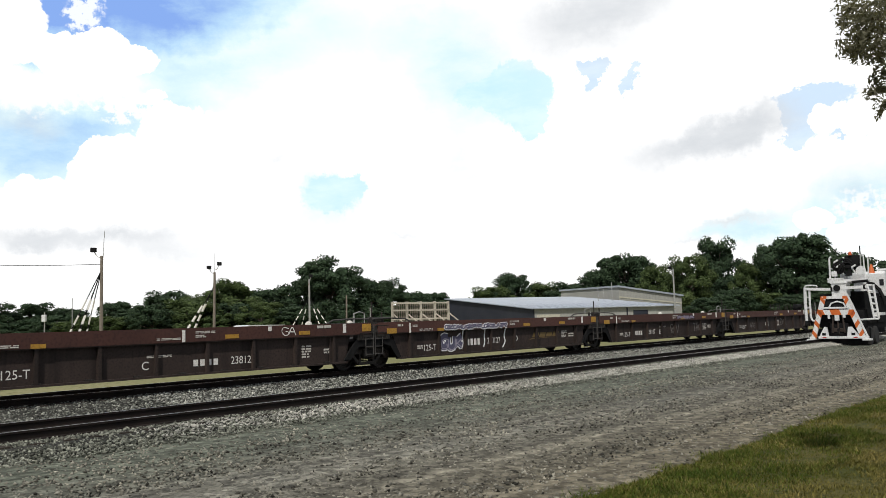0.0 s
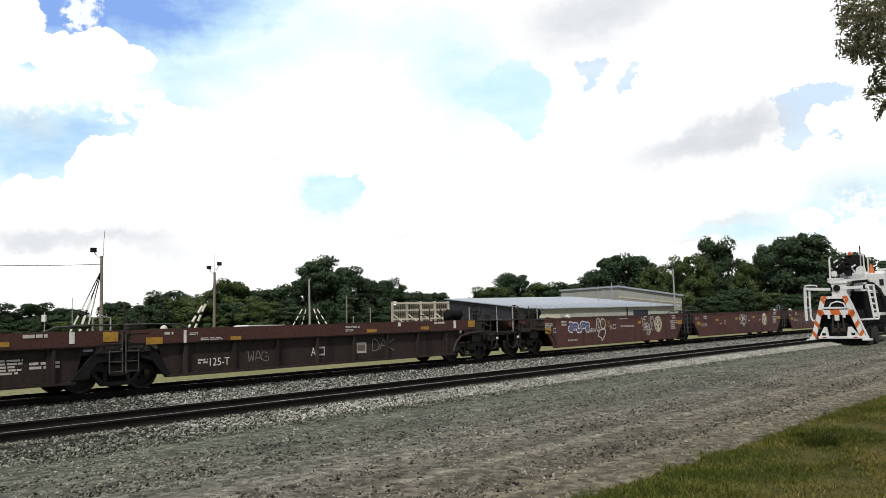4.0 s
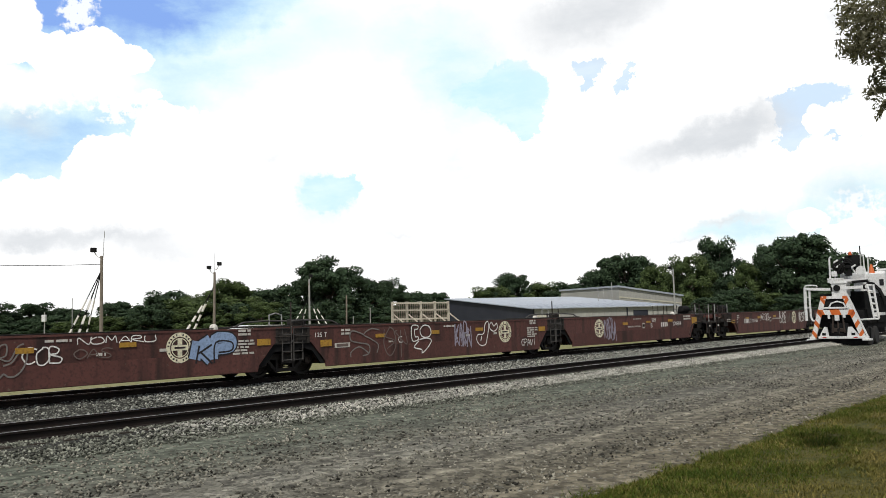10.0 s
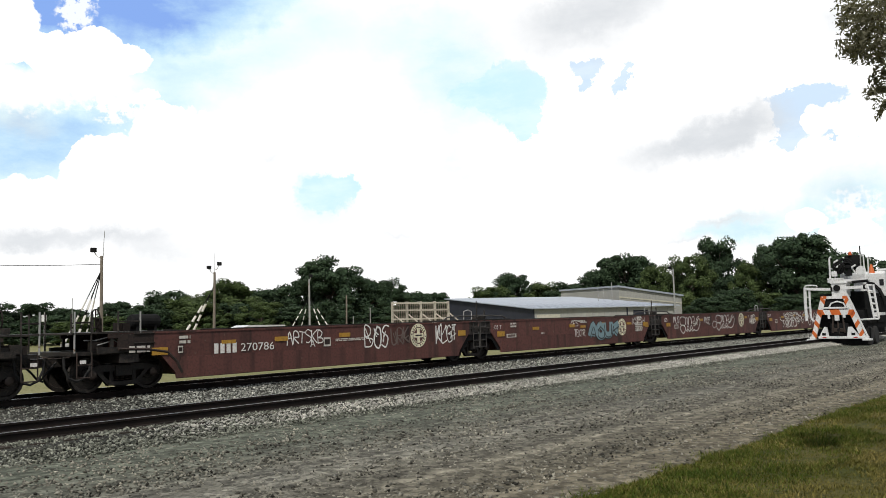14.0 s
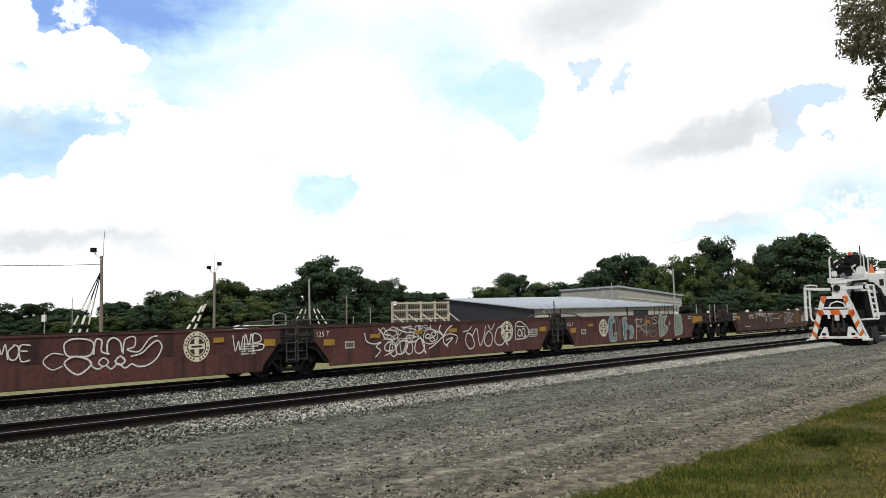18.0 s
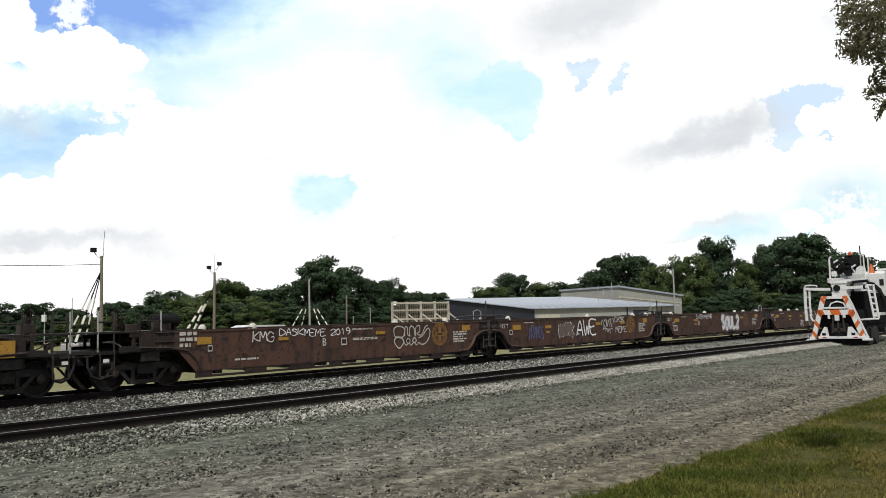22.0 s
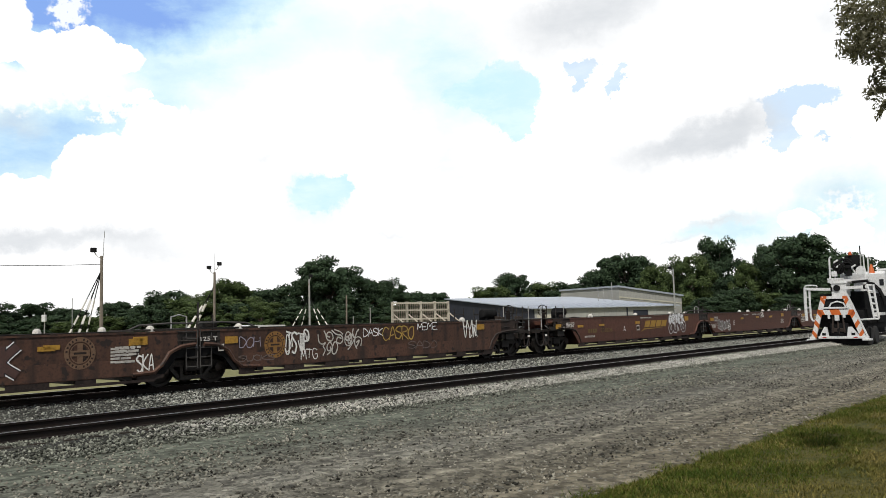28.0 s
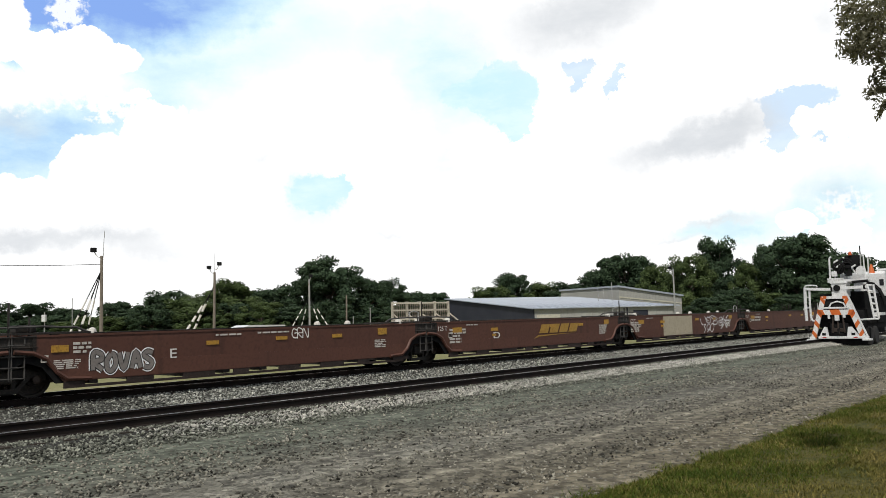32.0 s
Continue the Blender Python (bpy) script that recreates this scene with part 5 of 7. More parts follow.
        for k, ch in enumerate(word):
            sh = Shape()
            for stroke in PEN.get(ch, "").split("|"):
                if not stroke:
                    continue
                pts = [tuple(float(q) for q in p.split(",")) for p in stroke.split()]
                lift = rng.uniform(-0.06, 0.06) * h
                pts = [(u0 + cell * (k + 0.04 + 0.95 * a + rng.uniform(-0.08, 0.08)), z0 + lift + h * (b + rng.uniform(-0.06, 0.06))) for a, b in pts]
                ribbon(sh, curve_points(pts), thick * rng.uniform(0.8, 1.2), y - 0.001 * (1 + k % 3))
            if h > 0.5 and arg not in ("bright", "blue"):
                c = u0 + cell * (k + 0.5)
                pts = [(c + rng.uniform(-0.6, 0.6) * cell, z0 + h * rng.uniform(0.0, 1.0)) for _ in range(4)]
                ribbon(sh, curve_points(pts), thick * 0.7, y - 0.0045)
            if sh.v:
                part("graffiti_letter", sh, PAINT[arg], base, "hand-sprayed graffiti letter")
    elif kind == "S":
        # flowing outline piece
        rng = random.Random(3)
        for k, stroke in enumerate(ART[word].split("|")):
            closed = stroke[0] == "o"
            pts = [tuple(float(q) for q in p.split(",")) for p in stroke.lstrip("o").split()]
            ribbon(sh, curve_points([(u0 + w * a, z0 + h * b) for a, b in pts], closed), 0.045 * rng.uniform(0.85, 1.2), y - 0.001 * (1 + k % 4), closed)
        part("graffiti", sh, PAINT[arg], base, "flowing sprayed outline piece")
    elif kind == "X":
        # solid letter form with a rim
        pts = [tuple(float(q) for q in p.split(",")) for p in FORMS[word].split()]
        ring = curve_points([(u0 + w * a, z0 + h * b) for a, b in pts], True, 3)
        sh.add([(q.x, y - 0.001, q.y) for q in ring], [tuple(range(len(ring)))])
        letter = part("graffiti_letter", sh, PAINT[arg], base, "large sprayed letter in faded colour")
        part("letter_rim", ribbon(Shape(), ring, 0.04, y - 0.003, True), PAINT["pale"], letter)
        line = Shape()
        for stroke in (((0.14, 0.12), (0.18, 0.5), (0.12, 0.9)), ((0.30, 0.30), (0.52, 0.55), (0.50, 0.80), (0.34, 0.88)), ((0.62, 0.14), (0.70, 0.34), (0.56, 0.44))):
            ribbon(line, curve_points([(u0 + w * a, z0 + h * b) for a, b in stroke]), 0.035, y - 0.0045)
        part("letter_line", line, PAINT["ink"], letter, "dark sprayed inner lines")
    elif kind == "V":
        # solid pen letters with a dark edge and a bright rim
        n = len(word)
        cell = w / n
        for k, ch in enumerate(word):
            rim, edge, fill = Shape(), Shape(), Shape()
            body = h * 0.20
            lift = rng.uniform(-0.05, 0.05) * h
            for stroke in PEN.get(ch, "").split("|"):
                pts = [tuple(float(q) for q in p.split(",")) for p in stroke.split()]
                path = curve_points([(u0 + cell * (k + 0.14 + 0.74 * a), z0 + lift + h * (0.12 + 0.76 * b)) for a, b in pts])
                layer = 0.0005 * (k % 2)
                ribbon(rim, path, body + 0.11, y - layer, lift=0.00003)
                ribbon(edge, path, body + 0.05, y - 0.0020 - layer, lift=0.00003)
                ribbon(fill, path, body, y - 0.0040 - layer, lift=0.00003)
            letter = part("graffiti_letter", rim, PAINT["bright"], base, "sprayed letter with a bright rim")
            part("letter_edge", edge, PAINT["ink"], letter)
            part("letter_fill", fill, PAINT[arg], letter, "sprayed colour fill")
    elif kind == "F":
        n = max(1, round(w / (h * (0.85 if h < 0.7 else 0.72))))
        cell, form = w / n, 0
        for k in range(n):
            fill, line, shade = Shape(), Shape(), Shape()
            body = h * rng.uniform(0.30, 0.40)
            rim = 0.045 if h > 0.4 else 0.03
            form = (form + 1 + rng.randrange(len(BLOCKS) - 2)) % len(BLOCKS)
            slant, drop = rng.uniform(-0.10, 0.16) * h, rng.uniform(-0.06, 0.06) * h
            layer = 0.0006 * (k % 3)
            for stroke in BLOCKS[form].split("|"):
                pts = [tuple(float(q) for q in p.split(",")) for p in stroke.split()]
                pts = [(u0 + cell * (k + 0.04 + 0.92 * a) + slant * (b - 0.5) + rng.uniform(-0.06, 0.06) * cell, z0 + drop + body * 0.6 + (h - body * 1.2) * b + rng.uniform(-0.03, 0.03) * h) for a, b in pts]
                path = curve_points(pts, n=4)
                ribbon(line, path, body + rim * 2, y - layer, lift=0.00004)
                ribbon(fill, path, body, y - 0.0030 - layer, lift=0.00004)
                ribbon(shade, [Vector((p.x + body * 0.10, p.y - body * 0.32)) for p in path], body * 0.16, y - 0.0060, lift=0.00004)
            letter = part("graffiti_letter", line, PAINT["bright" if arg in ("purple", "blue") else "ink"], base, "sprayed block letter with an outline")
            part("letter_fill", fill, PAINT[arg], letter, "sprayed colour fill")
            part("letter_shade", shade, PAINT["ink" if arg in ("silver", "mint", "sky", "teal") else "lilac"], letter)


def paint_marks():
    for c, i in [(0, i) for i in (1, 2, 3, 4)]:
        mark(c, i, "Y", 0.63, 1.25, 1.12, 1.44)
        mark(c, i, "Y", 3.39, 1.27, 3.76, 1.38)
        mark(c, i, "Y", 9.08, 1.32, 9.56, 1.44)
        mark(c, i, "Y", 11.91, 1.34, 12.36, 1.46)
        mark(c, i, "W", 1.8, 1.25, 1.88, 1.61)
        mark(c, i, "W", 13.84, 1.35, 13.97, 1.65)
        mark(c, i, "B2", 1.98, 1.46, 2.26, 1.55)
        mark(c, i, "B2", 2.35, 1.3, 3.1, 1.39)
        mark(c, i, "B2", 8.06, 1.5, 8.73, 1.58)
        mark(c, i, "B2", 8.06, 1.38, 8.42, 1.47)
        mark(c, i, "W", 10.67, 1.5, 10.8, 1.64)
        mark(c, i, "B1", 12.67, 1.52, 13.28, 1.63)
        mark(c, i, "B1", 1.18, 1.49, 1.46, 1.58)
        mark(c, i, "T:125-T", 2.75, 0.53, 3.44, 0.76)
        mark(c, i, "B2", 2.35, 0.61, 2.68, 0.77)
        mark(c, i, "Y", 14.74, 1.37, 15.16, 1.63)
    for c, i in [(1, i) for i in (1, 2, 3)] + [(2, 1)]:
        mark(c, i, "T:125_T", 0.92, 1.24, 1.43, 1.39)
        mark(c, i, "Y", 1.16, 0.92, 1.63, 1.14)
        mark(c, i, "P", 1.77, 0.85, 2.47, 1.01)
        mark(c, i, "B2", 2.07, 1.27, 2.49, 1.51)
        mark(c, i, "Y", 3.73, 1.13, 4.19, 1.26)
        mark(c, i, "Y", 6.71, 1.16, 7.16, 1.3)
        mark(c, i, "B1", 8.76, 0.99, 9.03, 1.09)
        mark(c, i, "Y", 9.42, 1.2, 9.9, 1.33)
        mark(c, i, "B1", 10.6, 1.02, 10.87, 1.12)
        mark(c, i, "Y", 13.95, 1.06, 14.44, 1.26)
        mark(c, i, "B2", 13.23, 1.38, 13.69, 1.6)
        mark(c, i, "B5", 13.03, 0.81, 13.83, 1.28)
        mark(c, i, "B1", 7.42, 1.4, 8.11, 1.48)
        mark(c, i, "B1", 4.36, 0.93, 4.6, 1.0)
    for c, i in [(3, i) for i in (1, 2, 3)] + [(4, i) for i in (2, 3, 4)]:
        mark(c, i, "T:125_T", 0.76, 1.26, 1.28, 1.43)
        mark(c, i, "Y", 1.62, 1.17, 2.19, 1.37)
        mark(c, i, "P", 1.36, 0.96, 1.58, 1.18)
        mark(c, i, "Y", 4.09, 1.17, 4.55, 1.3)
        mark(c, i, "Y", 4.16, 0.96, 4.41, 1.05)
        mark(c, i, "Y", 8.46, 1.22, 8.89, 1.35)
        mark(c, i, "Y", 10.86, 1.22, 11.28, 1.34)
        mark(c, i, "B5", 12.76, 0.77, 13.5, 1.25)
        mark(c, i, "Y", 13.28, 1.24, 13.7, 1.47)
        mark(c, i, "B1", 2.47, 1.43, 3.19, 1.48)
    mark(0, 1, "T:C", 6.45, 0.54, 6.66, 0.77)
    mark(0, 1, "B2", 6.6, 0.86, 7.38, 0.94)
    mark(0, 1, "L", 8.06, 0.55, 8.97, 0.74)
    mark(0, 1, "T:238127", 9.37, 0.54, 10.27, 0.77)
    mark(0, 1, "B5", 12.12, 0.57, 12.58, 1.0)
    mark(0, 1, "B2", 13.07, 0.67, 13.6, 0.86)
    mark(0, 1, "G:white", 11.18, 1.34, 11.77, 1.59, "GA")
    mark(0, 1, "B2", 6.82, 1.34, 7.57, 1.41)
    mark(0, 1, "W", 7.63, 1.27, 7.72, 1.61)
    mark(0, 2, "L", 5.3, 0.63, 6.21, 0.89)
    mark(0, 2, "T:238127", 6.65, 0.65, 7.54, 0.9)
    mark(0, 2, "T:D", 8.56, 0.68, 8.8, 0.92)
    mark(0, 2, "K", 9.6, 0.67, 12.03, 1.0)
    mark(0, 2, "B5", 12.27, 0.71, 12.75, 1.04)
    mark(0, 2, "B2", 12.87, 0.72, 13.49, 0.93)
    mark(0, 2, "F:purple", 3.67, 0.44, 5.01, 1.15)
    mark(0, 2, "F:purple", 3.81, 1.29, 7.88, 1.5)
    mark(0, 2, "GS", 4.97, 0.5, 5.1, 1.26)
    mark(0, 2, "GS", 6.39, 0.53, 6.52, 1.24)
    mark(0, 2, "GS", 7.69, 0.45, 7.96, 1.3)
    mark(0, 3, "L", 3.96, 0.58, 4.75, 0.8)
    mark(0, 3, "T:238127", 5.33, 0.6, 6.18, 0.83)
    mark(0, 3, "T:E", 6.64, 0.57, 6.85, 0.8)
    mark(0, 3, "B2", 6.69, 0.92, 7.52, 1.0)
    mark(0, 3, "G:grey", 8.04, 0.58, 9.05, 1.04, "RAV")
    mark(0, 3, "G:grey", 10.92, 0.58, 11.88, 1.06, "TAK")
    mark(0, 3, "F:violet", 8.64, 1.34, 10.8, 1.54)
    mark(0, 3, "B5", 12.2, 0.65, 12.75, 1.04)
    mark(0, 3, "B2", 12.9, 0.74, 13.66, 0.95)
    mark(0, 4, "G:grey", 4.09, 0.58, 4.87, 0.88, "WAG")
    mark(0, 4, "T:A", 6.63, 0.63, 6.83, 0.9)
    mark(0, 4, "P", 6.91, 0.62, 7.23, 0.91)
    mark(0, 4, "P", 8.7, 0.61, 9.17, 0.98)
    mark(0, 4, "G:grey", 9.46, 0.66, 10.56, 1.06, "DAK")
    mark(1, 0, "Y", 0.75, 0.93, 1.19, 1.18)
    mark(1, 0, "B3", 0.75, 1.19, 1.35, 1.41)
    mark(1, 0, "P", 1.4, 0.95, 1.6, 1.17)
    mark(1, 0, "F:blue", 2.67, 0.93, 4.49, 1.39)
    mark(1, 0, "T:0804", 4.49, 0.88, 5.07, 1.07)
    mark(1, 0, "S:white", 5.2, 0.42, 6.05, 1.5, "hook_pair")
    mark(1, 0, "G:yellow", 5.75, 1.12, 6.5, 1.4, "NDS")
    mark(1, 0, "T:A", 6.47, 0.96, 6.67, 1.17)
    mark(1, 0, "P", 6.74, 0.98, 7.04, 1.21)
    mark(1, 0, "B1", 7.41, 1.45, 8.32, 1.51)
    mark(1, 0, "B2", 7.53, 1.04, 8.94, 1.15)
    mark(1, 0, "G:white", 9.72, 1.22, 11.1, 1.54, "YEIM")
    mark(1, 0, "G:white", 9.86, 0.86, 11.06, 1.2, "SABOE")
    mark(1, 0, "G:white", 10.2, 0.58, 10.75, 0.86, "SOY")
    mark(1, 0, "C:cream", 11.12, 0.69, 12.1, 1.55)
    mark(1, 0, "B2", 2.08, 1.24, 2.49, 1.51)
    mark(1, 0, "Y", 14.0, 1.05, 14.55, 1.27)
    mark(1, 0, "B5", 13.11, 0.8, 13.91, 1.31)
    mark(1, 0, "B2", 13.29, 1.37, 13.73, 1.61)
    mark(1, 0, "Y", 9.37, 1.19, 9.72, 1.33)
    mark(1, 0, "B1", 2.58, 0.52, 3.45, 0.59)
    mark(1, 1, "T:E", 5.05, 0.9, 5.23, 1.17)
    mark(1, 1, "S:white", 7.33, 0.66, 8.55, 1.4, "loose_script")
    mark(1, 1, "C:cream", 11.04, 0.69, 11.98, 1.52)
    mark(1, 2, "S:grey", 2.6, 0.57, 3.7, 1.43, "outline_s")
    mark(1, 2, "S:grey", 3.84, 0.57, 4.81, 1.46, "hook_pair")
    mark(1, 2, "T:D", 4.93, 0.9, 5.09, 1.2)
    mark(1, 2, "S:grey", 5.32, 0.5, 7.0, 1.42, "star_letters")
    mark(1, 2, "G:white", 6.88, 0.88, 7.86, 1.29, "COB")
    mark(1, 2, "G:white", 8.23, 1.33, 10.49, 1.51, "NOMARU")
    mark(1, 2, "G:dim", 8.16, 0.96, 9.22, 1.2, "OAS")
    mark(1, 2, "C:cream", 10.78, 0.68, 11.7, 1.55)
    mark(1, 2, "F:sky", 11.7, 0.47, 12.99, 1.48)
    mark(1, 3, "S:grey", 2.5, 0.5, 3.9, 1.45, "outline_s")
    mark(1, 3, "G:dim", 4.1, 0.46, 5.3, 1.45, "OI")
    mark(1, 3, "T:C", 4.87, 0.89, 5.08, 1.15)
    mark(1, 3, "S:white", 5.6, 0.45, 6.72, 1.5, "hook_pair")
    mark(1, 3, "G:lilac", 8.1, 0.62, 9.1, 1.46, "KARN")
    mark(1, 3, "S:white", 9.45, 0.6, 10.85, 1.56, "drop_tag")
    mark(1, 3, "C:cream", 10.91, 0.66, 11.89, 1.56)
    mark(1, 3, "G:white", 12.56, 0.48, 13.65, 0.75, "CPAVI")
    mark(1, 4, "C:cream", 3.33, 0.6, 4.26, 1.49)
    mark(1, 4, "G:lilac", 4.26, 0.46, 5.41, 1.45, "KORBA")
    mark(1, 4, "Y", 6.15, 1.15, 6.61, 1.28)
    mark(1, 4, "B1", 7.21, 1.41, 8.09, 1.47)
    mark(1, 4, "B2", 6.62, 1.01, 8.02, 1.09)
    mark(1, 4, "P", 8.2, 0.93, 8.47, 1.21)
    mark(1, 4, "T:B", 9.13, 0.95, 9.32, 1.18)
    mark(1, 4, "Y", 8.66, 1.21, 9.11, 1.31)
    mark(1, 4, "T:909", 9.27, 1.22, 9.72, 1.45)
    mark(1, 4, "L", 10.29, 0.96, 11.14, 1.2)
    mark(1, 4, "T:270804", 11.71, 0.99, 12.75, 1.21)
    mark(1, 4, "Y", 11.22, 1.22, 11.72, 1.36)
    mark(1, 4, "B2", 13.11, 1.28, 14.02, 1.58)
    mark(1, 4, "Y", 14.23, 1.03, 14.84, 1.42)
    mark(2, 0, "Y", 0.62, 0.94, 1.11, 1.15)
    mark(2, 0, "B2", -0.06, 1.03, 0.56, 1.25)
    mark(2, 0, "P", 1.43, 0.97, 1.59, 1.17)
    mark(2, 0, "B2", 1.47, 1.22, 1.83, 1.49)
    mark(2, 0, "L", 2.61, 0.89, 3.47, 1.19)
    mark(2, 0, "T:270786", 3.57, 0.92, 4.83, 1.16)
    mark(2, 0, "Y", 2.9, 1.17, 3.4, 1.28)
    mark(2, 0, "Y", 4.87, 1.17, 5.38, 1.31)
    mark(2, 0, "G:white", 5.33, 1.05, 6.87, 1.48, "ARTSKB")
    mark(2, 0, "T:A", 6.3, 0.93, 6.52, 1.16)
    mark(2, 0, "P", 6.89, 0.92, 7.19, 1.22)
    mark(2, 0, "Y", 7.61, 1.21, 8.09, 1.35)
    mark(2, 0, "B2", 7.42, 1.07, 8.75, 1.17)
    mark(2, 0, "G:white", 8.78, 0.8, 10.01, 1.53, "BOS")
    mark(2, 0, "G:dim", 10.1, 0.86, 11.05, 1.44, "URK")
    mark(2, 0, "C:cream", 11.12, 0.69, 12.04, 1.58)
    mark(2, 0, "G:white", 12.58, 0.83, 13.81, 1.52, "KLGT")
    mark(2, 0, "Y", 13.94, 1.04, 14.38, 1.25)
    mark(2, 1, "G:white", 6.83, 1.21, 7.46, 1.45, "OES")
    mark(2, 1, "G:white", 7.11, 0.72, 8.05, 1.02, "TEKTR")
    mark(2, 1, "Y", 7.68, 1.12, 8.12, 1.23)
    mark(2, 1, "B1", 7.64, 1.35, 8.27, 1.41)
    mark(2, 1, "F:teal", 8.41, 0.49, 11.28, 1.47)
    mark(2, 1, "C:cream", 11.19, 0.63, 12.09, 1.49)
    mark(2, 1, "Y", 12.16, 1.17, 12.63, 1.28)
    mark(2, 1, "G:white", 12.76, 1.16, 14.05, 1.51, "KSPSH")
    mark(2, 1, "B5", 13.16, 0.78, 13.88, 1.16)
    mark(2, 1, "Y", 14.12, 1.0, 14.49, 1.18)
    mark(2, 2, "T:125", 1.02, 1.23, 1.36, 1.42)
    mark(2, 2, "Y", 1.28, 0.95, 1.71, 1.15)
    mark(2, 2, "P", 2.19, 0.81, 2.68, 1.03)
    mark(2, 2, "G:white", 2.09, 1.12, 2.81, 1.49, "MUS")
    mark(2, 2, "S:white", 2.9, 0.5, 5.5, 1.48, "star_letters")
    mark(2, 2, "T:D", 5.07, 0.94, 5.21, 1.13)
    mark(2, 2, "Y", 5.51, 1.17, 5.91, 1.31)
    mark(2, 2, "G:white", 6.08, 1.01, 6.91, 1.38, "MOE")
    mark(2, 2, "S:white", 7.75, 0.55, 10.5, 1.5, "star_letters")
    mark(2, 2, "G:white", 7.2, 0.72, 7.7, 1.1, "C")
    mark(2, 2, "C:cream", 11.18, 0.68, 12.06, 1.57)
    mark(2, 2, "Y", 12.19, 1.21, 12.55, 1.36)
    mark(2, 2, "G:white", 12.85, 0.94, 14.01, 1.43, "WMB")
    mark(2, 2, "B5", 13.15, 0.8, 13.85, 1.17)
    mark(2, 2, "Y", 14.04, 1.03, 14.46, 1.25)
    mark(2, 3, "T:125_T", 0.82, 1.25, 1.37, 1.42)
    mark(2, 3, "Y", 1.13, 0.94, 1.59, 1.15)
    mark(2, 3, "P", 2.07, 0.8, 2.51, 1.05)
    mark(2, 3, "S:white", 3.0, 0.42, 8.1, 1.5, "long_scroll")
    mark(2, 3, "G:white", 5.6, 1.28, 6.5, 1.5, "UPSH")
    mark(2, 3, "S:pale", 3.7, 0.85, 6.0, 1.5, "loose_script")
    mark(2, 3, "S:white", 4.1, 0.42, 6.2, 1.15, "heart_script")
    mark(2, 4, "S:grey", 7.3, 0.44, 9.7, 1.5, "loose_script")
    mark(2, 3, "Y", 3.29, 1.12, 3.75, 1.26)
    mark(2, 3, "Y", 5.58, 1.19, 6.0, 1.32)
    mark(2, 3, "Y", 7.57, 1.19, 8.05, 1.34)
    mark(2, 3, "S:white", 8.4, 0.5, 11.4, 1.5, "heart_script")
    mark(2, 3, "C:cream", 10.93, 0.69, 11.82, 1.56)
    mark(2, 3, "S:white", 11.97, 0.75, 12.95, 1.52, "boxed_tag")
    mark(2, 3, "B5", 12.99, 0.82, 13.68, 1.2)
    mark(2, 3, "Y", 13.85, 1.04, 14.33, 1.25)
    mark(2, 4, "T:125_T", 0.76, 1.23, 1.3, 1.37)
    mark(2, 4, "Y", 1.06, 0.9, 1.5, 1.13)
    mark(2, 4, "P", 1.95, 0.81, 2.39, 1.04)
    mark(2, 4, "Y", 2.64, 1.16, 3.06, 1.28)
    mark(2, 4, "C:cream", 3.59, 0.62, 4.45, 1.49)
    mark(2, 4, "X:teal", 4.5, 0.37, 5.25, 1.57, "C")
    mark(2, 4, "G:grey", 5.14, 0.41, 5.75, 1.51, "OU")
    mark(2, 4, "X:teal", 5.9, 0.42, 7.05, 1.53, "R")
    mark(2, 4, "G:pale", 7.26, 0.44, 8.44, 1.56, "H")
    mark(2, 4, "G:grey", 8.01, 0.49, 9.66, 1.15, "AD")
    mark(2, 4, "Y", 8.41, 1.18, 8.87, 1.34)
    mark(2, 4, "X:mint", 9.89, 0.44, 10.95, 1.57, "K")
    mark(2, 4, "X:mint", 11.77, 0.46, 12.7, 1.57, "B")
    mark(2, 4, "T:F", 11.08, 0.99, 11.27, 1.23)
    mark(2, 4, "G:white", 9.18, 1.17, 9.74, 1.55, "S")
    mark(2, 4, "B2", 13.49, 1.29, 13.99, 1.54)
    mark(2, 4, "Y", 14.17, 1.07, 15.44, 1.49)
    mark(3, 0, "B3", 0.85, 1.11, 1.42, 1.6)
    mark(3, 0, "Y", 1.44, 1.18, 1.91, 1.39)
    mark(3, 0, "P", 1.78, 0.96, 1.94, 1.15)
    mark(3, 0, "G:white", 3.37, 1.17, 4.19, 1.49, "KMG")
    mark(3, 0, "G:bright", 4.4, 1.34, 5.4, 1.55, "DASK")
    mark(3, 0, "G:bright", 5.43, 1.29, 7.47, 1.5, "MEME_2019")
    mark(3, 0, "Y", 4.39, 1.19, 4.77, 1.29)
    mark(3, 0, "T:B", 6.21, 0.95, 6.37, 1.19)
    mark(3, 0, "P", 7.04, 0.93, 7.31, 1.18)
    mark(3, 0, "B2", 7.56, 1.43, 8.58, 1.49)
    mark(3, 0, "B2", 7.58, 1.07, 8.78, 1.17)
    mark(3, 0, "Y", 8.73, 1.24, 9.15, 1.35)
    mark(3, 0, "S:pale", 9.63, 0.7, 11.6, 1.52, "star_letters")
    mark(3, 0, "C:rust", 11.7, 0.7, 12.64, 1.6)
    mark(3, 0, "B5", 12.97, 0.79, 13.86, 1.25)
    mark(3, 0, "Y", 13.56, 1.24, 14.03, 1.45)
    mark(3, 0, "B1", 2.72, 0.64, 3.59, 0.71)
    mark(3, 1, "G:blue", 2.79, 0.72, 3.92, 1.26, "KRAMOS")
    mark(3, 1, "V:dim", 5.18, 0.67, 6.44, 1.43, "WHMK")
    mark(3, 1, "G:bright", 6.66, 0.74, 8.45, 1.47, "AWE")
    mark(3, 1, "F:white", 6.66, 0.79, 6.88, 0.89)
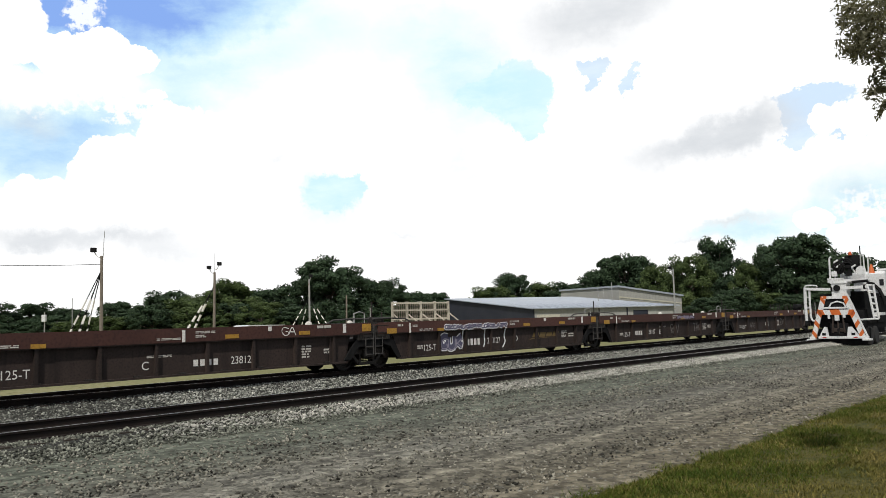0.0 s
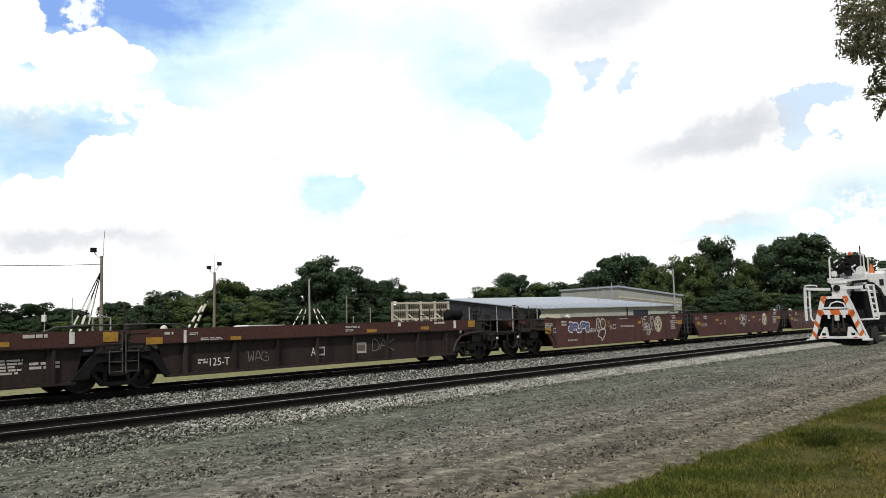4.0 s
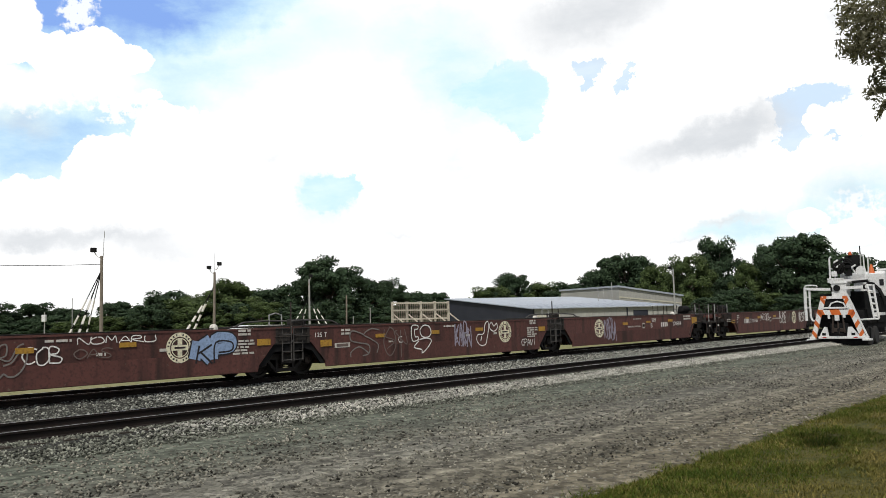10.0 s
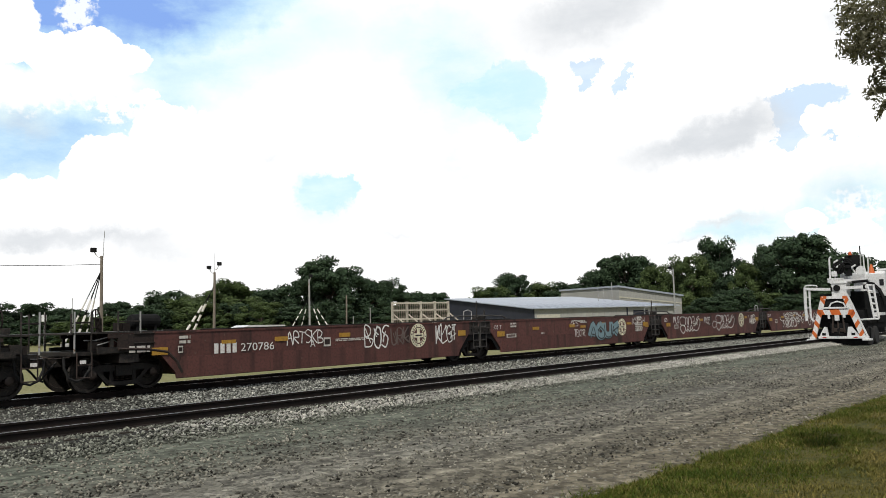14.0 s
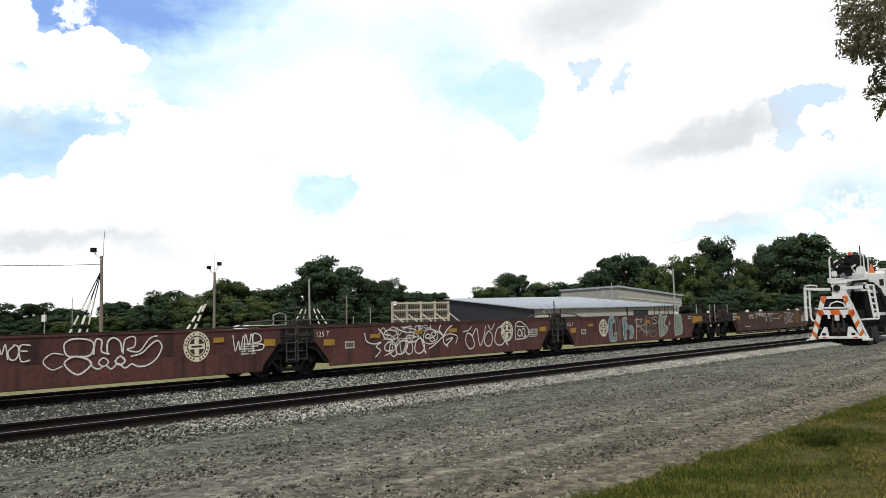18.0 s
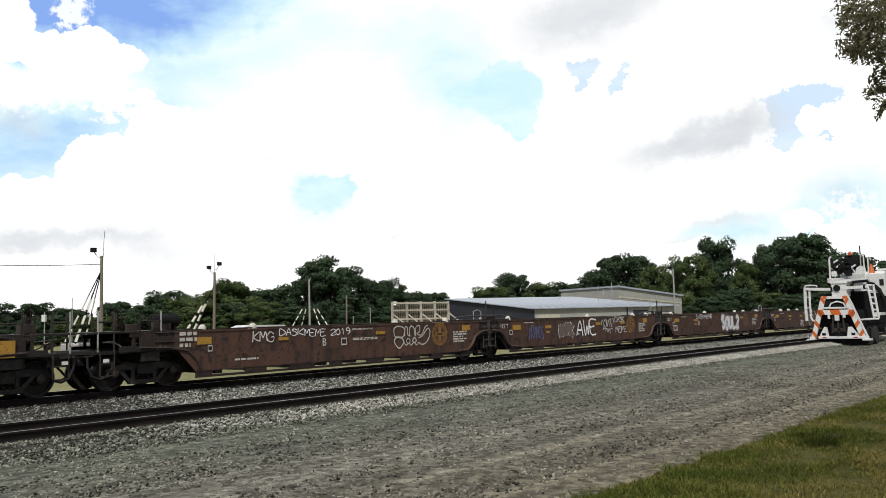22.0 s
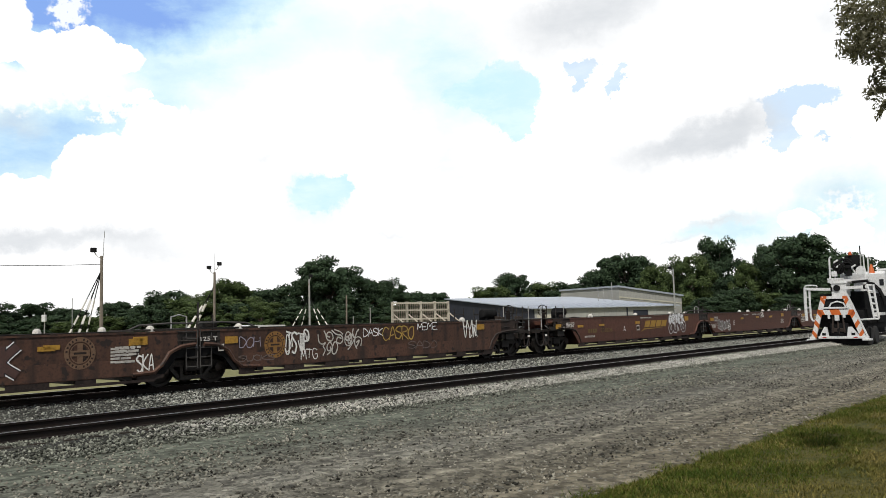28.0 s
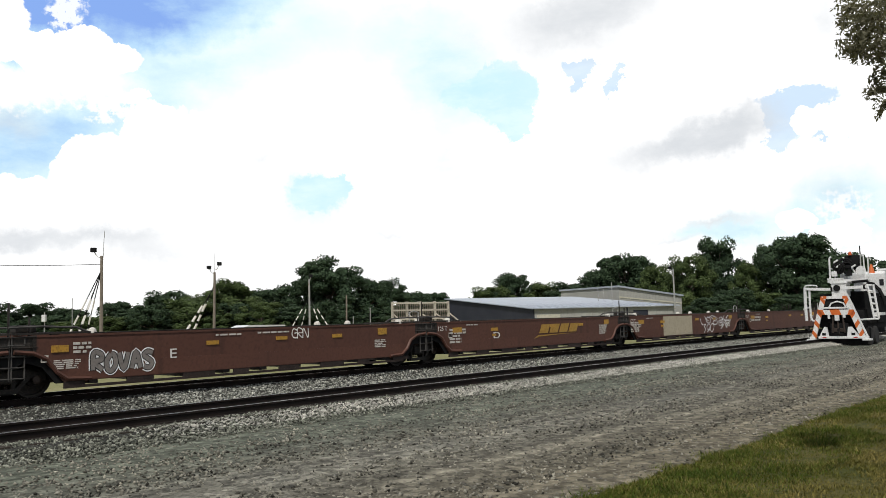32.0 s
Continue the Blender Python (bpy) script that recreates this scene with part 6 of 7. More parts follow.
    mark(3, 1, "S:pale", 8.95, 0.75, 10.2, 1.5, "loose_script")
    mark(3, 1, "G:bright", 10.29, 1.34, 11.28, 1.58, "DASK")
    mark(3, 1, "G:bright", 10.33, 0.81, 11.48, 1.08, "MEME")
    mark(3, 1, "C:rust", 11.42, 0.72, 12.36, 1.58)
    mark(3, 2, "G:bright", 4.4, 1.31, 5.5, 1.55, "DASK")
    mark(3, 2, "G:bright", 5.53, 1.32, 6.62, 1.53, "MEME")
    mark(3, 2, "T:D", 4.65, 0.94, 4.84, 1.18)
    mark(3, 2, "V:silver", 7.9, 0.55, 10.6, 1.5, "SOUL2")
    mark(3, 2, "C:faint", 11.2, 0.72, 12.1, 1.57)
    mark(3, 2, "P", 1.46, 0.69, 1.94, 1.0)
    mark(3, 3, "G:white", 6.37, 0.48, 7.0, 0.92, "GYAS")
    mark(3, 3, "V:ground", 8.1, 0.55, 10.3, 1.5, "UFAK")
    mark(3, 3, "C:faint", 11.31, 0.72, 12.29, 1.48)
    mark(3, 3, "Y", 6.35, 1.16, 6.79, 1.27)
    mark(3, 3, "Y", 8.31, 1.18, 8.75, 1.3)
    mark(3, 3, "Y", 10.72, 1.19, 11.16, 1.31)
    mark(3, 3, "B5", 12.63, 0.78, 13.33, 1.22)
    mark(3, 3, "Y", 13.16, 1.24, 13.56, 1.42)
    mark(3, 3, "G:white", 13.38, 0.51, 13.9, 0.96, "SKA")
    mark(3, 3, "B1", 7.07, 1.41, 7.98, 1.47)
    mark(3, 4, "T:125_T", 0.03, 1.28, 0.6, 1.4)
    mark(3, 4, "Y", 0.88, 1.17, 1.32, 1.38)
    mark(3, 4, "P", 0.63, 0.96, 0.83, 1.17)
    mark(3, 4, "G:lilac", 1.38, 1.03, 2.16, 1.33, "DOH")
    mark(3, 4, "G:dim", 1.34, 0.6, 2.71, 0.77, "SUCKS")
    mark(3, 4, "C:rust", 2.31, 0.67, 3.15, 1.46)
    mark(3, 4, "G:white", 3.13, 0.78, 4.12, 1.43, "JSTP")
    mark(3, 4, "G:white", 3.75, 0.54, 4.46, 0.87, "MTG")
    mark(3, 4, "S:pale", 4.5, 0.6, 6.5, 1.49, "long_scroll")
    mark(3, 4, "G:bright", 6.56, 1.19, 7.55, 1.46, "DASK")
    mark(3, 4, "G:yellow", 7.54, 1.02, 9.19, 1.48, "CASRO")
    mark(3, 4, "G:bright", 9.38, 1.33, 10.51, 1.57, "MEME")
    mark(3, 4, "G:white", 12.06, 0.92, 12.96, 1.61, "VYW")
    mark(3, 4, "Y", 12.97, 1.25, 13.46, 1.46)
    mark(3, 4, "G:dim", 8.86, 0.65, 10.49, 0.91, "SADO")
    mark(4, 0, "Y", -0.53, 1.11, -0.11, 1.33)
    mark(4, 0, "P", 0.02, 1.0, 0.19, 1.2)
    mark(4, 0, "B5", 0.32, 1.1, 1.02, 1.4)
    mark(4, 0, "Y", 1.34, 1.13, 1.8, 1.25)
    mark(4, 0, "Y", 3.29, 1.15, 3.74, 1.25)
    mark(4, 0, "M", 2.22, 0.85, 3.06, 1.04)
    mark(4, 0, "D:238806", 3.37, 0.85, 4.52, 1.04)
    mark(4, 0, "T:A", 5.62, 0.83, 5.87, 1.1)
    mark(4, 0, "P", 7.03, 0.84, 7.33, 1.11)
    mark(4, 0, "Y", 6.95, 1.18, 7.38, 1.31)
    mark(4, 0, "K", 7.5, 0.77, 10.41, 1.33)
    mark(4, 0, "B1", 7.46, 1.45, 8.7, 1.52)
    mark(4, 0, "V:silver", 10.75, 1.08, 12.6, 1.62, "OZTES")
    mark(4, 0, "V:ground", 10.7, 0.6, 12.75, 1.2, "OUYO")
    mark(4, 0, "Y", 12.76, 1.24, 13.2, 1.48)
    mark(4, 0, "B2", 1.9, 0.63, 2.82, 0.72)
    mark(4, 1, "Y", 1.06, 1.15, 1.5, 1.33)
    mark(4, 1, "P", 0.8, 0.91, 0.99, 1.09)
    mark(4, 1, "B3", 1.62, 1.1, 2.1, 1.42)
    mark(4, 1, "B5", 1.12, 0.72, 1.82, 0.97)
    mark(4, 1, "V:grey", 2.1, 0.56, 3.9, 1.14, "ROVAS")
    mark(4, 1, "T:E", 4.4, 0.84, 4.61, 1.1)
    mark(4, 1, "Y", 5.6, 1.16, 6.01, 1.28)
    mark(4, 1, "Y", 8.14, 1.21, 8.58, 1.32)
    mark(4, 1, "Y", 10.5, 1.2, 10.94, 1.32)
    mark(4, 1, "B1", 5.9, 1.41, 6.81, 1.47)
    mark(4, 1, "B1", 7.42, 1.43, 8.64, 1.49)
    mark(4, 1, "G:white", 8.76, 1.23, 9.44, 1.54, "GRN")
    mark(4, 1, "B5", 12.49, 0.78, 13.06, 1.07)
    mark(4, 1, "Y", 12.68, 1.23, 13.1, 1.46)
    mark(4, 2, "T:D", 4.23, 0.86, 4.68, 1.12)
    mark(4, 2, "K", 7.13, 0.72, 10.76, 1.36)
    mark(4, 2, "B5", 1.42, 0.75, 2.41, 1.35)
    mark(4, 3, "R", 4.4, 0.45, 7.97, 1.52)
    mark(4, 3, "S:bright", 9.13, 0.45, 13.4, 1.5, "long_scroll")
    mark(4, 3, "B5", 0.75, 0.75, 1.88, 1.3)
    mark(4, 4, "B2", 1.63, 1.0, 3.2, 1.35)

paint_marks()


def small_fittings():
    """Container guides, walkway cones and a few fittings along the tops."""
    rng = random.Random(12)
    for s, ci, i, base in UNITS:
        for u in (1.45, 3.0 + rng.uniform(-0.6, 0.6), UNIT - 3.1 + rng.uniform(-0.5, 0.5), UNIT - 1.5):
            for y in (-1.38, 1.38):
                if rng.random() < (0.06 if ci < 1 else 0.12 if ci < 3 else 0.42):
                    part("corner_guide", Shape().turned([(0.13, 0.0), (0.125, 0.06), (0.105, 0.12), (0.05, 0.165), (0.0, 0.17)], (u, y, 1.60), 7, "z"), PAINT["dome"], base, "pale domed container guide")
        part("top_pipe", Shape().rod((2.2, -1.46, 1.625), (UNIT - 2.4, -1.46, 1.625), 0.018, 6), M_GREASE, base, "thin air pipe along the top")
        lock = Shape()
        for u in (1.2, UNIT - 1.2):
            lock.box(u - 0.10, u + 0.10, -1.44, -1.30, 1.60, 1.66)
        part("lock_box", lock, M_GREASE, base)


small_fittings()


# ---------------------------------------------------------------- maintenance truck beside the siding
def boom_truck(m):
    """Rail maintenance truck seen from behind; x runs forward, y to its left side, z up."""
    t = empty("boom_truck", m, "white rail maintenance truck with orange-striped rear frame", "truck")
    c = -0.15                                        # middle of the body
    part("chassis", Shape().box(0.15, 8.6, c - 0.45, c + 0.45, 0.55, 0.88).box(0.3, 0.6, c - 1.1, c + 1.1, 0.50, 0.78), M_BLACK, t)

    def plank(a, b, wide, x0, x1):
        """A flat bar across the rear from (y, z) a to b."""
        d = Vector((b[0] - a[0], b[1] - a[1])).normalized()
        q = Vector((-d.y, d.x)) * wide / 2
        ring = [(a[0] - q.x, a[1] - q.y), (a[0] + q.x, a[1] + q.y), (b[0] + q.x, b[1] + q.y), (b[0] - q.x, b[1] - q.y)]
        return [(x, y, z) for x in (x0, x1) for y, z in ring]
    hexa = [(0, 1, 2, 3), (7, 6, 5, 4), (0, 4, 5, 1), (1, 5, 6, 2), (2, 6, 7, 3), (3, 7, 4, 0)]

    def striped(name, a, b, wide, marks, label):
        """A white bar with slanting orange stripes; marks: places from 0 to 1 along it."""
        bar = part(name, Shape().add(plank(a, b, wide, -0.05, 0.05), hexa), M_TRUCK, t, label)
        a, b = Vector(a), Vector(b)
        d = (b - a).normalized()
        q = Vector((-d.y, d.x)) * (wide / 2 + 0.004)
        for f0, f1, slant in marks:
            p0, p1 = a.lerp(b, f0), a.lerp(b, f1)
            s = d * slant
            ring = [p0 - q - s, p0 + q + s, p1 + q + s, p1 - q - s]
            part("stripe", Shape().add([(x, p.x, p.y) for x in (-0.056, 0.056) for p in ring], hexa), M_ORANGE, bar, "orange warning stripe")
        return bar
    striped("frame_leg", (1.22, 0.42), (0.56, 2.72), 0.26, ((0.06, 0.15, -0.10), (0.30, 0.40, -0.10), (0.56, 0.66, -0.10), (0.88, 0.97, -0.10)), "white A-frame leg with orange stripes")
    striped("frame_leg", (-1.36, 0.46), (-0.56, 2.72), 0.26, ((0.05, 0.14, 0.10), (0.28, 0.38, 0.10), (0.52, 0.62, 0.10), (0.86, 0.95, 0.10)), "white A-frame leg with orange stripes")
    part("edge_rail", Shape().add(plank((-1.60, 0.46), (-0.68, 2.86), 0.085, -0.07, 0.02), hexa), M_TRUCK, t, "bright white outer rail of the frame")
    striped("cross_bar", (0.62, 2.70), (-0.70, 2.67), 0.15, ((0.02, 0.17, 0.0), (0.80, 0.97, 0.0)), "white top bar with orange ends")
    part("thin_bar", Shape().add(plank((0.60, 2.12), (-0.76, 2.10), 0.09, -0.06, 0.02), hexa), M_TRUCK, t)
    striped("chevron_bar", (0.86, 1.88), (-0.98, 1.85), 0.28, ((0.0, 0.15, 0.06), (0.34, 0.62, 0.05), (0.84, 0.99, -0.06)), "white bar with orange chevrons")
    arch = Shape()
    arch.tube([(-0.02, 0.30, 2.14), (-0.02, 0.18, 2.36), (-0.02, -0.15, 2.46), (-0.02, -0.46, 2.36), (-0.02, -0.58, 2.12)], 0.045, 6)
    part("arch_bar", arch, M_TRUCK, t, "white bent bar under the top")
    part("dark_panel", Shape().box(0.03, 0.08, -0.75, 0.55, 2.15, 2.64), M_BLACK, t, "dark panel behind the upper bars")
    part("hanger", Shape().box(-0.04, 0.03, -0.20, 0.04, 1.40, 1.74, 0.01).box(-0.04, 0.03, -0.52, -0.38, 1.55, 1.74, 0.01).box(-0.04, 0.03, 0.28, 0.40, 1.50, 1.74, 0.01), M_TRUCK, t, "white hanger plates under the chevrons")
    # stabiliser beam, plates and feet
    part("rear_beam", Shape().box(-0.08, 0.14, -1.60, 0.95, 0.40, 0.53, 0.02), M_TRUCK, t, "white rear stabiliser beam")
    for y0, y1, top in ((0.90, 0.40, 0.62), (-1.20, -0.54, -0.80)):
        plate = [(y0, 0.53), (y1, 0.53), (y1 * 0.7 + top * 0.3, 1.04), (top, 1.06)]
        part("gusset", Shape().add([(x, y, z) for x in (-0.04, 0.04) for y, z in plate], hexa), M_TRUCK, t, "white gusset plate")
        mid = (y0 + y1) / 2
        part("gusset_hole", Shape().box(-0.046, -0.040, mid - 0.10, mid + 0.10, 0.58, 0.72), M_BLACK, t)
    for y in (1.33, -1.55):
        part("beam_foot", Shape().box(-0.20, 0.25, y - 0.22, y + 0.22, 0.30, 0.40, 0.02).box(-0.06, 0.10, y - 0.08, y + 0.08, 0.38, 0.52), M_TRUCK, t, "white stabiliser foot")
    for k in (0.62, -0.98):
        part("tail_lamp", Shape().box(-0.09, -0.05, k - 0.10, k + 0.10, 0.44, 0.50), flat("red_lamp_lens", (0.35, 0.02, 0.015)), t, "red tail lamp")
    # machinery inside the frame
    part("machinery_box", Shape().box(0.12, 1.0, -0.58, 0.34, 0.60, 1.25, 0.05), M_BLACK, t, "dark hydraulic pump housing")
    part("machinery_box", Shape().box(0.25, 1.4, -0.72, 0.54, 1.28, 1.72, 0.05), M_BLACK, t, "dark hydraulic pump housing")
    part("machinery_box", Shape().box(0.5, 2.2, -1.3, 1.0, 1.0, 1.95, 0.05), M_BLACK, t, "dark hydraulic equipment")
    part("machinery_box", Shape().box(0.8, 2.2, -1.35, -0.15, 1.95, 3.0, 0.05), M_BLACK, t, "dark hydraulic equipment")
    part("machinery_box", Shape().box(0.9, 2.0, -0.1, 0.75, 1.95, 2.6, 0.05), M_BLACK, t, "dark hydraulic equipment")
    for y, z in ((0.20, 1.34), (-0.10, 1.30), (-0.42, 1.36)):
        part("hydraulic_cylinder", Shape().rod((0.06, y, z - 0.62), (0.09, y * 0.8, z + 0.36), 0.05, 10), M_TREAD, t, "grey hydraulic cylinder")
    for y in (0.05, -0.30):
        part("valve_bank", Shape().box(0.06, 0.16, y - 0.12, y + 0.12, 0.78, 0.98, 0.015), M_TREAD, t, "grey valve bank")
    part("tow_hook", Shape().tube([(-0.05, c, 0.95), (-0.22, c, 0.92), (-0.24, c, 0.72), (-0.1, c, 0.66)], 0.045, 8), M_BLACK, t)
    # turret and arms
    part("turret", Shape().prism([(0.0, 2.74), (0.80, 2.74), (0.80, 3.48), (0.0, 3.48)], -0.66, 0.11), M_TRUCK, t, "white boom turret")
    part("turret_cap", Shape().box(-0.05, 0.86, -0.72, 0.17, 3.44, 3.52, 0.02), M_TRUCK, t)
    part("pivot_ring", Shape().turned([(0.105, -0.05), (0.175, -0.05), (0.175, 0.03), (0.105, 0.03)], (-0.02, -0.17, 3.20), 20, "x"), M_BLACK, t, "black pivot ring on the turret")
    part("pivot_pin", Shape().turned([(0.0, -0.04), (0.085, -0.04), (0.085, 0.02), (0.0, 0.02)], (-0.02, -0.17, 3.20), 16, "x"), M_TRUCK, t)
    arm_a = part("outrigger_arm", Shape().add(plank((1.50, 3.22), (0.08, 3.14), 0.15, 0.0, 0.20), hexa), M_TRUCK, t, "white horizontal outrigger arm")
    part("arm_clamp", Shape().box(-0.03, 0.23, 0.06, 0.16, 3.02, 3.26, 0.01), M_BLACK, arm_a, "black clamp")
    arm_b = part("outrigger_arm", Shape().add(plank((-0.30, 3.18), (-1.72, 3.22), 0.17, -0.02, 0.18), hexa), M_TRUCK, t, "white horizontal outrigger arm")
    part("arm_clamp", Shape().box(-0.05, 0.21, -1.62, -1.52, 3.08, 3.34, 0.01), M_BLACK, arm_b, "black clamp")
    fr = Shape()
    fr.tube([(0.1, 1.55, 3.30), (0.1, 1.58, 2.4), (0.1, 1.57, 1.42)], 0.085, 8)
    fr.tube([(0.1, 1.32, 3.20), (0.1, 1.34, 2.4), (0.1, 1.32, 1.60), (0.1, 1.24, 1.42), (0.1, 1.02, 1.37)], 0.06, 8)
    fr.tube([(0.1, 1.57, 3.25), (0.1, 1.54, 3.40), (0.1, 1.3, 3.42), (0.1, 0.92, 3.39), (0.1, 0.90, 3.30)], 0.04, 8)
    for z in (2.75, 2.15):
        fr.box(0.06, 0.14, 1.32, 1.58, z - 0.03, z + 0.03)
    part("drop_frame", fr, M_TRUCK, t, "white drop frame of the outrigger")
    lad = Shape()
    lad.tube([(0.1, -1.70, 3.36), (0.1, -1.80, 2.6), (0.1, -1.94, 1.5)], 0.06, 8)
    lad.tube([(0.1, -2.00, 3.32), (0.1, -2.06, 2.6), (0.1, -2.17, 1.46)], 0.06, 8)
    for i in range(6):
        f = (i + 0.2) / 5.6
        lad.rod((0.1, -1.70 - 0.24 * f, 3.36 - 1.86 * f), (0.1, -2.00 - 0.17 * f, 3.33 - 1.86 * f), 0.05, 6)
    lad.rod((0.1, -2.17, 1.46), (0.1, -1.24, 1.43), 0.05, 8)
    part("drop_ladder", lad, M_TRUCK, t, "white slanting ladder of the outrigger")
    # operator's platform
    part("platform", Shape().box(0.0, 1.6, -0.95, 0.30, 3.52, 3.66, 0.02).box(-0.02, 0.30, -0.5, 0.30, 3.66, 3.76, 0.01), M_TRUCK, t, "white operator platform")
    part("side_tray", Shape().add(plank((-0.55, 3.48), (-1.75, 3.66), 0.16, 0.1, 0.9), hexa), M_TRUCK, t, "white sloping side tray")
    part("tray_roller", Shape().rod((0.05, -0.95, 3.50), (0.05, -1.75, 3.54), 0.07, 10), M_BLACK, t, "black rollers")
    rails = (((0.05, 0.16, 3.55), (0.05, 0.14, 4.88)), ((0.05, 0.14, 4.88), (0.05, 0.04, 4.96)), ((0.05, 0.14, 4.30), (0.6, 0.10, 4.30)), ((0.7, 0.05, 3.6), (0.7, 0.05, 4.7)), ((0.2, -1.60, 3.6), (0.2, -1.58, 5.02)), ((0.2, -1.78, 3.6), (0.2, -1.80, 4.85)), ((0.2, -1.42, 4.3), (0.2, -1.44, 5.05)))
    for i, (a, b) in enumerate(rails):
        part("platform_rail", Shape().rod(a, b, 0.05 if i < 2 else 0.035, 8), M_TRUCK if i != 6 else M_GALV, t, "white rail of the operator platform")
    part("control_box", Shape().box(0.1, 0.4, -0.18, 0.10, 3.86, 4.14, 0.03), M_TRUCK, t, "white control box")
    seat = part("operator_seat", Shape().box(0.45, 0.62, -1.32, -0.56, 4.45, 5.0, 0.06).box(0.2, 0.7, -1.28, -0.60, 4.28, 4.45, 0.05), M_BLACK, t, "black operator seat")
    part("armrest", Shape().rod((0.3, -0.52, 4.6), (0.5, -0.48, 4.9), 0.05, 8), M_TRUCK, seat)
    part("hose_reel", Shape().turned([(0.10, -0.10), (0.24, -0.10), (0.24, -0.06), (0.12, -0.05), (0.12, 0.05), (0.24, 0.06), (0.24, 0.10), (0.10, 0.10)], (0.25, -1.40, 4.12), 18, "x"), M_TRUCK, t, "white hose reel")
    part("hose_guide", Shape().tube([(0.2, -0.95, 4.30), (0.2, -1.1, 4.05), (0.2, -1.35, 3.95), (0.2, -1.55, 4.02), (0.2, -1.62, 4.25)], 0.05, 6), M_TRUCK, t, "white bent hose guide")
    part("valve_block", Shape().box(0.2, 0.6, -0.55, -0.12, 4.05, 4.32, 0.03).box(0.2, 0.5, -0.9, -0.6, 3.86, 4.1, 0.03).box(0.25, 0.6, -1.1, -0.75, 4.1, 4.3, 0.03), M_BLACK, t, "black control valve block")
    rng = random.Random(4)
    for i in range(11):
        y0, y1 = rng.uniform(-0.1, -0.6), rng.uniform(0.0, -1.4)
        part("hydraulic_hose", Shape().tube(curve_points_3((0.05 + rng.uniform(0, 0.4), y0, 4.0), (0.05, y0 + rng.uniform(-0.3, 0.3), 4.45), (0.25, (y0 + y1) / 2, 4.6 + rng.uniform(-0.1, 0.25)), (0.3, y1, 4.1)), 0.04, 6), M_BLACK, t, "black hydraulic hose")
    for y, z in ((-0.08, 4.62), (-0.20, 4.36), (-0.98, 4.30)):
        part("hose_fitting", Shape().rod((0.08, y, z), (0.08, y - 0.22, z + 0.14), 0.05, 8), M_TRUCK, t, "white hose fitting")
    part("boom", Shape().box(0.9, 6.0, -0.55, -0.15, 3.70, 4.08, 0.04), M_TRUCK, t, "white folded boom")
    part("beacon", Shape().turned([(0.09, 0), (0.09, 0.14), (0.05, 0.20), (0.0, 0.21)], (0.4, -0.86, 5.0), 12, "z"), flat("orange_beacon", (0.45, 0.08, 0.02)), t, "orange beacon")
    part("antenna", Shape().rod((0.5, -1.36, 4.9), (0.5, -1.36, 5.5), 0.028, 6), M_BLACK, t)
    part("warning_cone", Shape().turned([(0.20, 0.0), (0.17, 0.04), (0.05, 0.5), (0.0, 0.5)], (3.0, -1.32, 4.05), 14, "z"), M_ORANGE, t, "orange cone on the body")
    # crew cab and body ahead
    part("body", Shape().prism([(1.0, 0.9), (6.6, 0.9), (6.6, 2.9), (1.0, 2.9)], c - 1.15, c + 1.15), M_BLACK, t, "dark equipment body")
    for i in range(4):
        part("body_locker", Shape().box(1.3 + i * 1.1, 2.3 + i * 1.1, c - 1.20, c - 1.13, 1.2, 2.5, 0.02), M_BLACK, t, "locker door on the body side")
    cab = part("cab", Shape().prism([(4.6, 2.75), (7.8, 2.75), (7.8, 3.9), (7.3, 4.2), (4.9, 4.22), (4.6, 4.05)], c - 1.5, c + 0.2), M_TRUCK, t, "white crane cab behind the boom")
    part("cab_window", Shape().box(4.9, 5.6, c - 1.515, c - 1.49, 3.3, 3.75).box(5.9, 6.8, c - 1.515, c - 1.49, 3.3, 3.75).box(4.585, 4.61, c - 1.43, c - 1.2, 3.35, 3.72), M_GLASS, cab, "dark cab window")
    part("light_bar", Shape().box(5.0, 5.2, c - 1.5, c - 1.0, 4.24, 4.36, 0.02), M_TRUCK, cab, "white roof light bar")
    part("fender_arc", Shape().tube([(4.45, c - 0.55, 3.55), (4.45, c - 0.9, 3.45), (4.45, c - 1.2, 3.1), (4.45, c - 1.4, 2.6), (4.45, c - 1.45, 2.2)], 0.10, 8), M_BLACK, t, "black curved hose guard")
    part("side_step", Shape().box(2.4, 3.6, c - 1.62, c - 1.2, 1.62, 1.78, 0.02), M_TRUCK, t, "pale side step")
    for x in (1.5, 2.75, 7.8):
        for k in (-1, 1):
            wheel = part("wheel", Shape().turned([(0.26, -0.16), (0.46, -0.17), (0.53, -0.10), (0.53, 0.10), (0.46, 0.17), (0.26, 0.16)], (0, 0, 0), 24, "y"), M_RUBBER, t, "black tyre", pose(x, c + k * 1.12, 0.50), smooth=False)
            part("rim", Shape().turned([(0.0, k * 0.10), (0.14, k * 0.14), (0.26, k * 0.15), (0.26, k * -0.1), (0.0, k * -0.1)], (0, 0, 0), 18, "y"), M_BLACK, wheel)
            part("hub_cap", Shape().turned([(0.0, k * 0.155), (0.10, k * 0.15), (0.10, k * 0.12), (0.0, k * 0.12)], (0, 0, 0), 14, "y"), M_TRUCK, wheel, "pale hub cap")
    for k in (-1, 1):
        part("mud_flap", Shape().box(0.85, 0.88, c + k * 1.05 - 0.35, c + k * 1.05 + 0.35, 0.08, 0.95), M_RUBBER, t)
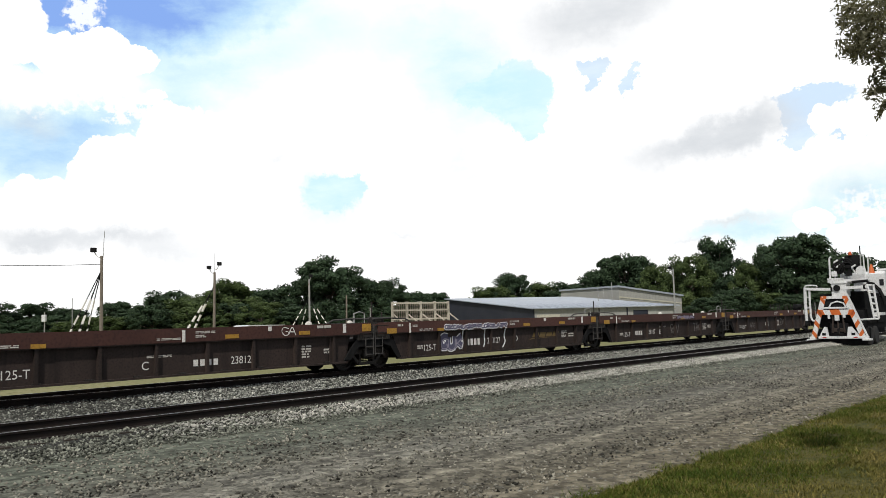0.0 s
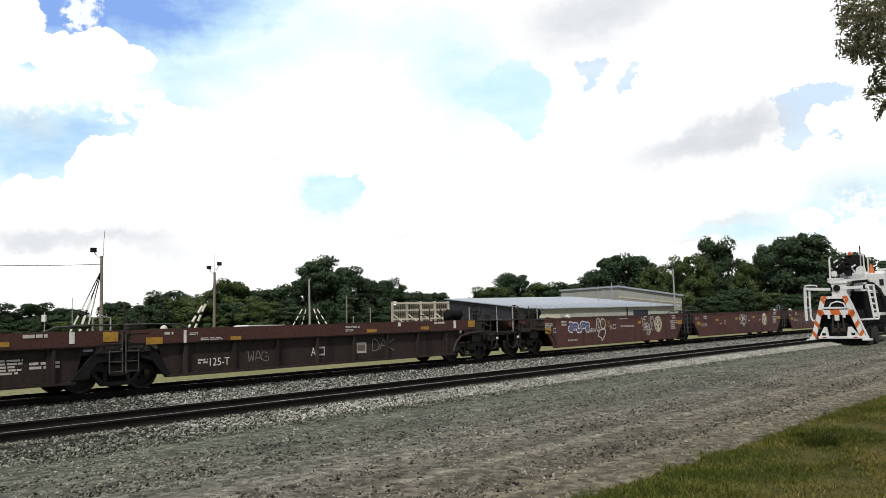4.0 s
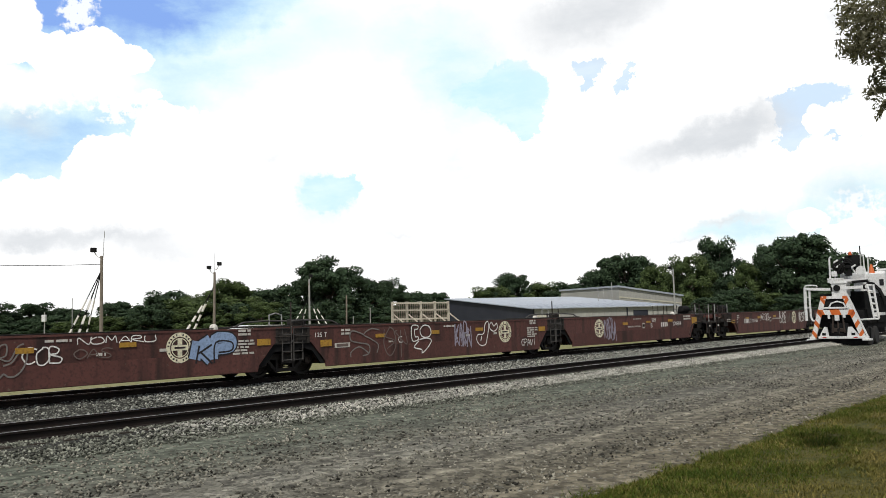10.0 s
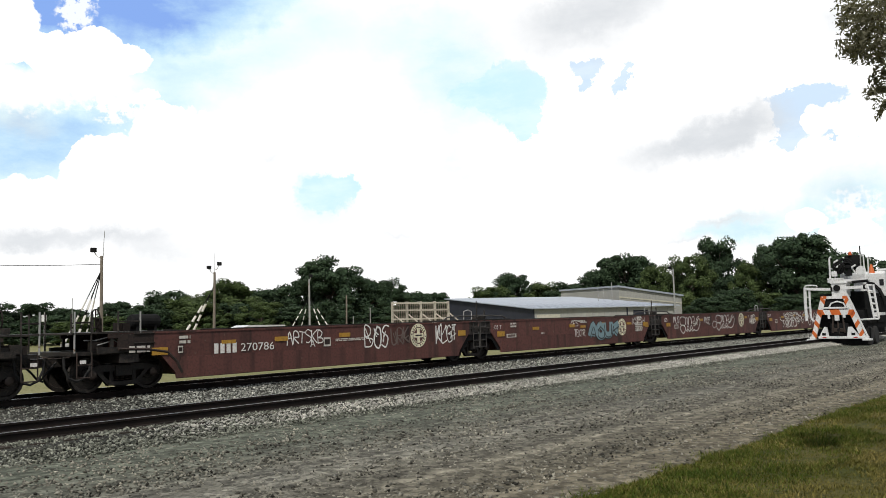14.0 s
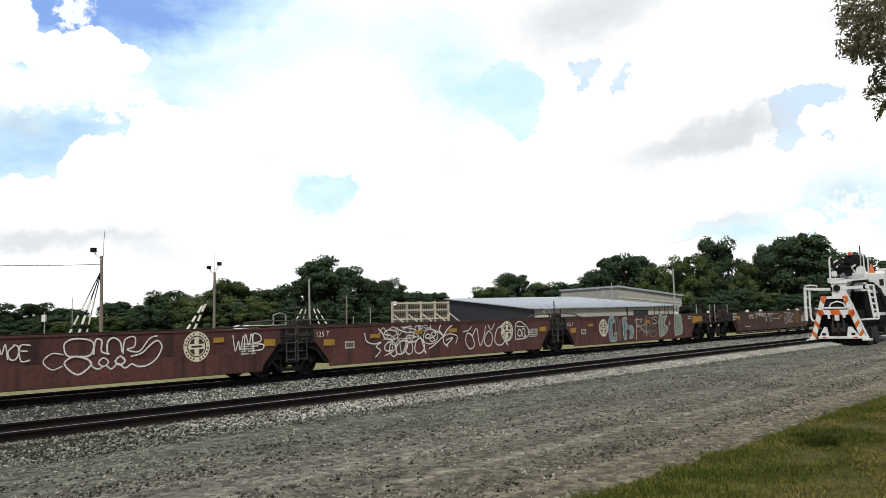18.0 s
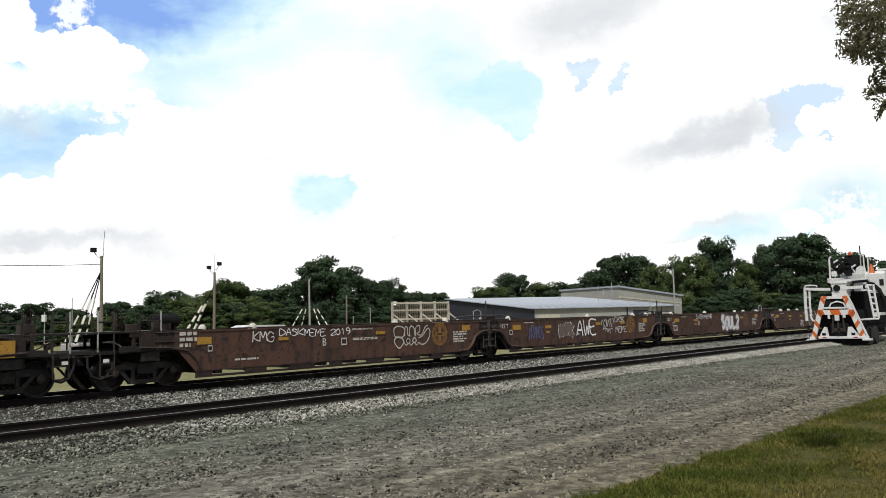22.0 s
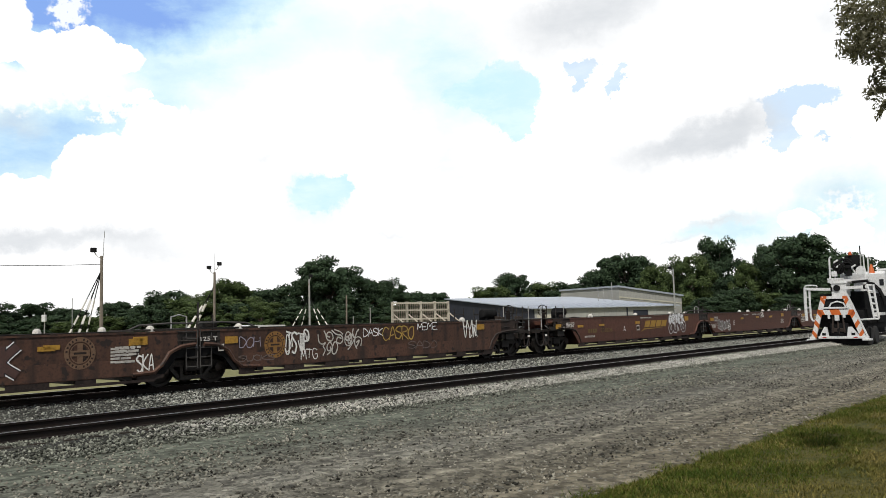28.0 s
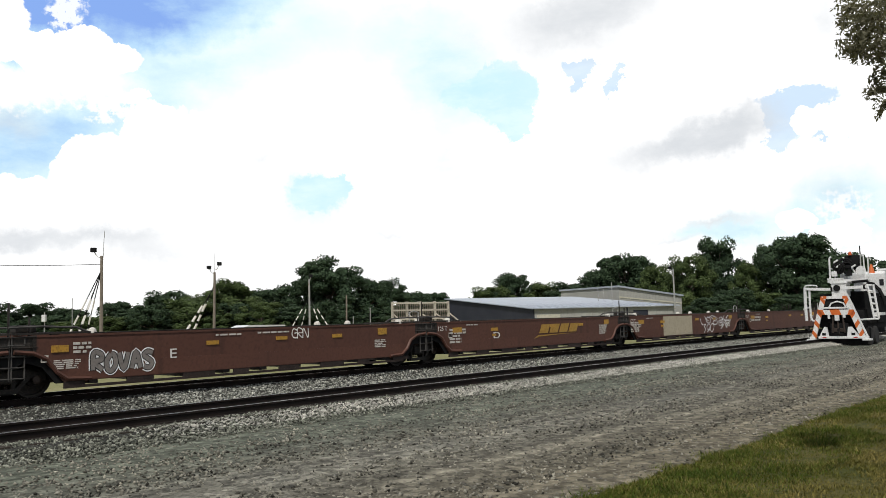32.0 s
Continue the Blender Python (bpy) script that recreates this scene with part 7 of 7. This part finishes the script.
    # added black sheet that imitates the shade beneath the truck's rear
    part("rear_guard", Shape().box(0.30, 0.36, c - 1.35, c + 1.0, 0.06, 0.50, 0.01), M_BLACK, t, "black sheet added in place of the shade under the frame")
    part("rail_wheel", Shape().turned([(0.08, -0.08), (0.20, -0.08), (0.20, 0.06), (0.25, 0.08), (0.08, 0.08)], (0.55, c + 0.55, 0.22), 18, "y").turned([(0.08, -0.08), (0.20, -0.08), (0.20, 0.06), (0.25, 0.08), (0.08, 0.08)], (0.55, c - 0.55, 0.22), 18, "y").rod((0.55, c - 0.6, 0.22), (0.55, c + 0.6, 0.22), 0.06, 8), M_GREASE, t, "dark rail guide wheels")
    return t


def curve_points_3(*pts):
    out = []
    pts = [Vector(p) for p in pts]
    for i in range(len(pts) - 1):
        p0, p1, p2, p3 = (pts[min(max(i + d, 0), len(pts) - 1)] for d in (-1, 0, 1, 2))
        for j in range(4):
            t = j / 4
            out.append(0.5 * (2 * p1 + (p2 - p0) * t + (2 * p0 - 5 * p1 + 4 * p2 - p3) * t * t + (3 * p1 - p0 - 3 * p2 + p3) * t ** 3))
    return out + [pts[-1]]


spot = seen(1482, 46.5, 612)
boom_truck(Matrix.Translation((spot.x, spot.y, 0.075)) @ pose(0, 0, 0, 0, 0, 90 - math.degrees(HEAD) + 1.0))


# ---------------------------------------------------------------- poles, wires and posts of the yard
def column(px, top, depth, thick, name, label, group="", lean=0.0, material=None):
    head = seen(px, depth, top)
    base = empty(name, Matrix.Translation((head.x, head.y, 0)) @ pose(0, 0, 0, 0, lean, 0), label, name.replace("_", " "), group)
    part("pole", Shape().rod((0, 0, -0.3), (0, 0, head.z), thick, 10, thick * 0.72), material or M_POLE, base)
    return base, head.z


def floodlight(base, z, k, reach=0.75):
    lamp = part("floodlight", Shape().box(k * reach - 0.20, k * reach + 0.20, -0.16, 0.16, z + 0.28, z + 0.62, 0.05), M_BLACK, base, "dark floodlight head")
    part("lamp_arm", Shape().tube(curve_points_3((0, 0, z - 0.12), (k * reach * 0.5, 0, z - 0.05), (k * reach * 0.9, 0, z + 0.30)), 0.035, 6), M_GALV, lamp)


def guy(base, top, foot, guard=0.065):
    g = part("guy_wire", Shape().rod(top, foot, 0.038, 6), M_BLACK, base, "dark guy wire")
    a, b = Vector(top), Vector(foot)
    for f0, f1 in ((0.40, 0.55), (0.62, 0.74), (0.80, 0.97)):
        part("wire_guard", Shape().rod(a.lerp(b, f0), a.lerp(b, f1), guard, 6), M_WHITE, g, "white plastic guy guard")


def yard_poles():
    base, z = column(180, 453, 62, 0.15, "light_pole", "weathered wooden pole with floodlight and guy wires", "light poles of the yard")
    floodlight(base, z, -1, 0.62)
    part("antenna_rod", Shape().tube([(0.1, 0, z - 0.3), (0.15, 0, z + 1.0), (0.22, 0, z + 1.9)], 0.022, 5), M_GALV, base)
    for dx, dy in ((-2.3, -1.0), (-1.9, -0.2), (-1.6, 0.8), (-1.2, -1.6)):
        guy(base, (0, 0, z * 0.86), (dx, dy, 1.1))
    part("wire_anchor", Shape().box(-2.5, -1.0, -1.2, 1.0, 0.0, 1.15, 0.1), M_GALV, base, "pale anchor frame of the guys")
    base, z = column(378, 482, 80, 0.15, "light_pole", "grey wooden pole with two floodlights", "light poles of the yard", 0.8)
    floodlight(base, z, -1, 0.55)
    floodlight(base, z + 0.35, 1, 0.45)
    part("antenna_rod", Shape().rod((0, 0, z), (0, 0, z + 1.9), 0.02, 5), M_GALV, base)
    guy(base, (0, 0, z * 0.80), (-2.6, -0.8, 1.4), 0.12)
    guy(base, (0, 0, z * 0.84), (-2.2, 0.4, 1.4), 0.12)
    base, z = column(547, 494, 95, 0.13, "light_pole", "pale pole braced by guy wires on all sides", "light poles of the yard", material=M_GALV)
    floodlight(base, z - 0.1, 1, 0.2)
    for dx, dy in ((-2.0, -0.5), (-1.1, 0.6), (1.3, -0.6), (2.1, 0.4)):
        guy(base, (0, 0, z * 0.72), (dx, dy, 1.6))
    column(612, 523, 78, 0.09, "post", "plain weathered wooden post", "", 0.8)
    base, z = column(1191, 476, 100, 0.11, "light_pole", "slim grey yard light pole", "light poles of the yard", material=M_GALV)
    floodlight(base, z - 0.3, -1, 0.4)
    for px, top in ((1058, 508), (1068, 512), (1082, 500)):
        column(px, top, 112, 0.06, "vent_post", "thin pale post behind the shed", "posts behind the shed", material=M_GALV)
    base, z = column(79, 553, 66, 0.05, "meter_post", "thin post with a white meter box", material=M_GALV)
    part("meter_box", Shape().box(-0.18, 0.12, -0.15, 0.1, z - 0.75, z - 0.2, 0.03), M_TRUCK, base, "white meter box")
    column(128, 528, 70, 0.04, "post", "thin grey post by the guy wires", material=M_GALV)
    for px, top in ((655, 545), (625, 560)):
        column(px, top, 75, 0.05, "post", "thin grey yard post", material=M_GALV)
    a, b = seen(-160, 58, 462), seen(178, 62, 468)
    pts = [a.lerp(b, i / 12) - Vector((0, 0, 0.5 * math.sin(math.pi * i / 12) * 0.4)) for i in range(13)]
    tagged(part("overhead_wire", Shape().tube(pts, 0.022, 5), M_BLACK), "thin overhead wire running to the wooden pole", "wire")


yard_poles()


# ---------------------------------------------------------------- sheds, rack and car beyond the tracks
def long_shed():
    """Low shed: dark gable end, pale front wall, white roof falling to the front. Local x along the front, y to the back."""
    c = seen(943, 95, 546)
    back = seen(791, 116, 530)
    g = Vector((back.x - c.x, back.y - c.y))
    deep = g.length
    turn = math.degrees(math.atan2(g.y, g.x)) - 90
    base = empty("shed", Matrix.Translation((c.x, c.y, 0)) @ pose(0, 0, 0, 0, 0, turn), "long low metal shed with white roof and navy gable", "shed")
    eave, ridge, long = c.z, back.z, 20.5
    part("gable_wall", Shape().add([(0, 0, 0), (0, deep, 0), (0, deep, ridge - 0.1), (0, 0, eave - 0.1), (0.2, 0, 0), (0.2, deep, 0), (0.2, deep, ridge - 0.1), (0.2, 0, eave - 0.1)], [(0, 1, 2, 3), (7, 6, 5, 4), (0, 4, 5, 1), (1, 5, 6, 2), (2, 6, 7, 3), (3, 7, 4, 0)]), M_SHEET, base, "navy sheet-metal gable wall")
    wall = part("front_wall", Shape().box(0.2, long, 0.0, 0.2, 0, eave - 0.12), M_WALL, base, "pale sheet front wall")
    part("back_wall", Shape().box(0.2, long, deep - 0.2, deep, 0, ridge - 0.15), M_WALL, base)
    part("end_wall", Shape().box(long - 0.2, long, 0.2, deep - 0.2, 0, eave - 0.15), M_WALL, base)
    roof = part("roof", Shape().add([(-0.3, -0.4, eave - 0.10), (long + 0.3, -0.4, eave - 0.10), (long + 0.3, deep + 0.3, ridge), (-0.3, deep + 0.3, ridge), (-0.3, -0.4, eave), (long + 0.3, -0.4, eave), (long + 0.3, deep + 0.3, ridge + 0.1), (-0.3, deep + 0.3, ridge + 0.1)],
                                [(3, 2, 1, 0), (4, 5, 6, 7), (0, 1, 5, 4), (1, 2, 6, 5), (2, 3, 7, 6), (3, 0, 4, 7)]), M_ROOF, base, "white standing-seam metal roof")
    for i in range(22):
        x = 0.3 + i * (long - 0.6) / 21
        slope = math.degrees(math.atan2(ridge - eave, deep + 0.7))
        part("roof_seam", Shape().box(-0.025, 0.025, 0, (deep + 0.6) / math.cos(radians(slope)), 0, 0.05), M_ROOF, roof, m=pose(x, -0.36, eave + 0.002, slope, 0, 0))
    part("door", Shape().box(0.5, 3.6, -0.05, 0.02, 0, eave - 0.75), M_CREAM, wall, "cream roll-up door")
    part("door", Shape().box(14.0, 16.2, -0.05, 0.02, 0, eave - 0.5), M_SHEET, wall, "dark doorway panel")
    part("downpipe", Shape().box(13.0, 13.12, -0.12, -0.02, 0, eave - 0.15), M_SHEET, wall)
    for i in range(24):
        x = 0.4 + i * (long - 0.8) / 23
        part("wall_rib", Shape().box(x - 0.03, x + 0.03, -0.03, 0.0, 0, eave - 0.14), M_WALL, wall)


def back_building():
    a, b = seen(1095, 122, 509), seen(1206, 128, 525)
    g = Vector((b.x - a.x, b.y - a.y))
    base = empty("warehouse", Matrix.Translation((a.x, a.y, 0)) @ pose(0, 0, 0, 0, 0, math.degrees(math.atan2(g.y, g.x))), "pale grey warehouse with sloping roof line behind the shed", "warehouse")
    w, z0, z1 = g.length, a.z, b.z
    wall = part("wall", Shape().prism([(0, 0), (w, 0), (w, z1), (0, z0)], 0, 0.25), M_WALL, base, "pale weathered sheet wall")
    part("side_wall", Shape().add([(w, 0.25, 0), (w + 1.6, 14, 0), (w + 1.6, 14, z1 - 0.6), (w, 0.25, z1), (w - 0.2, 0.25, 0), (w + 1.4, 14, 0), (w + 1.4, 14, z1 - 0.6), (w - 0.2, 0.25, z1)], [(0, 1, 2, 3), (7, 6, 5, 4), (0, 4, 5, 1), (1, 5, 6, 2), (2, 6, 7, 3), (3, 7, 4, 0)]), M_WALL, base)
    part("left_wall", Shape().box(0, 0.25, 0.25, 14, 0, z0), M_WALL, base)
    part("roof", Shape().prism([(-0.2, z0 + 0.02), (w + 0.2, z1 + 0.02), (w + 0.2, z1 + 0.28), (-0.2, z0 + 0.28)], -0.25, 14.2), M_ROOF, base, "white roof edge")
    part("wall_band", Shape().prism([(0.05, z0 - 1.5), (w - 0.05, z1 - 1.1), (w - 0.05, z1 - 0.9), (0.05, z0 - 1.3)], -0.06, -0.005), M_CREAM, wall)
    for i in range(20):
        x = 0.3 + i * (w - 0.6) / 19
        part("wall_rib", Shape().box(x - 0.04, x + 0.04, -0.04, 0.0, 0, z0 + (z1 - z0) * x / w - 0.05), M_WALL, wall)


def lumber_rack():
    a, b = seen(694, 80, 535), seen(793, 84, 536)
    g = Vector((b.x - a.x, b.y - a.y))
    base = empty("timber_screen", Matrix.Translation((a.x, a.y, 0)) @ pose(0, 0, 0, 0, 0, math.degrees(math.atan2(g.y, g.x))), "grey timber screen with posts, rails and diagonal braces", "screen")
    w, z = g.length, (a.z + b.z) / 2
    for i in range(5):
        x = w * i / 4
        part("post", Shape().box(x - 0.09, x + 0.09, -0.09, 0.09, 0, z + 0.1), M_LUMBER, base)
        part("brace", Shape().tube([(x + 0.1, -0.1, z - 1.15), (x + 0.75, -0.9, z - 2.0), (x + 0.8, -1.0, 0)], 0.07, 5), M_LUMBER, base)
    for zz in (z - 0.05, z - 0.75, z - 1.6):
        part("rail", Shape().box(-0.05, w + 0.05, -0.13, -0.09, zz - 0.08, zz + 0.08), M_LUMBER, base)
    rng = random.Random(6)
    for i in range(26):
        x = 0.1 + i * (w - 0.2) / 25
        part("board", Shape().box(x - 0.075, x + 0.075, 0.10, 0.13, 0.3, z - rng.uniform(0.05, 0.2)), M_POLE, base)


def parked_van(from_px, to_px, top, depth, label):
    a = seen(from_px, depth, 588)
    b = seen(to_px, depth + 4, 584)
    g = Vector((b.x - a.x, b.y - a.y))
    base = empty("parked_van", Matrix.Translation((a.x, a.y, 0)) @ pose(0, 0, 0, 0, 0, math.degrees(math.atan2(g.y, g.x))), label, "van")
    w, z = g.length, seen((from_px + to_px) / 2, depth + 2, top).z
    part("body", Shape().prism([(0, 0.35), (w, 0.35), (w, z - 0.35), (w - 0.25, z - 0.05), (w * 0.25, z), (w * 0.10, z - 0.25), (0, z - 0.55)], 0, 1.8), M_TRUCK, base, "white body")
    part("window", Shape().prism([(w * 0.16, z - 0.62), (w * 0.8, z - 0.62), (w * 0.8, z - 0.25), (w * 0.22, z - 0.25)], -0.012, 0.0), M_GLASS, base)
    for x in (w * 0.2, w * 0.8):
        for y in (0.1, 1.7):
            part("wheel", Shape().turned([(0.0, -0.1), (0.3, -0.1), (0.33, -0.06), (0.33, 0.06), (0.3, 0.1), (0.0, 0.1)], (x, y, 0.33), 18, "y"), M_RUBBER, base)


long_shed()
back_building()
lumber_rack()
parked_van(418, 508, 575, 67, "white van parked on the grass beyond the tracks")


# ---------------------------------------------------------------- lawn and the tree beside the camera
def lawn_height(s, lat):
    d = max(0.0, -16.1 - lat)
    return 0.02 + 0.10 * min(1, d / 0.7) + 0.02 * d * 0.3 + 0.03 * noise.noise((s * 0.5, lat * 0.5, 3))


def lawn():
    sh = Shape()
    lats = [-15.85, -16.1, -16.35, -16.7, -17.2, -18, -19.5, -21, -23, -26, -30, -36, -44]
    count = 130
    v = []
    for i in range(count + 1):
        s = -30 + 130 * i / count
        for lat in lats:
            edge = 0.16 * noise.noise((s * 0.9, 2.0, 0)) if lat > -17 else 0
            v.append(at(s, lat + edge, lawn_height(s, lat) if lat < -15.95 else -0.03))
    m = len(lats)
    sh.add(v, [(i * m + j, i * m + j + 1, (i + 1) * m + j + 1, (i + 1) * m + j) for i in range(count) for j in range(m - 1)])
    tagged(part("lawn", sh, M_LAWN, smooth=True), "mown lawn of green and straw-coloured grass beside the road", "lawn", kind="structure")
    blades("grass_blades", 400000, 9, 0.0, 7.5, M_GRASS, "short green and straw-coloured grass of the lawn")
    blades("roadside_grass", 120000, 10, -0.10, 2.0, M_EDGE, "taller fresh green grass along the road's edge")


def clumpy(s, lat, size, seed):
    """Smooth noise between 0 and 1 over the lawn."""
    r = np.random.default_rng(seed)
    table = r.uniform(0, 1, (256, 256))
    a, b = s / size + 500, lat / size + 500
    i, j = np.floor(a).astype(int), np.floor(b).astype(int)
    f, g = a - i, b - j
    f, g = f * f * (3 - 2 * f), g * g * (3 - 2 * g)
    q = lambda di, dj: table[(i + di) % 256, (j + dj) % 256]
    return (q(0, 0) * (1 - f) + q(1, 0) * f) * (1 - g) + (q(0, 1) * (1 - f) + q(1, 1) * f) * g


def blades(name, n, seed, near, far, material, label):
    r = np.random.default_rng(seed)
    s = 6.5 + 40 * r.uniform(0, 1, n) ** 1.7
    lat = -16.08 - near - (far - near) * r.uniform(0, 1, n) ** 1.15
    tuft = clumpy(s, lat, 0.32, 1) * 0.6 + clumpy(s, lat, 0.11, 2) * 0.4
    wide = clumpy(s, lat, 1.6, 3)
    if far < 5:
        keep = r.uniform(0, 1, n) < np.clip((wide - 0.15) * 2.2 - (-16.08 - lat) / far * 0.9 + 0.5, 0, 1)
        s, lat, tuft = s[keep], lat[keep], tuft[keep]
        n = len(s)
    tall = r.uniform(0.015, 0.055, n) * (0.40 + 2.4 * tuft ** 2.0) * (1.25 if far < 5 else 1.0)
    u = np.maximum(0, s - BEND_FROM)
    o = AWAY + lat - BEND * u * u / 2 + r.normal(0, 0.05, n)
    d = np.maximum(0, -16.1 - lat)
    z = 0.01 + 0.10 * np.minimum(1, d / 0.7) + 0.006 * d
    p = np.stack((ALONG.x * s + OUT.x * o, ALONG.y * s + OUT.y * o, z), -1)
    a = r.uniform(0, 2 * np.pi, n)
    side = np.stack((np.cos(a), np.sin(a), 0 * a), -1) * (r.uniform(0.005, 0.013, n))[:, None]
    tip = np.stack((r.normal(0, 0.6, n), r.normal(0, 0.6, n), 1 + 0 * a), -1) * tall[:, None]
    v = np.stack((p - side, p + side, p + tip), 1)
    me = bpy.data.meshes.new(name)
    me.vertices.add(n * 3)
    me.vertices.foreach_set("co", v.astype(np.float32).ravel())
    me.loops.add(n * 3)
    me.loops.foreach_set("vertex_index", np.arange(n * 3, dtype=np.int32))
    me.polygons.add(n)
    me.polygons.foreach_set("loop_start", np.arange(0, n * 3, 3, dtype=np.int32))
    me.update(calc_edges=True)
    tagged(part(name, me, material), label, "grass", kind="stuff")


lawn()


def near_tree():
    """A broadleaf tree beside the camera; only the edge of its crown hangs into view."""
    root = Vector((12.2, 14.2, 0.05))
    near = 0.64
    base = empty("tree", Matrix.Translation(EYE * (1 - near)) @ Matrix.Diagonal((near, near, near, 1)) @ Matrix.Translation(root), "broadleaf tree with dull olive leaves beside the lawn", "tree")
    hub = Vector((-0.4, 0.2, 6.2))
    limbs = Shape().tube([(0, 0, -1.5), (0.03, 0, -0.3), (0.05, 0, 1.5), (-0.1, 0.1, 3.5), hub], [0.40, 0.32, 0.27, 0.22, 0.15], 12)
    r = random.Random(2)
    clumps = []
    fl = 784 / math.tan(radians(56.03) / 2)
    for px, py, rad in ((1503, 18, 24), (1490, 44, 11), (1535, 32, 32), (1528, 66, 32), (1500, 86, 17), (1522, 92, 20), (1560, 60, 42), (1558, 96, 22), (1562, 130, 15), (1549, 141, 9), (1560, 158, 14), (1540, 166, 10), (1564, 183, 14), (1556, 203, 7), (1570, 10, 40)):
        p = seen(px, 14.0 + r.uniform(-0.6, 0.6), py) - root
        clumps.append((p, rad * 14.0 / fl))
    for i in range(44):
        d = Vector((r.gauss(0, 1), r.gauss(0, 1), r.gauss(0, 0.8))).normalized()
        c = Vector((3.0, 2.0, 7.4)) + Vector((d.x * 3.2, d.y * 3.4, d.z * 2.6)) * r.uniform(0.45, 1.0)
        w = c + root - EYE
        if w.y > 1 and 784 + fl * w.x / w.y < 1660 and c.z < 9:
            continue
        clumps.append((c, r.uniform(0.35, 0.7)))
    for c, rad in clumps[::2]:
        limbs.tube([hub, hub.lerp(c, 0.5) + Vector((0, 0, 0.25)), c], [0.07, 0.04, 0.012], 6)
    part("trunk", limbs, M_BARK, base)
    g = np.random.default_rng(14)
    quads = []
    for c, rad in clumps:
        n = int(min(520, max(20, 760 * rad * rad / 0.12)))
        d = g.normal(size=(n, 3))
        d /= np.linalg.norm(d, axis=1)[:, None]
        p = np.array(c) + d * (rad * g.uniform(0.05, 1.6, n) ** 0.7)[:, None]
        t1 = g.normal(size=(n, 3))
        t1[:, 2] -= 0.5
        t1 /= np.linalg.norm(t1, axis=1)[:, None]
        t2 = np.cross(t1, g.normal(size=(n, 3)))
        t2 /= np.linalg.norm(t2, axis=1)[:, None]
        size = g.uniform(0.028, 0.066, (n, 1))
        quads.append(np.stack((p - t1 * size, p - t2 * size * 0.38, p + t1 * size, p + t2 * size * 0.38), 1))
    q = np.concatenate(quads)
    n = len(q)
    me = bpy.data.meshes.new("crown")
    me.vertices.add(n * 4)
    me.vertices.foreach_set("co", q.astype(np.float32).ravel())
    me.loops.add(n * 4)
    me.loops.foreach_set("vertex_index", np.arange(n * 4, dtype=np.int32))
    me.polygons.add(n)
    me.polygons.foreach_set("loop_start", np.arange(0, n * 4, 4, dtype=np.int32))
    me.update(calc_edges=True)
    part("crown", me, M_NEARLEAF, base)


near_tree()


# ---------------------------------------------------------------- what moves
def motions():
    step = 2 / 30
    for s, ci, i, ob in UNITS:
        walk(ob, [(t, unit_pose(s, t)) for t in range(33)])
    for s, ob, sets in BOGIES:
        walk(ob, [(t, along(s - travel(t), TRAIN_TRACK, RAIL)) for t in range(33)])
        first, last = max(0.0, (s - 58) / SPEED), min(32.0, (s - 4) / SPEED)
        if last <= first:
            continue
        a, b = math.ceil(first / step), math.floor(last / step)
        for k, ws in enumerate(sets):
            x = (-0.89, 0.89)[k]
            rows = [(j * step, pose(x, 0, 0.48, 0, -math.degrees(SPEED * j * step / 0.48) % 360, 0)) for j in range(a, b + 1)]
            if a > 0:
                rows = [(0.0, rows[0][1])] + rows
            if b * step < 31.95:
                rows = rows + [(32.0, rows[-1][1])]
            walk(ws, rows)
    walk(SKY, [(t, Matrix.Translation(EYE) @ pose(0, 0, 0, 0, 0, 1.02 * (t - 16) / 32)) for t in range(0, 33, 4)])


motions()
